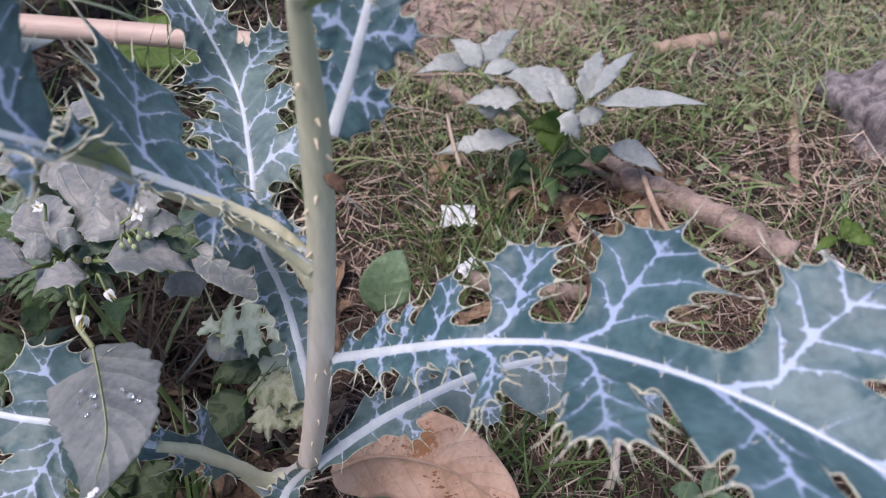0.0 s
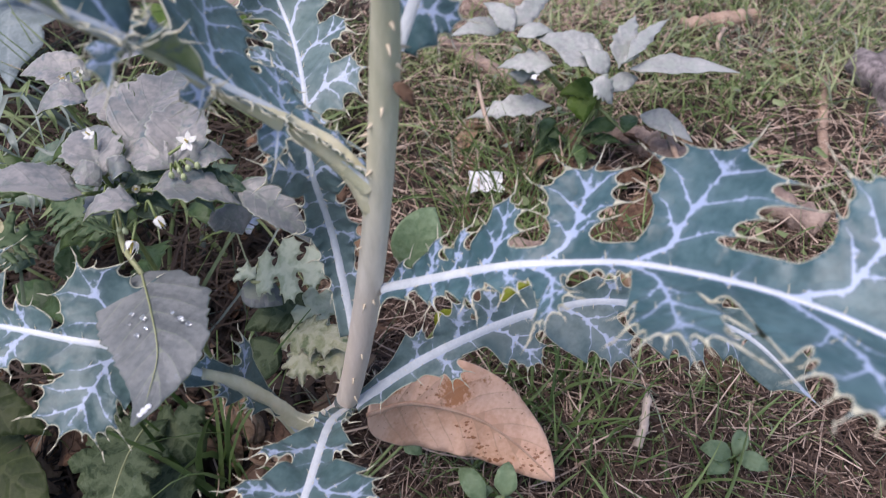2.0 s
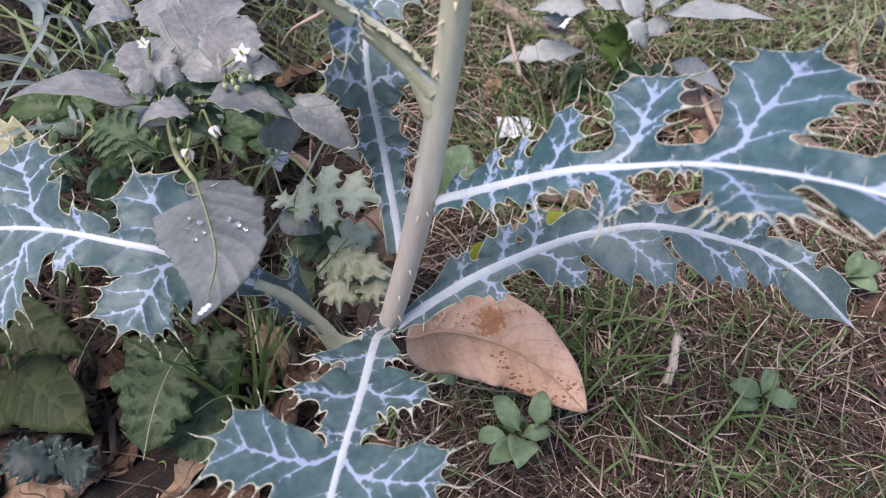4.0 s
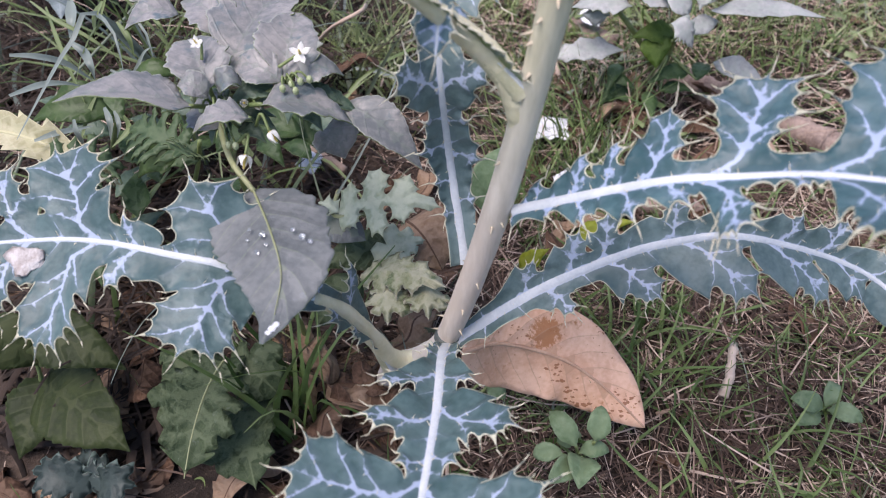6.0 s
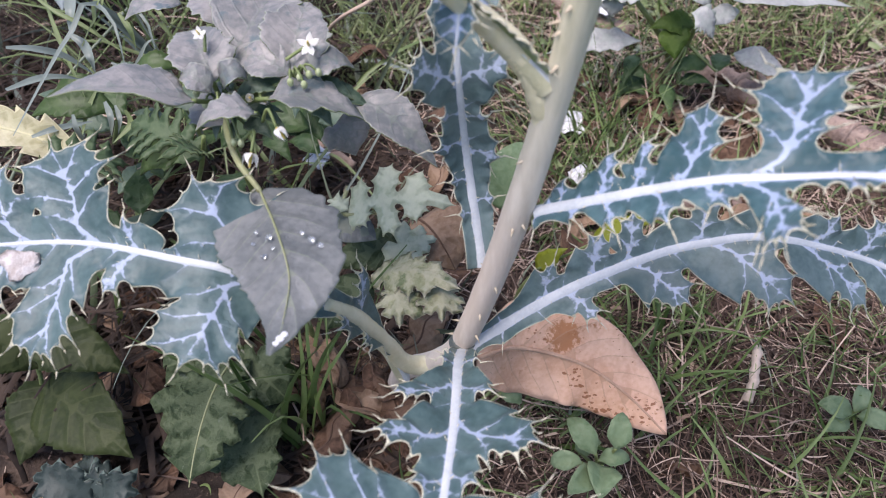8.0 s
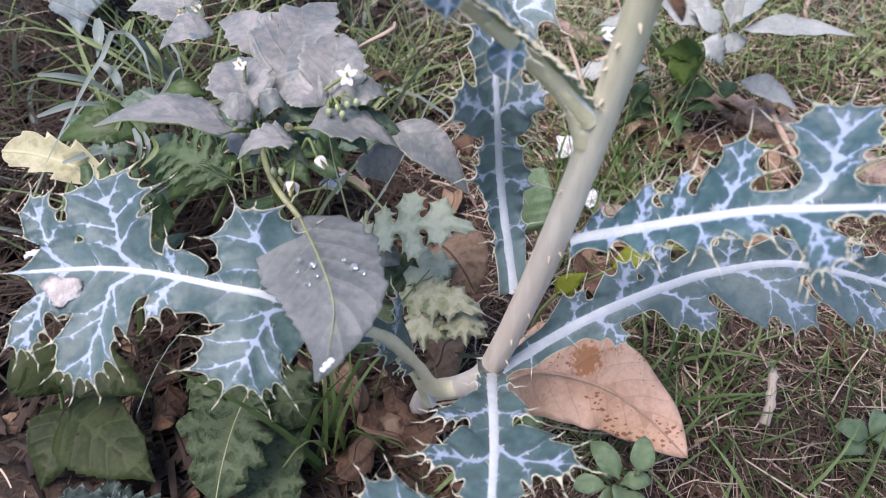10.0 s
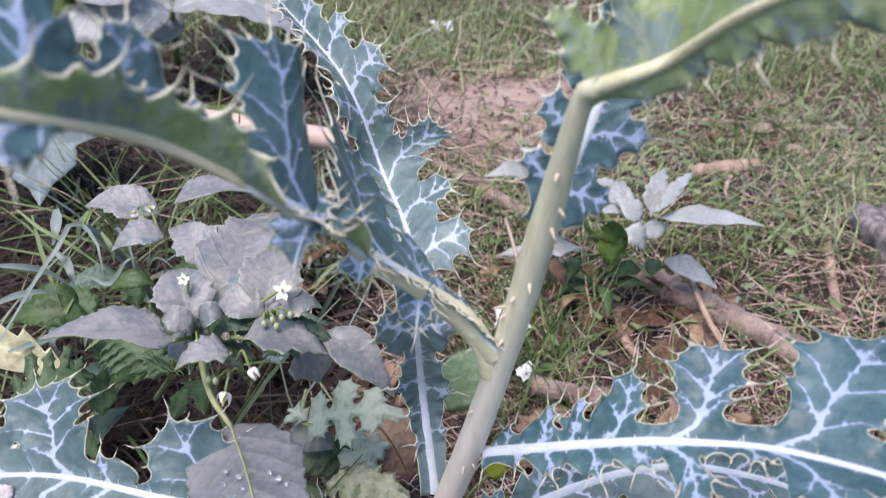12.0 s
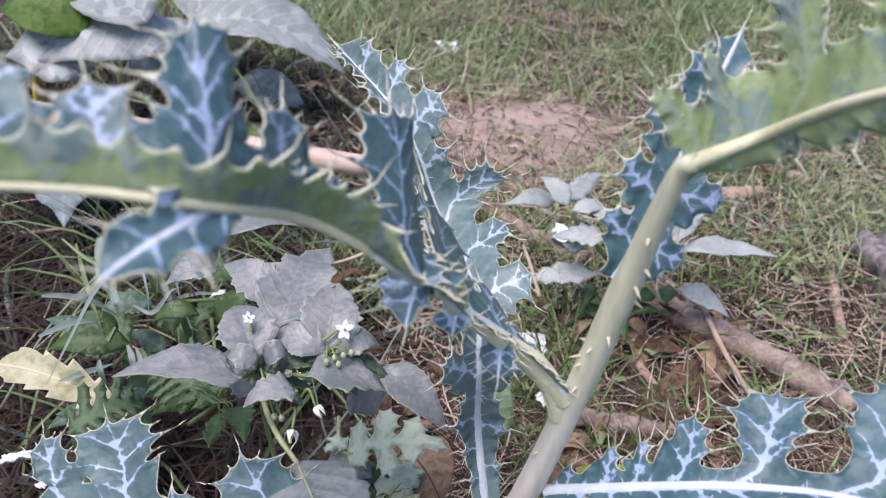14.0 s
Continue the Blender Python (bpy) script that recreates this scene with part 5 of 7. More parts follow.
mug = thing("mugwort", (-0.0864, 0.3121, 0.0812), "pale green mugwort seedling with deeply cut dusty leaves", "plant")
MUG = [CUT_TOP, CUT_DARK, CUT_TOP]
cut_leaf(mug, (-0.0813, 0.2771, 0.0937), (-0.0310, 0.2741, 0.1048), 0.036, MUG, 51, (0.0, -0.45, 0.9), 0.008, 0.0006, lobes=3, cup=4, bay=0.05, body=0.04, slim=0.33, pull=0.45)
cut_leaf(mug, (-0.0787, 0.2778, 0.0942), (-0.0913, 0.2851, 0.0947), 0.016, MUG, 52, (0.0, -0.5, 0.9), 0.002, 0.0006, lobes=2)
weed_leaf(mug, (-0.0894, 0.2800, 0.0858), (-0.0673, 0.2714, 0.0838), 0.018, [HEART_TOP, CUT_DARK, CUT_DARK], 0.003, cup=6, seed=53, pairs=4)
stalk_part(mug, [(-0.0897, 0.3245, 0.0655), (-0.0852, 0.2886, 0.0867), (-0.0801, 0.2764, 0.0944), (-0.0643, 0.2761, 0.0974)], 0.0012, 0.0009, PETIOLE)
rib_on(tagged(weed_leaf(None, (-0.0513, 0.3073, 0.0616), (-0.0312, 0.2793, 0.0554), 0.036, [CRUMPLED_PALE] * 3, 0.006, cup=10, seed=54, pairs=5, wave=0.002, name="fallen_leaf"), "yellowish tan dead leaf behind the wilted weed", "leaf"), (-0.0513, 0.3073, 0.0616), (-0.0312, 0.2793, 0.0554), 0.006, 0.0008, CRUMPLED)
dusty = thing("dusty_weed", (-0.0591, 0.2808, -0.0028), "wilted cut-leaved weed grey with dust beside the poppy stem", "plant")
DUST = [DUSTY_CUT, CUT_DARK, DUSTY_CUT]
cut_leaf(dusty, (-0.0707, 0.2656, 0.0651), (-0.0271, 0.2438, 0.0838), 0.028, DUST, 55, (0.0, -0.3, 0.95), 0.008, cup=-18, pull=0.42)
cut_leaf(dusty, (-0.0563, 0.2589, 0.0718), (-0.0540, 0.2328, 0.0682), 0.026, DUST, 56, (-0.1, -0.8, 0.6), 0.004, cup=-20, lobes=3)
cut_leaf(dusty, (-0.0378, 0.2556, 0.0748), (-0.0352, 0.2325, 0.0739), 0.026, DUST, 57, (0.1, -0.8, 0.6), 0.004, cup=-22, lobes=3)
cut_leaf(dusty, (-0.0649, 0.2741, 0.0658), (-0.0401, 0.2902, 0.0658), 0.022, [CUT_TOP, CUT_DARK, CUT_DARK], 58, (0.0, -0.6, 0.8), 0.004, lobes=3)
weed_leaf(dusty, (-0.0514, 0.2889, 0.0583), (-0.0905, 0.2708, 0.0640), 0.022, [CUT_DARK, CUT_DARK, CUT_DARK], 0.006, cup=6, seed=59, pairs=5)
weed_leaf(dusty, (-0.0699, 0.2605, 0.0671), (-0.0893, 0.2399, 0.0561), 0.022, [CUT_DARK, CUT_DARK, CUT_DARK], 0.004, cup=6, seed=60, pairs=4)
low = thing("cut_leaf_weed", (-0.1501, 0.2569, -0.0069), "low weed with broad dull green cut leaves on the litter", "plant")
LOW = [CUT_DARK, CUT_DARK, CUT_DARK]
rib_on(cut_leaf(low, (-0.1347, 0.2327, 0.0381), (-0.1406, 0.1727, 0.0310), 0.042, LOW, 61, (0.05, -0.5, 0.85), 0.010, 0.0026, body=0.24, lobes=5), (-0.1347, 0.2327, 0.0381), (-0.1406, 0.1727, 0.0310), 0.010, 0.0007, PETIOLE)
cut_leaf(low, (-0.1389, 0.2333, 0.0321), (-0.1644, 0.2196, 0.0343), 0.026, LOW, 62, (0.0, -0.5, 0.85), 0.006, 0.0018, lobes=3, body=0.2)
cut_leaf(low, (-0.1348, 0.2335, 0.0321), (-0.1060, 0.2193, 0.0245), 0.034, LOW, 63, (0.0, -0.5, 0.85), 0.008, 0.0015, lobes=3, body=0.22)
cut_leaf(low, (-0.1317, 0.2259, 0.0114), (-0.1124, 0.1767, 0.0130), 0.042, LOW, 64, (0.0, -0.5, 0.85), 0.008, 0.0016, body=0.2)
FEATHER = [FEATHER_TOP, CUT_DARK, CUT_DARK]
far_cut = thing("cut_leaf_weed", (-0.2098, 0.3280, 0.0608), "feathery cut-leaved weed rising among the grass", "plant")
cut_leaf(far_cut, (-0.1936, 0.2464, 0.1345), (-0.1682, 0.2693, 0.1272), 0.035, FEATHER, 66, (0.0, -0.4, 0.9), 0.008, 0.0006, lobes=5, cup=4, bay=0.08, body=0.05, slim=0.3, pull=0.4)
cut_leaf(far_cut, (-0.1385, 0.2725, 0.1287), (-0.1756, 0.2940, 0.1297), 0.036, FEATHER, 67, (0.0, -0.5, 0.85), 0.006, 0.0006, lobes=6, cup=4, bay=0.08, body=0.05, slim=0.28, pull=0.4)
cut_leaf(far_cut, (-0.1374, 0.2743, 0.1303), (-0.1414, 0.2581, 0.1428), 0.022, FEATHER, 68, (0.0, -0.5, 0.85), 0.004, 0.0006, lobes=4, cup=4, bay=0.08, body=0.05, slim=0.3, pull=0.4)
stalk_part(far_cut, [(-0.1731, 0.3231, 0.0546), (-0.1433, 0.2818, 0.1171), (-0.1341, 0.2720, 0.1416)], 0.0014, 0.001, WEED_STALK)
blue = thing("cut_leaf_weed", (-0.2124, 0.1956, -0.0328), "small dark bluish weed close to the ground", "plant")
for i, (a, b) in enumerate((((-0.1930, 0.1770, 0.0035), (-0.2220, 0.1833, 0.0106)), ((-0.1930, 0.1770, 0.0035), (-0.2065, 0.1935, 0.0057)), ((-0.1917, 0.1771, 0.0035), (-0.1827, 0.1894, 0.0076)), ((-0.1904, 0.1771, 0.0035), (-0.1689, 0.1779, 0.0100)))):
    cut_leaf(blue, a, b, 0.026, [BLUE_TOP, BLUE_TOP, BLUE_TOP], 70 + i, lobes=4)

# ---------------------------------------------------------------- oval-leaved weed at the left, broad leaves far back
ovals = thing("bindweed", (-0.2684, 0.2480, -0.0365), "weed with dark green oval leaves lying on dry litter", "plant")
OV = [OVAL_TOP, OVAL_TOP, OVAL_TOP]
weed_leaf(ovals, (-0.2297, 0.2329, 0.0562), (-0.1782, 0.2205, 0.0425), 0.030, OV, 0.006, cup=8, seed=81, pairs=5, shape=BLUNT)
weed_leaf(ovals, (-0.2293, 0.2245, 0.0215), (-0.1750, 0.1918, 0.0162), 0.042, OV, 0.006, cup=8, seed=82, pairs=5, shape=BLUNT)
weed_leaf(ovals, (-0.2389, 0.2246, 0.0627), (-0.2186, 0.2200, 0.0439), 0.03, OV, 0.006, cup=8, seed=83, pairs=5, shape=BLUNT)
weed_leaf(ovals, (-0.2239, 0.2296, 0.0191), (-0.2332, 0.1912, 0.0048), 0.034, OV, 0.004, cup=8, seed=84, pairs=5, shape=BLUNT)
stalk_part(ovals, [(-0.2768, 0.2433, -0.0540), (-0.2321, 0.2271, 0.0172), (-0.2297, 0.2329, 0.0562)], 0.0014, 0.001, WEED_STALK)
green = thing("dock_seedling", (-0.2382, 0.3491, 0.0813), "low seedling with dark green oval leaves among the grass", "plant")
weed_leaf(green, (-0.1938, 0.3178, 0.1184), (-0.2338, 0.3128, 0.1158), 0.020, [DOCK_TOP] * 3, 0.006, cup=16, seed=86, pairs=5, n=(0, -0.5, 0.8), shape=POINTED)
weed_leaf(green, (-0.1551, 0.3136, 0.1450), (-0.1780, 0.3111, 0.1400), 0.011, [DOCK_TOP] * 3, 0.006, cup=16, seed=187, pairs=5, shape=POINTED)
weed_leaf(green, (-0.1467, 0.3156, 0.1370), (-0.1285, 0.3255, 0.1516), 0.017, [DOCK_TOP] * 3, 0.006, cup=16, seed=188, pairs=5, shape=POINTED)
weed_leaf(green, (-0.1469, 0.2805, 0.1229), (-0.1698, 0.2758, 0.1151), 0.017, [DOCK_TOP] * 3, 0.006, cup=16, seed=189, pairs=5, shape=POINTED)
weed_leaf(green, (-0.2041, 0.3274, 0.1141), (-0.2288, 0.3261, 0.1141), 0.02, [DOCK_TOP] * 3, 0.006, cup=12, seed=87, pairs=5)
stalk_part(green, [(-0.2213, 0.3509, 0.0686), (-0.1993, 0.3265, 0.1063), (-0.1938, 0.3178, 0.1184)], 0.0014, 0.001, WEED_STALK)
tagged(weed_leaf(None, (-0.0423, 0.3084, 0.1298), (-0.0360, 0.2982, 0.1271), 0.010, [CRUMPLED] * 3, 0.002, cup=20, seed=89, pairs=3, name="fallen_leaf"), "small rusty brown dead leaf behind the narrow leaf", "leaf")
yellow = tagged(weed_leaf(None, (-0.2408, 0.2859, 0.1322), (-0.1715, 0.2638, 0.1223), 0.024, [YELLOW_TOP, YELLOW_TOP, YELLOW_TOP], 0.008, teeth=6, depth=0.4, cup=28, seed=88, pairs=5, wave=0.002, name="fallen_leaf"), "yellowed dry leaf caught in the weeds", "leaf")
rib_on(yellow, (-0.2408, 0.2859, 0.1322), (-0.1715, 0.2638, 0.1223), 0.008, 0.0009, YELLOW_TOP)
broad = thing("broad_leaved_weed", (-0.2962, 0.7714, 0.0429), "broad-leaved weed with pale leaves curling at the edge", "plant")
BRD = [PALE_TOP, PALE_UNDER, PALE_UNDER]
weed_leaf(broad, (-0.2939, 0.7884, 0.1000), (-0.1370, 0.7975, 0.0600), 0.085, BRD, 0.03, cup=12, seed=91, pairs=8, wave=0.0012, step=0.006, n=(0.0, -0.25, 1))
weed_leaf(broad, (-0.2900, 0.7739, 0.1000), (-0.4110, 0.7053, 0.0900), 0.075, BRD, 0.02, cup=-10, seed=92, pairs=7, wave=0.0012, step=0.006)
weed_leaf(broad, (-0.2839, 0.7864, 0.0800), (-0.3636, 0.7877, 0.0500), 0.07, BRD, 0.02, cup=-10, seed=93, pairs=7, wave=0.0012, step=0.006)
weed_leaf(broad, (-0.2948, 0.8315, 0.0900), (-0.3146, 0.9920, 0.1000), 0.07, BRD, 0.02, cup=10, seed=94, pairs=7, wave=0.0012, step=0.006)
weed_leaf(broad, (-0.3708, 0.7311, 0.1100), (-0.4521, 0.7457, 0.1200), 0.07, [FRESH_TOP, FRESH_TOP, FRESH_TOP], 0.02, cup=10, seed=95, pairs=7, step=0.006)
weed_leaf(broad, (-0.3165, 0.7447, 0.1200), (-0.4055, 0.7913, 0.1300), 0.08, BRD, 0.02, cup=8, seed=191, pairs=7, wave=0.001, step=0.006)
weed_leaf(broad, (-0.3636, 0.7244, 0.0800), (-0.4398, 0.7131, 0.0900), 0.07, BRD, 0.015, cup=-8, seed=192, pairs=7, wave=0.001, step=0.006)
weed_leaf(broad, (-0.2785, 0.8411, 0.1000), (-0.2129, 0.8734, 0.1000), 0.06, BRD, 0.015, cup=8, seed=193, pairs=7, wave=0.001, step=0.006)
weed_leaf(broad, (-0.2549, 0.8155, 0.0300), (-0.1820, 0.8131, 0.0100), 0.05, BRD, 0.01, cup=-8, seed=96, pairs=6, wave=0.001, step=0.005)
weed_leaf(broad, (-0.3560, 0.6420, 0.0700), (-0.3000, 0.4800, 0.0700), 0.125, [BLUISH_TOP] * 3, 0.015, cup=-10, seed=97, pairs=6, wave=0.002, step=0.005, shape=ANGULAR, n=(0.0, -0.45, 0.9))
weed_leaf(broad, (-0.2571, 0.6224, 0.0500), (-0.1459, 0.6122, 0.0500), 0.05, [FRESH_TOP, FRESH_TOP, FRESH_TOP], 0.01, cup=8, seed=98, pairs=6, step=0.005)
stalk_part(broad, [(-0.3341, 0.8904, -0.0100), (-0.3087, 0.8261, 0.0600), (-0.2919, 0.7811, 0.1000)], 0.005, 0.003, WEED_STALK)

# ---------------------------------------------------------------- bold arching grass beside the nightshade
clump = thing("grass_clump", (-0.183, 0.385, 0.0), "clump of broad blue-grey and fresh green grass blades arching over", "grass")


def grass_blade(points, width, mat):
    """One keeled blade, widest a third of the way along and drawn out to a point."""
    c, run = smooth_curve(points, 22)
    k = run / run[-1]
    d = unit(np.gradient(c, axis=0))
    side = unit(np.cross(d, np.array([0.0, -0.55, 0.83])))
    keel = np.cross(side, d)
    w = (width * np.minimum(0.45 + 1.7 * k, 1.0) * (1 - np.clip((k - 0.45) / 0.55, 0, 1) ** 1.5 * 0.9))[:, None]
    v = np.stack([c - side * w / 2, c - side * w * 0.2 - keel * w * 0.1, c - keel * w * 0.16, c + side * w * 0.2 - keel * w * 0.1, c + side * w / 2], 1).reshape(-1, 3)
    f = [(5 * i + j, 5 * i + j + 1, 5 * i + j + 6, 5 * i + j + 5) for i in range(len(c) - 1) for j in range(4)]
    under(part("blade", mesh_of("blade", [tuple(p) for p in v], f, [mat])), clump)


grass_blade([(-0.183, 0.385, -0.006), (-0.186, 0.372, 0.09), (-0.1941, 0.3365, 0.1632), (-0.1994, 0.3247, 0.1597), (-0.203, 0.3106, 0.1562), (-0.2034, 0.2906, 0.1541), (-0.2036, 0.2582, 0.1507)], 0.0040, GRASS_GREY)
grass_blade([(-0.183, 0.385, -0.006), (-0.186, 0.372, 0.09), (-0.1934, 0.3355, 0.1609), (-0.1851, 0.3271, 0.161), (-0.1789, 0.316, 0.1588), (-0.1791, 0.3132, 0.1451)], 0.0042, GRASS_GREY)
grass_blade([(-0.183, 0.385, -0.006), (-0.186, 0.372, 0.09), (-0.1769, 0.3331, 0.1635), (-0.1685, 0.3238, 0.1623), (-0.1643, 0.317, 0.1586), (-0.1668, 0.3184, 0.1431)], 0.0038, GRASS_GREY)
grass_blade([(-0.183, 0.385, -0.006), (-0.186, 0.372, 0.09), (-0.1908, 0.3498, 0.1609), (-0.1941, 0.3333, 0.1581), (-0.1983, 0.3208, 0.1527), (-0.2018, 0.3111, 0.142)], 0.0026, GRASS_MID)
grass_blade([(-0.2128, 0.3501, 0.1607), (-0.2086, 0.3381, 0.1583), (-0.2097, 0.3327, 0.1508)], 0.0056, GRASS_GREY)
grass_blade([(-0.2221, 0.3032, 0.1605), (-0.2131, 0.3075, 0.1574), (-0.2053, 0.3142, 0.1496), (-0.1975, 0.3178, 0.138)], 0.0032, GRASS_GREY)
grass_blade([(-0.218, 0.2856, 0.1519), (-0.2098, 0.2972, 0.1497), (-0.2043, 0.3049, 0.1453), (-0.2001, 0.3106, 0.1399)], 0.0034, GRASS_GREY)
grass_blade([(-0.2052, 0.3242, 0.1541), (-0.1983, 0.3202, 0.1519), (-0.1939, 0.314, 0.1489), (-0.1946, 0.3145, 0.1405)], 0.0042, GRASS_GREY)
grass_blade([(-0.1865, 0.337, 0.1573), (-0.1805, 0.3309, 0.1528), (-0.1807, 0.3309, 0.143)], 0.0026, GRASS_MID)
grass_blade([(-0.2278, 0.3426, 0.164), (-0.2143, 0.3349, 0.1589), (-0.201, 0.3323, 0.1525), (-0.1832, 0.3278, 0.1405)], 0.0020, GRASS_MID)
grass_blade([(-0.2223, 0.3441, 0.1603), (-0.2172, 0.3345, 0.1506), (-0.2101, 0.3231, 0.1371), (-0.2055, 0.3168, 0.1247)], 0.0022, GRASS_MID)
grass_blade([(-0.2056, 0.2704, 0.14), (-0.198, 0.2761, 0.14), (-0.1932, 0.2837, 0.1363), (-0.1898, 0.2904, 0.1328)], 0.0030, GRASS_GREY)
grass_blade([(-0.192, 0.2824, 0.1426), (-0.191, 0.2791, 0.1378), (-0.1902, 0.2799, 0.1294)], 0.0026, GRASS_GREY)
grass_blade([(-0.1852, 0.2975, 0.1381), (-0.1812, 0.2906, 0.1353), (-0.1831, 0.289, 0.1261)], 0.0030, GRASS_GREY)
grass_blade([(-0.1815, 0.298, 0.1359), (-0.1779, 0.2913, 0.1336), (-0.1806, 0.2906, 0.1262)], 0.0024, GRASS_GREY)
grass_blade([(-0.1906, 0.3234, 0.1401), (-0.1806, 0.321, 0.1383), (-0.1706, 0.3222, 0.1515), (-0.166, 0.325, 0.1522)], 0.0026, GRASS_GREY)
grass_blade([(-0.1958, 0.3477, 0.162), (-0.1951, 0.335, 0.1617), (-0.1958, 0.3299, 0.1542)], 0.0030, GRASS_MID)
grass_blade([(-0.182, 0.3603, 0.1497), (-0.1738, 0.3512, 0.1491), (-0.1703, 0.3491, 0.143)], 0.0022, GRASS_MID)
grass_blade([(-0.2009, 0.3213, 0.1269), (-0.2048, 0.3137, 0.1203), (-0.2078, 0.3034, 0.1103)], 0.0024, GRASS_MID)
grass_blade([(-0.186, 0.3124, 0.122), (-0.1843, 0.309, 0.1165), (-0.1909, 0.3009, 0.1117)], 0.0028, GRASS_MID)

# ---------------------------------------------------------------- weed standing in the straw
backw = thing("nightshade", (0.1274, 0.5341, 0.0000), "grey-green weed standing in dry straw and grass", "plant")
BW = [BACK_TOP, FRESH_TOP, FRESH_TOP]
BH = (0.1121, 0.4641, 0.0850)
stalk_part(backw, [(0.1300, 0.5474, -0.0100), (0.1151, 0.4909, 0.0500), BH], 0.003, 0.0016, WEED_STALK, "main_stalk")
stalk_part(backw, [(0.1250, 0.5436, -0.0100), (0.0938, 0.4872, 0.0600), (0.0505, 0.4865, 0.1100)], 0.003, 0.0014, WEED_STALK, "side_stalk")


def back_leaf(a, b, w, seed, n, mats):
    """One leaf of the weed in the straw, laid from a to b and facing n."""
    weed_leaf(backw, a, b, w * 0.9, mats, 0.004, n, cup=8, shape=ANGULAR if seed % 3 == 0 else POINTED, pairs=4, wave=0.002, seed=seed, step=0.003)


back_leaf((0.1263, 0.4609, 0.1000), (0.1996, 0.4641, 0.0950), 0.020, 101, (0, -0.3, 0.95), BW)
back_leaf((0.1191, 0.4610, 0.1000), (0.1317, 0.4933, 0.1200), 0.026, 102, (0.1, -0.7, 0.6), BW)
back_leaf((0.1123, 0.4643, 0.1000), (0.0652, 0.4828, 0.1100), 0.034, 103, (0, -0.4, 0.9), BW)
back_leaf((0.1111, 0.4546, 0.1000), (0.0932, 0.4653, 0.1100), 0.022, 104, (0, -0.4, 0.9), BW)
back_leaf((0.0994, 0.4451, 0.1000), (0.1150, 0.4418, 0.0850), 0.022, 105, (0.1, -0.6, 0.8), BW)
back_leaf((0.1340, 0.4663, 0.0900), (0.1048, 0.4481, 0.0850), 0.016, 106, (0.1, -0.6, 0.8), BW)
back_leaf((0.1438, 0.4806, 0.0500), (0.1798, 0.4624, 0.0400), 0.022, 107, (0, -0.5, 0.85), BW)
back_leaf((0.0812, 0.4771, 0.0600), (0.0201, 0.4746, 0.0500), 0.022, 108, (0, -0.5, 0.85), BW)
back_leaf((0.0981, 0.4795, 0.0700), (0.1020, 0.4642, 0.0550), 0.026, 109, (0, -0.8, 0.5), [FRESH_TOP] * 3)
back_leaf((0.1136, 0.4794, 0.0700), (0.0843, 0.4762, 0.0700), 0.020, 110, (0, -0.6, 0.7), [FRESH_TOP] * 3)
back_leaf((0.0526, 0.4937, 0.1100), (0.0800, 0.5207, 0.1200), 0.020, 111, (0.1, -0.7, 0.6), BW)
back_leaf((0.0525, 0.4900, 0.1100), (0.0319, 0.5097, 0.1200), 0.020, 112, (0, -0.6, 0.8), BW)
back_leaf((0.0541, 0.4829, 0.1100), (0.0802, 0.4861, 0.1100), 0.016, 113, (0, -0.4, 0.9), BW)
back_leaf((0.0803, 0.4724, 0.0950), (0.0414, 0.4771, 0.0900), 0.024, 114, (0, -0.4, 0.9), BW)
back_leaf((0.0584, 0.4770, 0.0900), (0.0586, 0.4718, 0.0800), 0.02, 115, (0, -0.6, 0.8), BW)
back_leaf((0.0476, 0.5109, 0.1000), (0.0088, 0.5002, 0.1000), 0.020, 116, (0, -0.4, 0.9), BW)
back_leaf((0.1202, 0.4519, 0.1100), (0.1578, 0.5071, 0.1100), 0.014, 117, (0, -0.4, 0.9), BW)

# low dark green leaves, the shade beneath the weed included in their colour
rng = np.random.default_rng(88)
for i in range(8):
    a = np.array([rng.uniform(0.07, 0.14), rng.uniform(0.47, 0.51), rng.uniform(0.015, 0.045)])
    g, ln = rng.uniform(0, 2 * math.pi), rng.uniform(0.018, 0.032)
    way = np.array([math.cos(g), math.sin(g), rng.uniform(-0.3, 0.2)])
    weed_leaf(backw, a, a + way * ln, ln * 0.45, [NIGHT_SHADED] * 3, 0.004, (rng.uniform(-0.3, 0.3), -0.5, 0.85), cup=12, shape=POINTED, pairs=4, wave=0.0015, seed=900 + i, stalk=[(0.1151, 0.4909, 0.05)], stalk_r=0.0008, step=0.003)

# ---------------------------------------------------------------- sprigs of rounded leaves


def sprig(at, leaves, mats, label, seed):
    top = thing("chickweed_sprig", at, label, "plant", "sprigs")
    for i, (a, b, w) in enumerate(leaves):
        weed_leaf(top, a, b, w * (0.86 + 0.09 * (i % 3)), mats, 0.003, cup=18 + 6 * (i % 3), seed=seed + i, wave=0.001, pairs=3, shape=[(0, 0.06), (0.15, 0.5), (0.33, 0.92), (0.5, 1.0), (0.7, 0.78), (0.87, 0.4), (1, 0.0)], stalk=[at])
    return top


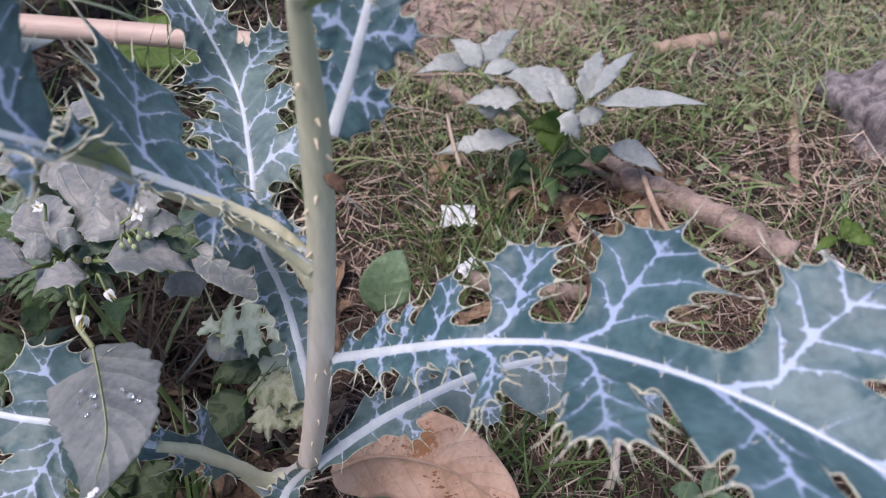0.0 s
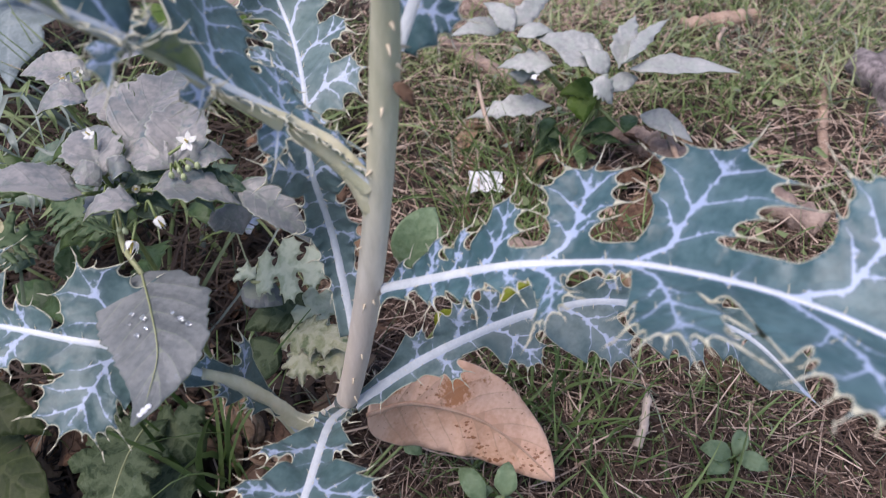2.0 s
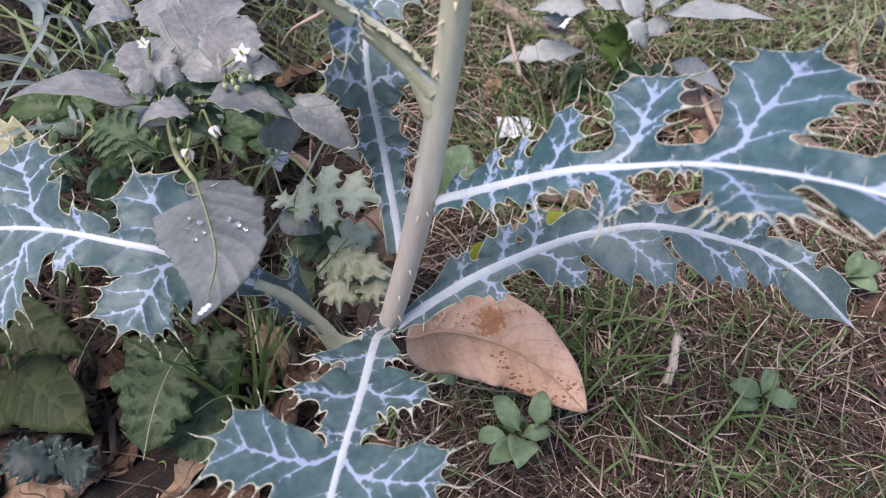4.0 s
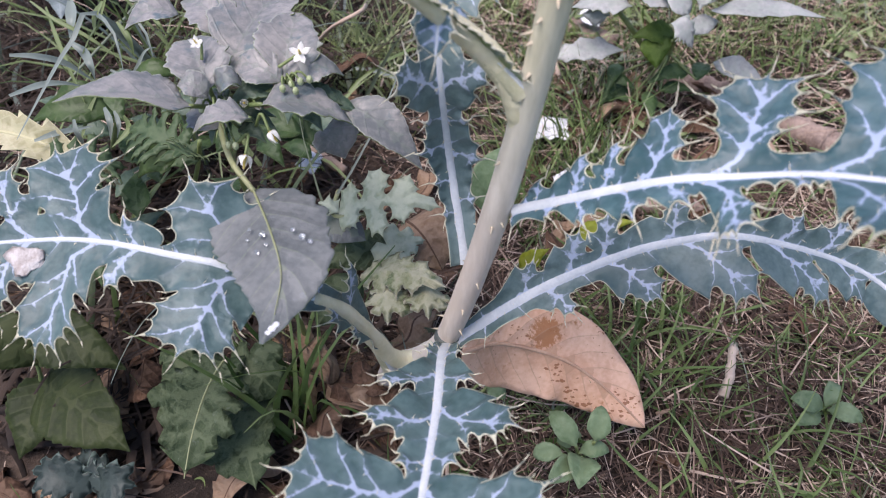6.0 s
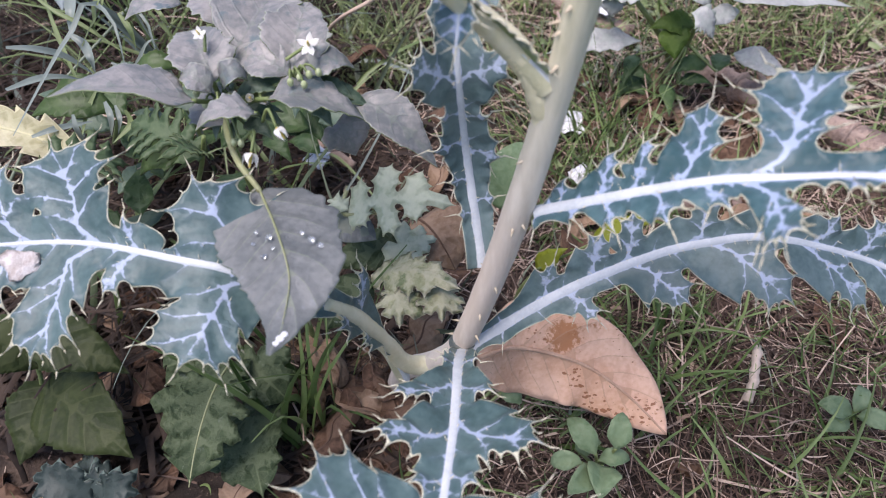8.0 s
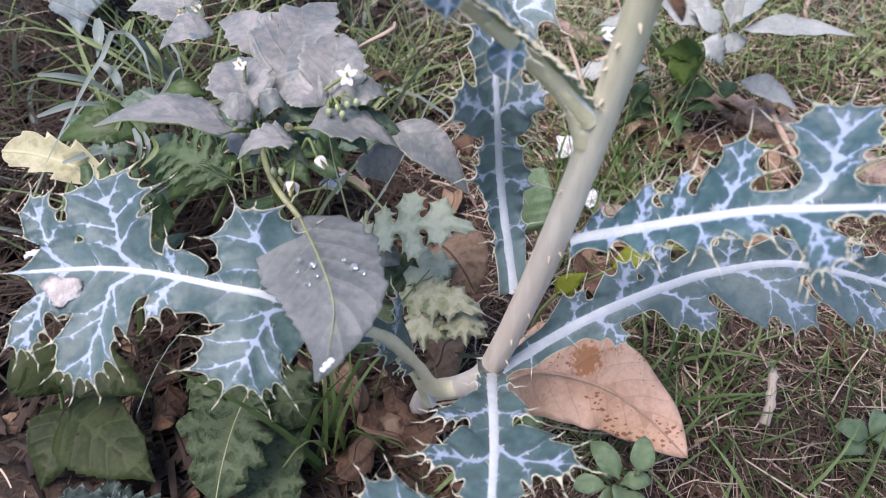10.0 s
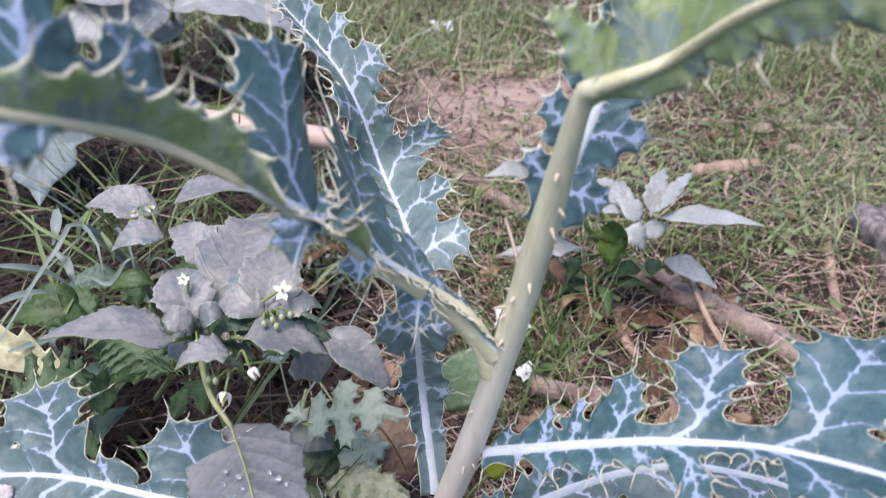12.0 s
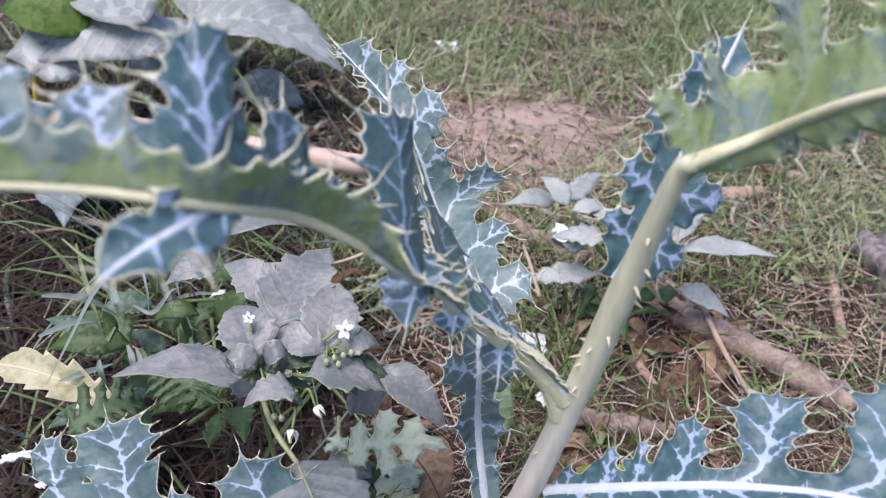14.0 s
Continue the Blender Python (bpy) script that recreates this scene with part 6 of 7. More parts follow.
SPR = [SPRIG_TOP, SPRIG_TOP, SPRIG_TOP]
sprig((0.0401, 0.2057, 0.0000), [((0.0324, 0.1919, 0.0400), (0.0205, 0.2062, 0.0450), 0.0133), ((0.0412, 0.1949, 0.0400), (0.0436, 0.2072, 0.0500), 0.0133), ((0.0269, 0.1902, 0.0350), (0.0140, 0.1921, 0.0300), 0.0101), ((0.0352, 0.1945, 0.0300), (0.0489, 0.1952, 0.0300), 0.0101), ((0.0307, 0.1840, 0.0400), (0.0188, 0.1710, 0.0450), 0.0140), ((0.0345, 0.1867, 0.0400), (0.0313, 0.1692, 0.0450), 0.0156), ((0.0270, 0.2048, 0.0200), (0.0371, 0.2028, 0.0300), 0.0125)], SPR, "green sprig of rounded leaves beside the dry leaf", 121)
sprig((0.1696, 0.2395, 0.0000), [((0.1592, 0.2272, 0.0220), (0.1725, 0.2199, 0.0240), 0.0125), ((0.1567, 0.2277, 0.0220), (0.1413, 0.2318, 0.0240), 0.0117), ((0.1585, 0.2293, 0.0220), (0.1644, 0.2410, 0.0260), 0.0101), ((0.1568, 0.2276, 0.0180), (0.1438, 0.2204, 0.0180), 0.0109)], SPR, "green sprig of four rounded leaves in dry straw", 131)
sprig((-0.0514, 0.1968, 0.0000), [((-0.0101, 0.2299, 0.0300), (-0.0171, 0.2423, 0.0300), 0.0094), ((-0.0074, 0.2270, 0.0300), (0.0019, 0.2213, 0.0300), 0.0094)], SPR, "small green sprig under the dry leaf", 135)
sprig((0.3065, 0.4349, 0.0000), [((0.2838, 0.4054, 0.0300), (0.2631, 0.3921, 0.0300), 0.0094), ((0.2856, 0.4054, 0.0300), (0.3031, 0.4136, 0.0300), 0.0109), ((0.2856, 0.4054, 0.0300), (0.2924, 0.4192, 0.0350), 0.0094), ((0.2883, 0.4027, 0.0300), (0.3043, 0.3974, 0.0300), 0.0109)], [FRESH_TOP] * 3, "fresh green sprig beside white scraps", 141)
sprig((0.2357, 0.3280, 0.0000), [((0.2197, 0.3039, 0.0300), (0.2424, 0.3113, 0.0300), 0.0125), ((0.2197, 0.3039, 0.0300), (0.2271, 0.3145, 0.0400), 0.0109), ((0.2222, 0.3062, 0.0250), (0.2364, 0.2965, 0.0250), 0.0109)], SPR, "green sprig in the dry grass", 151)
bk = weed_leaf(None, (-0.0099, 0.3285, 0.0500), (0.0047, 0.3543, 0.0750), 0.030, SPR, 0.006, (0.1, -0.8, 0.6), cup=8, seed=155, pairs=4, name="young_leaf")
tagged(bk, "single broad young green leaf behind the stem", "leaf")

seedling = thing("seedling", (-0.004, 0.285, 0.0), "yellow-green seedling leaf behind the arched spiny leaf", "plant")
weed_leaf(seedling, (0.030, 0.270, 0.088), (0.055, 0.264, 0.110), 0.011, [LIME_TOP] * 3, 0.004, (0.0, -0.6, 0.8), cup=10, seed=157, pairs=5, shape=BLUNT)
weed_leaf(seedling, (0.008, 0.276, 0.062), (0.020, 0.272, 0.082), 0.010, [LIME_TOP] * 3, 0.002, (0.0, -0.6, 0.8), cup=10, seed=158, pairs=4, shape=BLUNT)
stalk_part(seedling, [(0.008, 0.276, 0.062), (0.02, 0.273, 0.076), (0.030, 0.270, 0.088)], 0.0008, 0.0006, WEED_STALK, "side_stalk")
stalk_part(seedling, [(-0.004, 0.285, -0.01), (0.0, 0.278, 0.04), (0.008, 0.276, 0.062)], 0.0012, 0.0009, WEED_STALK)

# ---------------------------------------------------------------- fallen leaves
dry = simple_leaf(None, Bend([(-0.0197, 0.2099, 0.0823), (-0.0017, 0.2254, 0.0685), (0.0266, 0.2268, 0.0563), (0.0481, 0.2204, 0.0427), (0.0665, 0.2081, 0.0306)], [(0.1, 0.62, 0.78), (0.45, 0.62, 0.6)], (-4, -14, -14)), 0.048, [DRY_TOP, DRY_UNDER, DRY_UNDER], 0.4, 0, 0.0, 0.8, 8, 0.0, 0.0012, 161, 0.003, "fallen_leaf", rib_w=0.7, vein_w=0.18)
dc, dn = Bend([(-0.0197, 0.2099, 0.0823), (-0.0017, 0.2254, 0.0685), (0.0266, 0.2268, 0.0563), (0.0481, 0.2204, 0.0427), (0.0665, 0.2081, 0.0306)], [(0.1, 0.62, 0.78), (0.45, 0.62, 0.6)]).at(np.stack([np.linspace(0, 0.11, 30), np.zeros(30)], 1))
v, f = tube([tuple(c + n_ * 0.0001) for c, n_ in zip(dc, dn)], (0.0012, 0.0005), 6, 40)
part("midrib", mesh_of("midrib", v, f, [DRY_RIB]), dry)
tagged(dry, "large tan dry leaf with dark brown spots leaning on grass", "leaf")


def crumpled(name, length, width, seed, mats):
    """A small dry leaf curled about its midrib, lying at the origin."""
    rng_ = np.random.default_rng(seed)
    pts = [(length * (k - 0.5), rng_.uniform(-0.1, 0.1) * length, abs(rng_.normal(0.12, 0.08)) * length) for k in np.linspace(0, 1, 5)]
    h = simple_outline(length, width, 0.42, 3, 0.2, 0.8, seed=seed)
    bend = Bend(pts, [(0, 1, rng_.uniform(-0.3, 0.3))], rng_.uniform(-45, 50, 4), rng_.uniform(-8, 14))
    L = bend.length
    h = h * np.array([L / length, 1.0])
    poly, lift = clean(np.vstack([h * np.array([1, -1.0]), h[::-1]]), np.ones(2 * len(h)))
    segs = [(np.array([0.0, 0.0]), np.array([L * 0.95, 0.0]), 0.4, 0.1)]
    for k in (0.2, 0.4, 0.6):
        for sg in (1, -1):
            segs.append((np.array([k * L, 0.0]), np.array([(k + 0.2) * L, sg * width * 0.35]), 0.15, 0.05))
    c_, n_ = bend.at(np.stack([np.linspace(0, L * 0.9, 12), np.zeros(12)], 1))
    return blade_mesh(name, poly, lift, segs, bend, mats, 0.005, 0.0004, 0.0, seed=seed, wave=0.003), tube([tuple(a) for a in c_], (0.0007, 0.0003), 5, 16)


rng = np.random.default_rng(77)
shapes = [crumpled("fallen_leaf", rng.uniform(0.03, 0.055), rng.uniform(0.018, 0.032), 200 + i, [CRUMPLED_PALE if i % 3 == 0 else CRUMPLED] * 3) for i in range(9)]
ribs = {me_.name: mesh_of("midrib", *rb_, [CRUMPLED]) for me_, rb_ in shapes}
shapes = [me_ for me_, rb_ in shapes]
spots_ = [(*(-0.0958, 0.2471, 0.0120)[:2], 0.03), (*(-0.0826, 0.2112, 0.0300)[:2], 0.03), (*(-0.0786, 0.2329, 0.0200)[:2], 0.02), (*(-0.1010, 0.2343, 0.0000)[:2], 0.01), (*(-0.1811, 0.2337, 0.0000)[:2], 0.02), (*(-0.2023, 0.2873, 0.0000)[:2], 0.01), (*(-0.1068, 0.4562, 0.0000)[:2], 0.03), (*(-0.1174, 0.4749, 0.0000)[:2], 0.04), (*(-0.1064, 0.4760, -0.0000)[:2], 0.05), (*(-0.0447, 0.2757, 0.0000)[:2], 0.02), (*(-0.0643, 0.2288, 0.0200)[:2], 0.035), (*(-0.0551, 0.2184, 0.0200)[:2], 0.03), (*(-0.0687, 0.2193, 0.0200)[:2], 0.02)]
for i in range(195):
    if i < len(spots_):
        x, y, z = spots_[i]
    # extra brown leaves, added to darken the leaf-strewn shade under the far weed
    elif i >= 150:
        x, y, z = rng.uniform(0.02, 0.19), rng.uniform(0.33, 0.52), 0.004
    else:
        x, y = (rng.uniform(-0.34, -0.03), rng.uniform(0.10, 0.42)) if rng.random() < 0.8 else (rng.uniform(-0.2, 0.5), rng.uniform(0.2, 1.1))
        z = 0.002
    me = shapes[int(rng.integers(len(shapes)))] if i >= len(spots_) else shapes[i % len(shapes)]
    pale = me.materials[0] is CRUMPLED_PALE
    ob = new("fallen_leaf", me)
    part("midrib", ribs[me.name], ob)
    ob.matrix_basis = Matrix.Translation((x, y, height(x, y) + z)) @ pose(0, 0, 0, rng.uniform(-22, 22), rng.uniform(-22, 22), rng.uniform(0, 360)) @ Matrix.Scale(rng.uniform(0.55, 1.0), 4)
    tagged(ob, "crumpled pale tan fallen leaf on the soil" if pale else "crumpled brown fallen leaf on the soil", "leaf", "fallen leaves")

# ---------------------------------------------------------------- sticks, chips, stone, scraps


def stick(name, points, r0, r1, mat, label, category, sides=10, rough=0.05, n=40, seed=1, knots=0):
    v_, f_ = tube(points, (r0, (r0 + r1) / 2, r1), sides, n, rough, seed=seed)
    ob = tagged(new(name, mesh_of(name, v_, f_, [mat])), label, category)
    c, s = smooth_curve(points, 60)
    for k in range(knots):
        q = (k + 0.7) / (knots + 0.4)
        i = int(q * 58)
        kv, kf = tube([tuple(c[i]), tuple((c[i] + c[i + 1]) / 2), tuple(c[i + 1])], (r0 * 1.0, r0 * 1.1, r0 * 1.0), sides, 5)
        kn = part("node", mesh_of("node", kv, kf, [mat]), ob)
    return ob


stick("bamboo_cane", [(-0.0934, 0.5415, 0.1000), (-0.2287, 0.5588, 0.1050), (-0.3719, 0.5750, 0.1100), (-0.5168, 0.6027, 0.1100)], 0.0082, 0.0092, BAMBOO, "pale dry cane lying across the weeds", "stick", 14, 0.01, 60, 3, 2)
stick("fallen_branch", [(0.2570, 0.4026, 0.0150), (0.2350, 0.4243, 0.0160), (0.2040, 0.4550, 0.0150), (0.1643, 0.4843, 0.0160), (0.1434, 0.5079, 0.0130), (0.1148, 0.5235, 0.0100)], 0.0112, 0.0085, BARK, "brown dry branch lying on the straw", "stick", 12, 0.1, 60, 5, 2)
stick("fallen_branch", [(0.0428, 0.3877, 0.0120), (0.0704, 0.3826, 0.0120), (0.1015, 0.3777, 0.0120), (0.1371, 0.3760, 0.0100)], 0.0072, 0.006, BARK, "short brown branch lying on the soil", "stick", 10, 0.1, 30, 6, 1)
stick("fallen_branch", [(0.0923, 0.5600, 0.0120), (0.0563, 0.5849, 0.0120), (0.0078, 0.6341, 0.0120), (-0.0348, 0.6736, 0.0120)], 0.0085, 0.006, BARK, "brown branch half hidden behind the weed", "stick", 10, 0.1, 30, 7, 1)
stick("twig", [(0.1686, 0.4894, 0.0300), (0.1708, 0.4393, 0.0300), (0.1831, 0.4049, 0.0200)], 0.0022, 0.0018, TWIG, "thin reddish twig leaning over the branch", "twig", 8, 0.05, 20, 8)
stick("twig", [(0.2274, 0.5081, 0.0040), (0.2606, 0.4892, 0.0080), (0.2928, 0.4766, 0.0040)], 0.0022, 0.0016, TWIG, "thin dry twig lying in the grass", "twig", 8, 0.05, 20, 9)
stick("wood_piece", [(0.2175, 0.6739, 0.0100), (0.2504, 0.6841, 0.0110), (0.2895, 0.6921, 0.0100)], 0.008, 0.0085, TWIG, "short pale piece of wood in the grass", "wood", 10, 0.1, 20, 10)
stick("twig", [(0.2479, 0.6541, 0.0200), (0.2372, 0.6288, 0.0200), (0.2466, 0.6228, 0.0060)], 0.0022, 0.0016, STRAW, "curled dry stalk beside the wood", "twig", 6, 0.1, 20, 11)
stick("twig", [(0.3190, 0.5943, 0.0060), (0.3021, 0.5370, 0.0060), (0.2843, 0.4738, 0.0060)], 0.0055, 0.0035, TWIG, "pale flat stalk lying in the grass", "twig", 6, 0.1, 20, 12)
stick("twig", [(-0.1362, 0.4119, 0.0300), (-0.1192, 0.4032, 0.0250), (-0.0994, 0.3917, 0.0200)], 0.0036, 0.0032, TWIG, "pale broken stick beneath the weed", "twig", 9, 0.08, 20, 13)
stick("wood_chip", [(0.1207, 0.2640, 0.0240), (0.1175, 0.2500, 0.0200), (0.1128, 0.2375, 0.0140)], 0.0017, 0.0030, WOOD, "pale split wood chip on the soil", "wood", 5, 0.2, 16, 14)
stick("wood_chip", [(0.1144, 0.4474, 0.0060), (0.1249, 0.4193, 0.0060)], 0.004, 0.003, TWIG, "brown bit of stick in the straw", "wood", 6, 0.1, 12, 15)
stick("dry_stalk", [(-0.1153, 0.4286, 0.0900), (-0.0943, 0.3826, 0.1300), (-0.0788, 0.3816, 0.1400), (-0.0795, 0.4055, 0.1300)], 0.0012, 0.001, STRAW, "bent dry stalk standing in the weeds", "stalk", 6, 0.05, 20, 16)
stick("dry_stalk", [(0.0289, 0.5088, 0.0600), (0.0328, 0.4774, 0.0600), (0.0379, 0.4602, 0.0500)], 0.0012, 0.0016, STRAW, "pale dry stalk hanging in the grass", "stalk", 6, 0.05, 16, 17)
stick("dry_stalk", [(-0.3769, 0.5340, 0.0200), (-0.3303, 0.5328, 0.0300), (-0.3044, 0.5329, 0.0400), (-0.3044, 0.5501, 0.0500)], 0.0015, 0.0012, STRAW, "long bent straw lying over the weeds", "stalk", 6, 0.05, 20, 18)
stick("dry_stalk", [(-0.4278, 0.7203, 0.0300), (-0.4253, 0.7226, 0.0500), (-0.4223, 0.7238, 0.0700)], 0.0032, 0.0028, YELLOWED, "yellow stalk standing between broad leaves", "stalk", 8, 0.04, 12, 20)
stick("dry_stalk", [(-0.2811, 0.3316, 0.0500), (-0.2624, 0.3693, 0.0800), (-0.2334, 0.4251, 0.1000), (-0.2267, 0.4924, 0.1000)], 0.0009, 0.0007, GRASS_PALE, "long grey grass stalk leaning over the weeds", "stalk", 6, 0.05, 20, 19)


def lump(name, at, r, mat, label, category, seed, squash=0.7, rings=14, sides=20, amp=0.25):
    v_, f_ = ball((0, 0, 0), 1.0, 1.0, rings, sides)
    out = []
    for p in v_:
        q = Vector(p)
        k = 1 + amp * noise.noise(q * 1.4 + Vector((seed, 0, 0))) + amp * 0.4 * noise.noise(q * 4.0 + Vector((seed, 3, 0)))
        out.append((at[0] + p[0] * r[0] * k, at[1] + p[1] * r[1] * k, at[2] + p[2] * r[2] * k * squash))
    return tagged(new(name, mesh_of(name, out, f_, [mat])), label, category)


lump("stone", (0.3766, 0.5655, 0.0080), (0.042, 0.05, 0.044), STONE, "rough grey-brown stone in the grass", "stone", 3, 0.9, 26, 36, 0.42)
drop = lump("bird_dropping", (0, 0, 0), (0.0055, 0.0045, 0.0006), DROPPING, "pale dried dropping on the spiny leaf", "dropping", 21, 1.0, 8, 22, 0.8)
drop.matrix_basis = Matrix.Translation((-0.1616, 0.1809, 0.1647)) @ pose(0, 0, 0, 32, 0, 20)
for i, (at, r) in enumerate((((0.0648, 0.8487, 0.0000), 0.02), ((0.0281, 0.8157, 0.0000), 0.018), ((0.1055, 0.8998, 0.0000), 0.017), ((0.0513, 0.9082, 0.0000), 0.016), ((0.2772, 0.6951, 0.0000), 0.012), ((0.3242, 0.7881, 0.0040), 0.012), ((0.3486, 0.7466, -0.0000), 0.014))):
    lump("soil_clod", at, (r, r * 0.9, r * 0.7), CLOD, "crumbly brown clod of soil", "clod", i + 10, 0.6, 9, 12, 0.35)


def scrap(at, size, seed, turn):
    """A crumpled white scrap with a folded edge."""
    n = 13
    v_, f_ = [], []
    for side in (0, 1):
        for i in range(n):
            for j in range(n):
                a, b = i / (n - 1) - 0.5, j / (n - 1) - 0.5
                edge = 1 + 0.25 * noise.noise(Vector((a * 4, b * 4, seed)))
                x, y = a * size * edge, b * size * 0.7 * edge
                z = size * 0.3 * abs(noise.noise(Vector((a * 2.4 + seed, b * 2.4, 1)))) + 0.05 * size * noise.noise(Vector((a * 7, b * 7, seed)))
                v_.append((x, y, z - side * 0.0006))
    for i in range(n - 1):
        for j in range(n - 1):
            q = (i * n + j, (i + 1) * n + j, (i + 1) * n + j + 1, i * n + j + 1)
            f_.append(q)
            f_.append(tuple(k + n * n for k in q[::-1]))
    ob = tagged(new("paper_scrap", mesh_of("paper_scrap", v_, f_, [PAPER])), "small crumpled white scrap of litter on the soil", "litter", "white scraps")
    ob.matrix_basis = Matrix.Translation(at) @ pose(0, 0, 0, 25, 0, turn)
    return ob


for i, (at, s) in enumerate((((0.0363, 0.4562, 0.0080), 0.024), ((0.0425, 0.4000, 0.0120), 0.014), ((-0.1204, 0.3883, 0.0300), 0.018), ((0.2855, 0.4064, 0.0100), 0.026), ((0.2752, 0.4227, 0.0060), 0.014), ((-0.2461, 0.2828, 0.0700), 0.014), ((-0.2205, 0.2631, 0.0800), 0.010), ((-0.1801, 0.4218, 0.0600), 0.018), ((0.0717, 0.5703, 0.0300), 0.02), ((-0.0264, 1.0406, 0.0000), 0.03), ((0.5154, 1.1772, 0.0000), 0.02))):
    scrap(at, s, 5 + i, 40 * i)

# ---------------------------------------------------------------- grass and litter


def ribbons(name, base, way, length, width, droop, mat, seed, segs=5, twist=0.6, round_=False):
    """Many bent blades in one mesh: base places, first ways, lengths, widths and how far they fall over."""
    rng_ = np.random.default_rng(seed)
    n = len(base)
    side = unit(np.cross(way, np.array([0.0, 0, 1.0])) + rng_.normal(0, twist, (n, 3)))
    p, d = base.copy(), unit(way)
    rows = []
    bend = rng_.normal(0, 0.08, (n, 3))
    for i in range(segs + 1):
        t = i / segs
        w = (width * (1 - 0.85 * t**1.6))[:, None]
        if round_:
            w = (width * (1 - 0.35 * t))[:, None]
        up = np.cross(side, d)
        rows += [p - side * w / 2, p + up * w * 0.22, p + side * w / 2]
        p = p + d * (length / segs)[:, None]
        d = unit(d + np.array([0, 0, -1.0]) * (droop / segs)[:, None] + bend)
    v_ = np.stack(rows, 1).reshape(-1, 3)
    v_[:, 2] = np.maximum(v_[:, 2], -0.012)
    k = 3 * (segs + 1)
    one = []
    for i in range(segs):
        for j in (0, 1):
            one.append((i * 3 + j, i * 3 + j + 1, i * 3 + j + 4, i * 3 + j + 3))
    f_ = (np.array(one)[None] + (np.arange(n) * k)[:, None, None]).reshape(-1, 4)
    me = bpy.data.meshes.new(name)
    me.vertices.add(len(v_))
    me.vertices.foreach_set("co", v_.ravel())
    me.loops.add(f_.size)
    me.loops.foreach_set("vertex_index", f_.ravel())
    me.polygons.add(len(f_))
    me.polygons.foreach_set("loop_start", np.arange(0, f_.size, 4))
    me.polygons.foreach_set("use_smooth", np.ones(len(f_), bool))
    me.materials.append(mat)
    me.update(calc_edges=True)
    me.validate()
    return me


def patchy(x, y, scale, seed):
    return np.array([noise.noise(Vector((a * scale, b * scale, seed))) for a, b in zip(x, y)])


def scatter(n, seed, x0, x1, y0, y1, keep):
    """Places on the ground inside a stretch, thinned by keep(x, y)."""
    rng_ = np.random.default_rng(seed)
    x, y = rng_.uniform(x0, x1, n), rng_.uniform(y0, y1, n)
    k = rng_.uniform(0, 1, n) < keep(x, y)
    if 0.8 < x1 - x0 < 2.0:
        k &= x < x1 - 0.3 * np.clip(0.5 + patchy(x, y, 5, 17), 0, 1)
    x, y = x[k], y[k]
    z = np.array([height(a, b) for a, b in zip(x, y)])
    return np.stack([x, y, z], 1)


def tilt(n, rng_, lean):
    a = rng_.uniform(0, 2 * math.pi, n)
    return np.stack([np.cos(a) * lean, np.sin(a) * lean, np.ones(n)], 1)


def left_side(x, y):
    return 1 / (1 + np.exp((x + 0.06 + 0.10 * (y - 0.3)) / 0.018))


def meadow(name, label, n, seed, area, keep, lo, hi, wlo, whi, mat, lean=(0.2, 0.9), droop=(0.3, 1.6), kind="stuff", segs=5):
    base = scatter(n, seed, *area, keep)
    rng_ = np.random.default_rng(seed + 1)
    k = len(base)
    me = ribbons(name, base, tilt(k, rng_, rng_.uniform(*lean, k)), rng_.uniform(lo, hi, k), rng_.uniform(wlo, whi, k), rng_.uniform(*droop, k), mat, seed + 2, segs)
    tagged(new(name, me), label, "grass", kind=kind)


brown = lambda x, y: 1.0 - 0.55 * np.exp(-(((x + 0.28) / 0.10) ** 2 + ((y - 0.42) / 0.14) ** 2) ** 2)
clear = lambda x, y: 1.0 - np.exp(-(((x - 0.06) / 0.13) ** 2 + ((y - 0.82) / 0.12) ** 2) * 1.2)
meadow("grass", "long green grass blades among the weeds", 190, 301, (-0.60, 0.0, 0.27, 1.0), lambda x, y: left_side(x, y) * brown(x, y) * np.clip(0.45 + patchy(x, y, 9, 1) * 1.4, 0, 1), 0.05, 0.17, 0.0022, 0.0052, GRASS)
meadow("grass", "greyish green grass blades bending among the weeds", 150, 311, (-0.6, -0.02, 0.27, 0.95), lambda x, y: left_side(x, y) * brown(x, y) * np.clip(0.5 + patchy(x, y, 7, 5) * 1.4, 0, 1), 0.08, 0.22, 0.0026, 0.0056, GRASS_PALE)
meadow("grass", "short green grass growing through dry straw", 36000, 321, (-0.3, 0.85, 0.12, 1.3), lambda x, y: np.where(y < 0.42, 0.45, 1.0) * (1 - 0.9 * left_side(x, y)) * np.clip(0.32 + patchy(x, y, 8, 9) * 1.5, 0.06, 1) * clear(x, y), 0.012, 0.045, 0.0010, 0.0022, GRASS)
meadow("grass", "short pale grass growing through dry straw", 15000, 331, (-0.3, 0.85, 0.12, 1.3), lambda x, y: np.where(y < 0.42, 0.45, 1.0) * (1 - 0.92 * left_side(x, y)) * np.clip(0.3 + patchy(x, y, 7, 21) * 1.5, 0.06, 1) * clear(x, y), 0.012, 0.04, 0.0010, 0.0022, GRASS_PALE)
meadow("grass", "short dull green grass close to the plant", 5200, 381, (0.0, 0.42, 0.1, 0.42), lambda x, y: np.clip(0.18 + patchy(x, y, 14, 41) * 1.9, 0.02, 1), 0.012, 0.04, 0.0008, 0.002, GRASS, (0.3, 1.6), (0.3, 1.6))
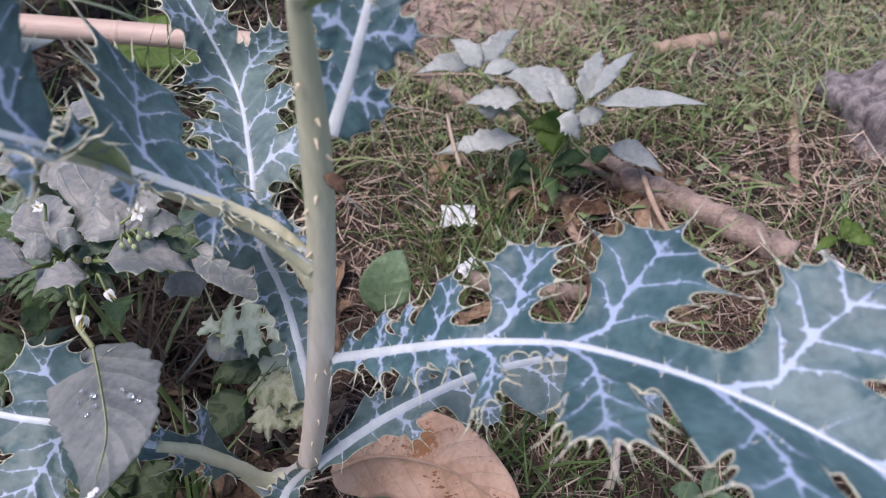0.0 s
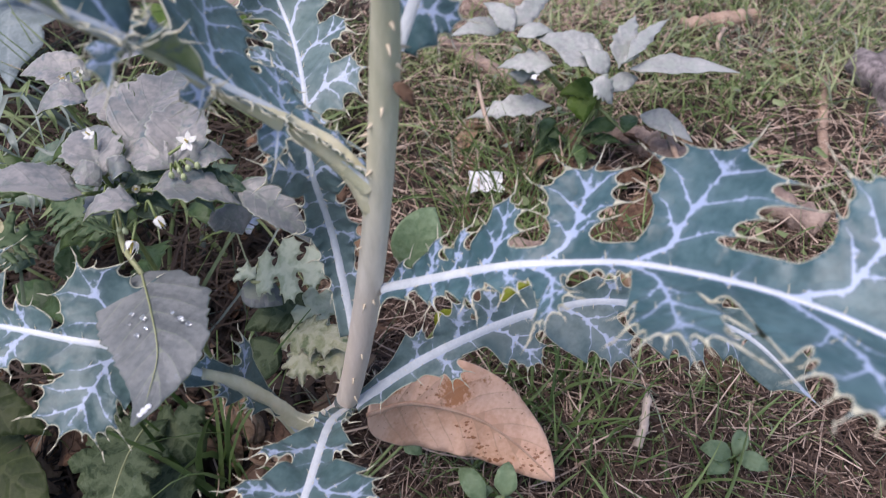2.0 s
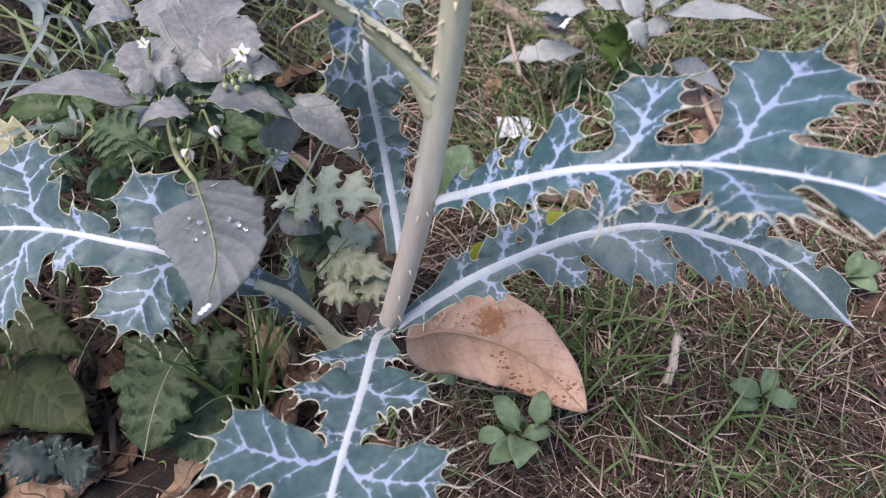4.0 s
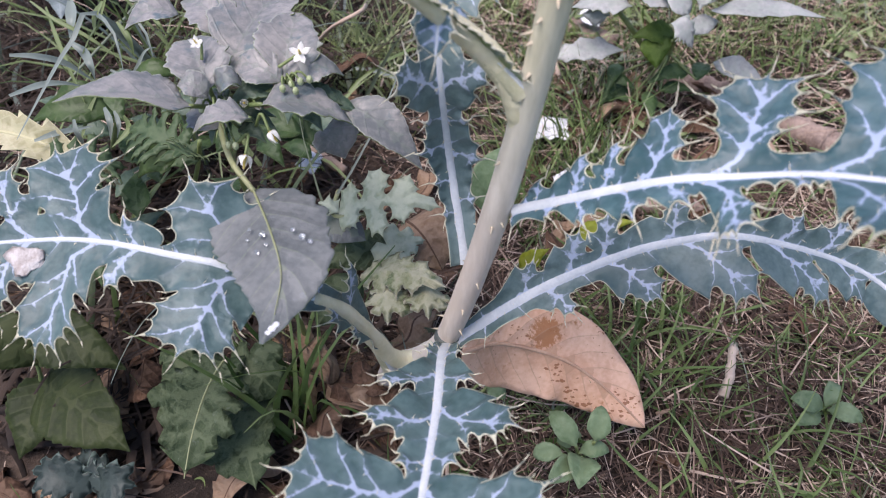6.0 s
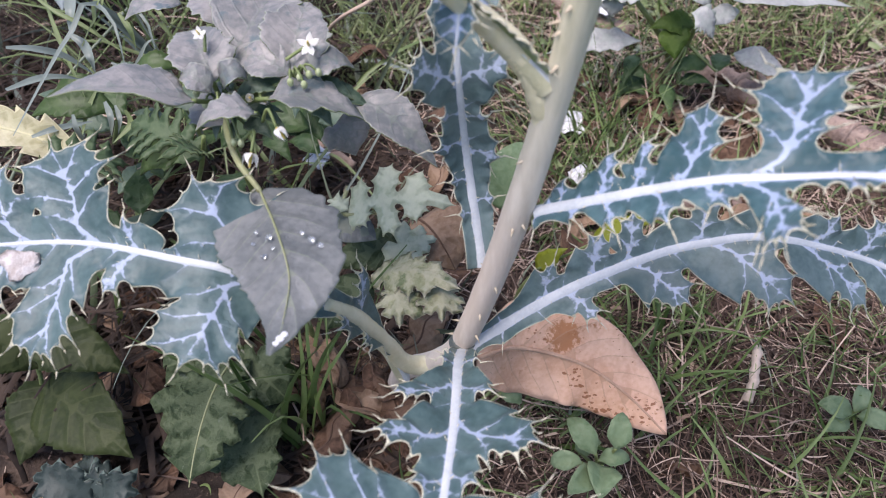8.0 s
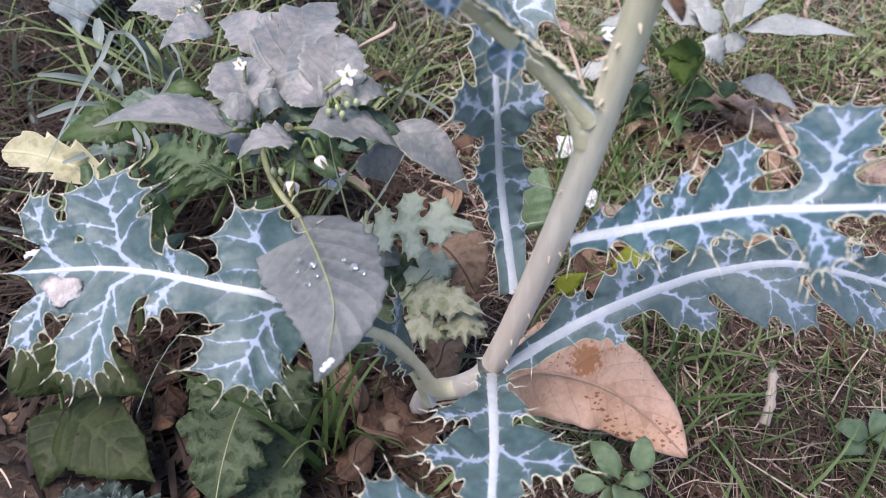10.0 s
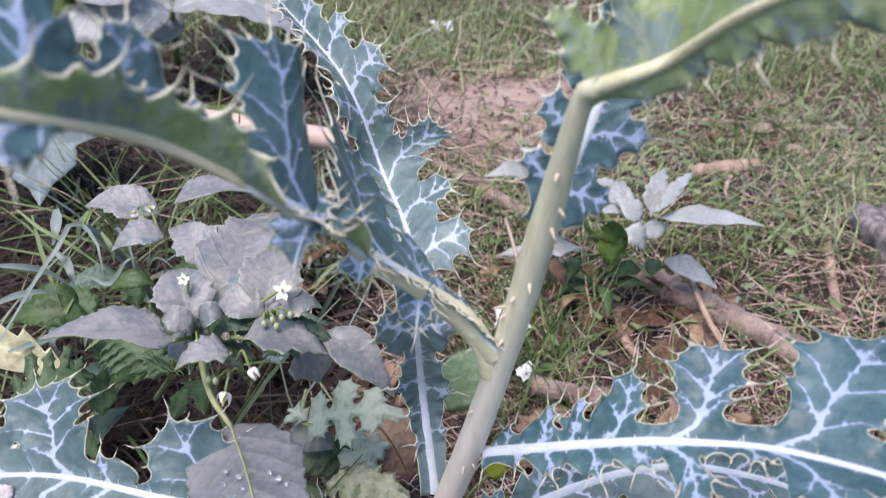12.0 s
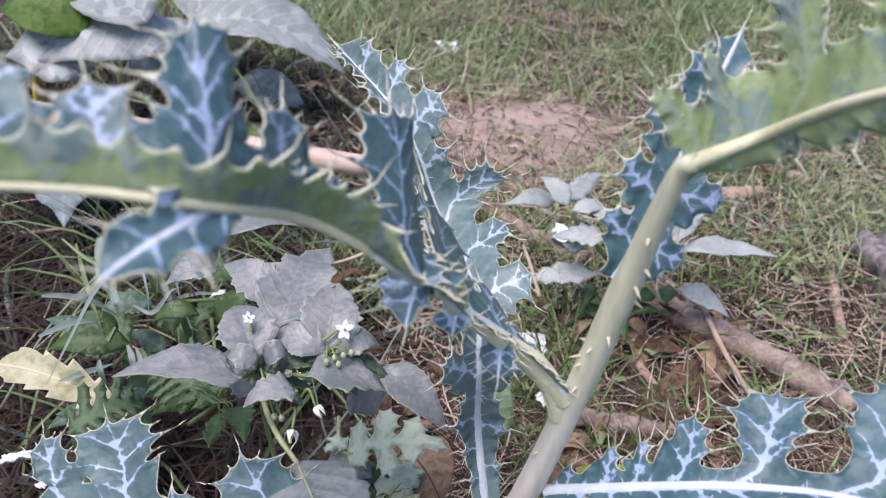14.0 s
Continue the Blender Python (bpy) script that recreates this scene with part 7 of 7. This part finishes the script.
meadow("grass", "bright green turf far behind the plants", 38000, 341, (-0.6, 1.3, 0.86, 2.0), lambda x, y: np.clip((y - 0.84) * 5, 0, 1) * np.clip(0.7 + patchy(x, y, 4, 31), 0.25, 1), 0.02, 0.06, 0.0016, 0.004, GRASS_LIGHT)
meadow("grass", "dark green grass blades among the straw", 1100, 391, (0.05, 0.45, 0.1, 0.5), lambda x, y: np.clip(0.35 + patchy(x, y, 12, 51) * 1.6, 0.03, 1), 0.025, 0.065, 0.0012, 0.0026, GRASS, (0.4, 2.0), (0.3, 1.6))
meadow("grass", "light green grass sparse on bare soil", 13000, 401, (-0.35, 0.8, 0.55, 1.05), lambda x, y: (1 - 0.9 * left_side(x, y)) * np.clip(0.35 + patchy(x, y, 6, 61) * 1.6, 0.02, 1) * clear(x, y), 0.015, 0.05, 0.0012, 0.003, GRASS_LIGHT, (0.3, 1.6), (0.3, 1.4))
meadow("grass", "long arching fresh green blades among the weeds", 90, 441, (-0.42, -0.10, 0.30, 0.62), lambda x, y: x * 0 + 0.75, 0.09, 0.2, 0.0022, 0.0042, GRASS_MID, (0.3, 1.2), (0.8, 2.2), segs=8)
meadow("grass", "long arching grey blades among the weeds", 60, 445, (-0.42, -0.10, 0.30, 0.62), lambda x, y: x * 0 + 0.75, 0.09, 0.2, 0.0026, 0.005, GRASS_GREY, (0.3, 1.2), (0.8, 2.2), segs=8)
meadow("grass", "bright green grass tuft behind the weed", 110, 411, (-0.142, -0.072, 0.487, 0.557), lambda x, y: x * 0 + 1, 0.05, 0.12, 0.0014, 0.003, GRASS_LIGHT)
meadow("grass", "arching clump of fresh green grass beside the weed", 70, 421, (-0.275, -0.195, 0.425, 0.49), lambda x, y: x * 0 + 1, 0.08, 0.17, 0.0018, 0.0034, GRASS_MID, (0.2, 0.8), (0.8, 2.2))
meadow("grass", "loose clump of grey-green grass behind the weed", 36, 431, (-0.31, -0.16, 0.49, 0.56), lambda x, y: x * 0 + 1, 0.08, 0.18, 0.0016, 0.003, GRASS_MID, (0.2, 0.9), (0.8, 2.2))
meadow("grass", "tuft of thin green grass blades", 260, 351, (0.0, 0.07, 0.36, 0.47), lambda x, y: x * 0 + 0.35, 0.05, 0.12, 0.001, 0.0022, GRASS)
meadow("grass", "green grass tuft beside the dry leaf", 260, 361, (0.02, 0.11, 0.215, 0.31), lambda x, y: x * 0 + 0.5, 0.025, 0.06, 0.0018, 0.003, GRASS)
meadow("grass", "thick green grass blades in front of the litter", 40, 371, (-0.115, -0.085, 0.21, 0.25), lambda x, y: x * 0 + 0.5, 0.08, 0.13, 0.003, 0.0046, GRASS, (0.1, 0.5), (0.2, 0.9))


def litter(name, label, n, seed, area, keep, lo, hi, wlo, whi, mat, lift):
    base = scatter(n, seed, *area, keep)
    rng_ = np.random.default_rng(seed + 1)
    k = len(base)
    base[:, 2] += rng_.uniform(0.0005, lift, k)
    a = rng_.uniform(0, 2 * math.pi, k)
    way = np.stack([np.cos(a), np.sin(a), rng_.normal(0.06, 0.16, k)], 1)
    me = ribbons(name, base, way, rng_.uniform(lo, hi, k), rng_.uniform(wlo, whi, k), rng_.uniform(-0.1, 0.25, k), mat, seed + 2, 4, 0.35, True)
    tagged(new(name, me), label, "straw" if name == "straw" else "weed", kind="stuff")


litter("straw", "dry beige straw and grass stems strewn on soil", 26000, 401, (-0.35, 0.9, 0.08, 1.25), lambda x, y: (1 - 0.93 * left_side(x, y)) * np.clip(0.35 + (y - 0.25) * 3.0, 0.3, 1) * (0.25 + 0.75 * clear(x, y)) * (1 - 0.65 * np.exp(-((x - 0.1) / 0.1) ** 2 - ((y - 0.42) / 0.09) ** 2)), 0.010, 0.045, 0.0005, 0.0013, STRAW, 0.010)
litter("straw", "fine dark litter under the leaves", 16000, 451, (-0.1, 0.42, 0.08, 0.42), lambda x, y: x * 0 + 0.9, 0.008, 0.03, 0.0003, 0.0009, STRAW_DARK, 0.010)
litter("straw", "fine pale litter on the soil", 5000, 461, (-0.04, 0.42, 0.08, 0.42), lambda x, y: x * 0 + 0.7, 0.008, 0.03, 0.0003, 0.0009, STRAW, 0.011)
litter("straw", "long pale straws lying over the grass", 520, 411, (-0.25, 0.9, 0.2, 1.2), lambda x, y: 1 - 0.75 * left_side(x, y), 0.035, 0.1, 0.0008, 0.0018, STRAW, 0.022)
litter("straw", "dark rotten straw on the soil", 27000, 421, (-0.5, 0.75, 0.05, 1.15), lambda x, y: 0.9 * clear(x, y) * (1 - 0.7 * left_side(x, y)), 0.008, 0.036, 0.0005, 0.0015, STRAW_DARK, 0.009)
litter("straw", "brown leaf fragments on the soil", 7000, 431, (-0.5, 0.8, 0.05, 1.2), lambda x, y: 0.8 * (1 - 0.7 * left_side(x, y)), 0.004, 0.014, 0.0018, 0.0042, STRAW_DARK, 0.006)
litter("straw", "pale tan leaf fragments among the straw", 2600, 441, (-0.4, 0.9, 0.1, 1.2), lambda x, y: 0.8 * (1 - 0.85 * left_side(x, y)), 0.004, 0.012, 0.0012, 0.0026, STRAW, 0.008)
litter("straw", "thin brown dead stems tangled under the weeds", 190, 471, (-0.42, -0.12, 0.27, 0.62), lambda x, y: 1.1 - brown(x, y), 0.03, 0.11, 0.0006, 0.0013, STRAW, 0.07)
# these stems and scraps carry the gaps' shade in their colour
litter("straw", "dead stems tangled under the weeds, coloured as dark as their shade", 3600, 481, (-0.42, -0.12, 0.27, 0.62), lambda x, y: x * 0 + 0.7, 0.03, 0.10, 0.0008, 0.0022, GAP_SHADE, 0.04)
litter("straw", "near-black leaf scraps standing in for the shade under the weeds", 9000, 485, (-0.6, 0.0, 0.2, 0.95), left_side, 0.008, 0.03, 0.002, 0.006, GAP_SHADE, 0.012)
litter("creeping_weed", "low creeping weed with tiny rounded leaves", 3200, 491, (0.02, 0.85, 0.36, 1.25), lambda x, y: np.clip(0.1 + patchy(x, y, 7, 81) * 1.9, 0, 1) * clear(x, y), 0.006, 0.012, 0.0035, 0.007, GRASS_MID, 0.022)
litter("creeping_weed", "low creeping weed with tiny grey leaves", 1800, 495, (0.02, 0.85, 0.36, 1.25), lambda x, y: np.clip(0.1 + patchy(x, y, 8, 91) * 1.9, 0, 1) * clear(x, y), 0.005, 0.011, 0.003, 0.006, GRASS_PALE, 0.02)
away = lambda x, y: np.clip((np.hypot(x - 0.15, y - 0.6) - 0.75) * 2.0, 0, 1)
meadow("grass", "sparse turf of the ground around the plants", 45000, 501, (-3.5, 3.8, -3.0, 4.4), lambda x, y: away(x, y) * np.clip(0.55 + patchy(x, y, 2, 71), 0.1, 1) * np.clip(1.4 - np.hypot(x - 0.15, y - 0.6) / 3.6, 0, 1), 0.03, 0.10, 0.003, 0.007, GRASS, segs=2)
litter("straw", "dry straw on the ground around the plants", 24000, 511, (-2.2, 2.5, -1.8, 3.0), lambda x, y: away(x, y) * np.clip(1.5 - np.hypot(x - 0.15, y - 0.6) / 2.0, 0, 1), 0.03, 0.09, 0.0016, 0.0035, STRAW, 0.012)
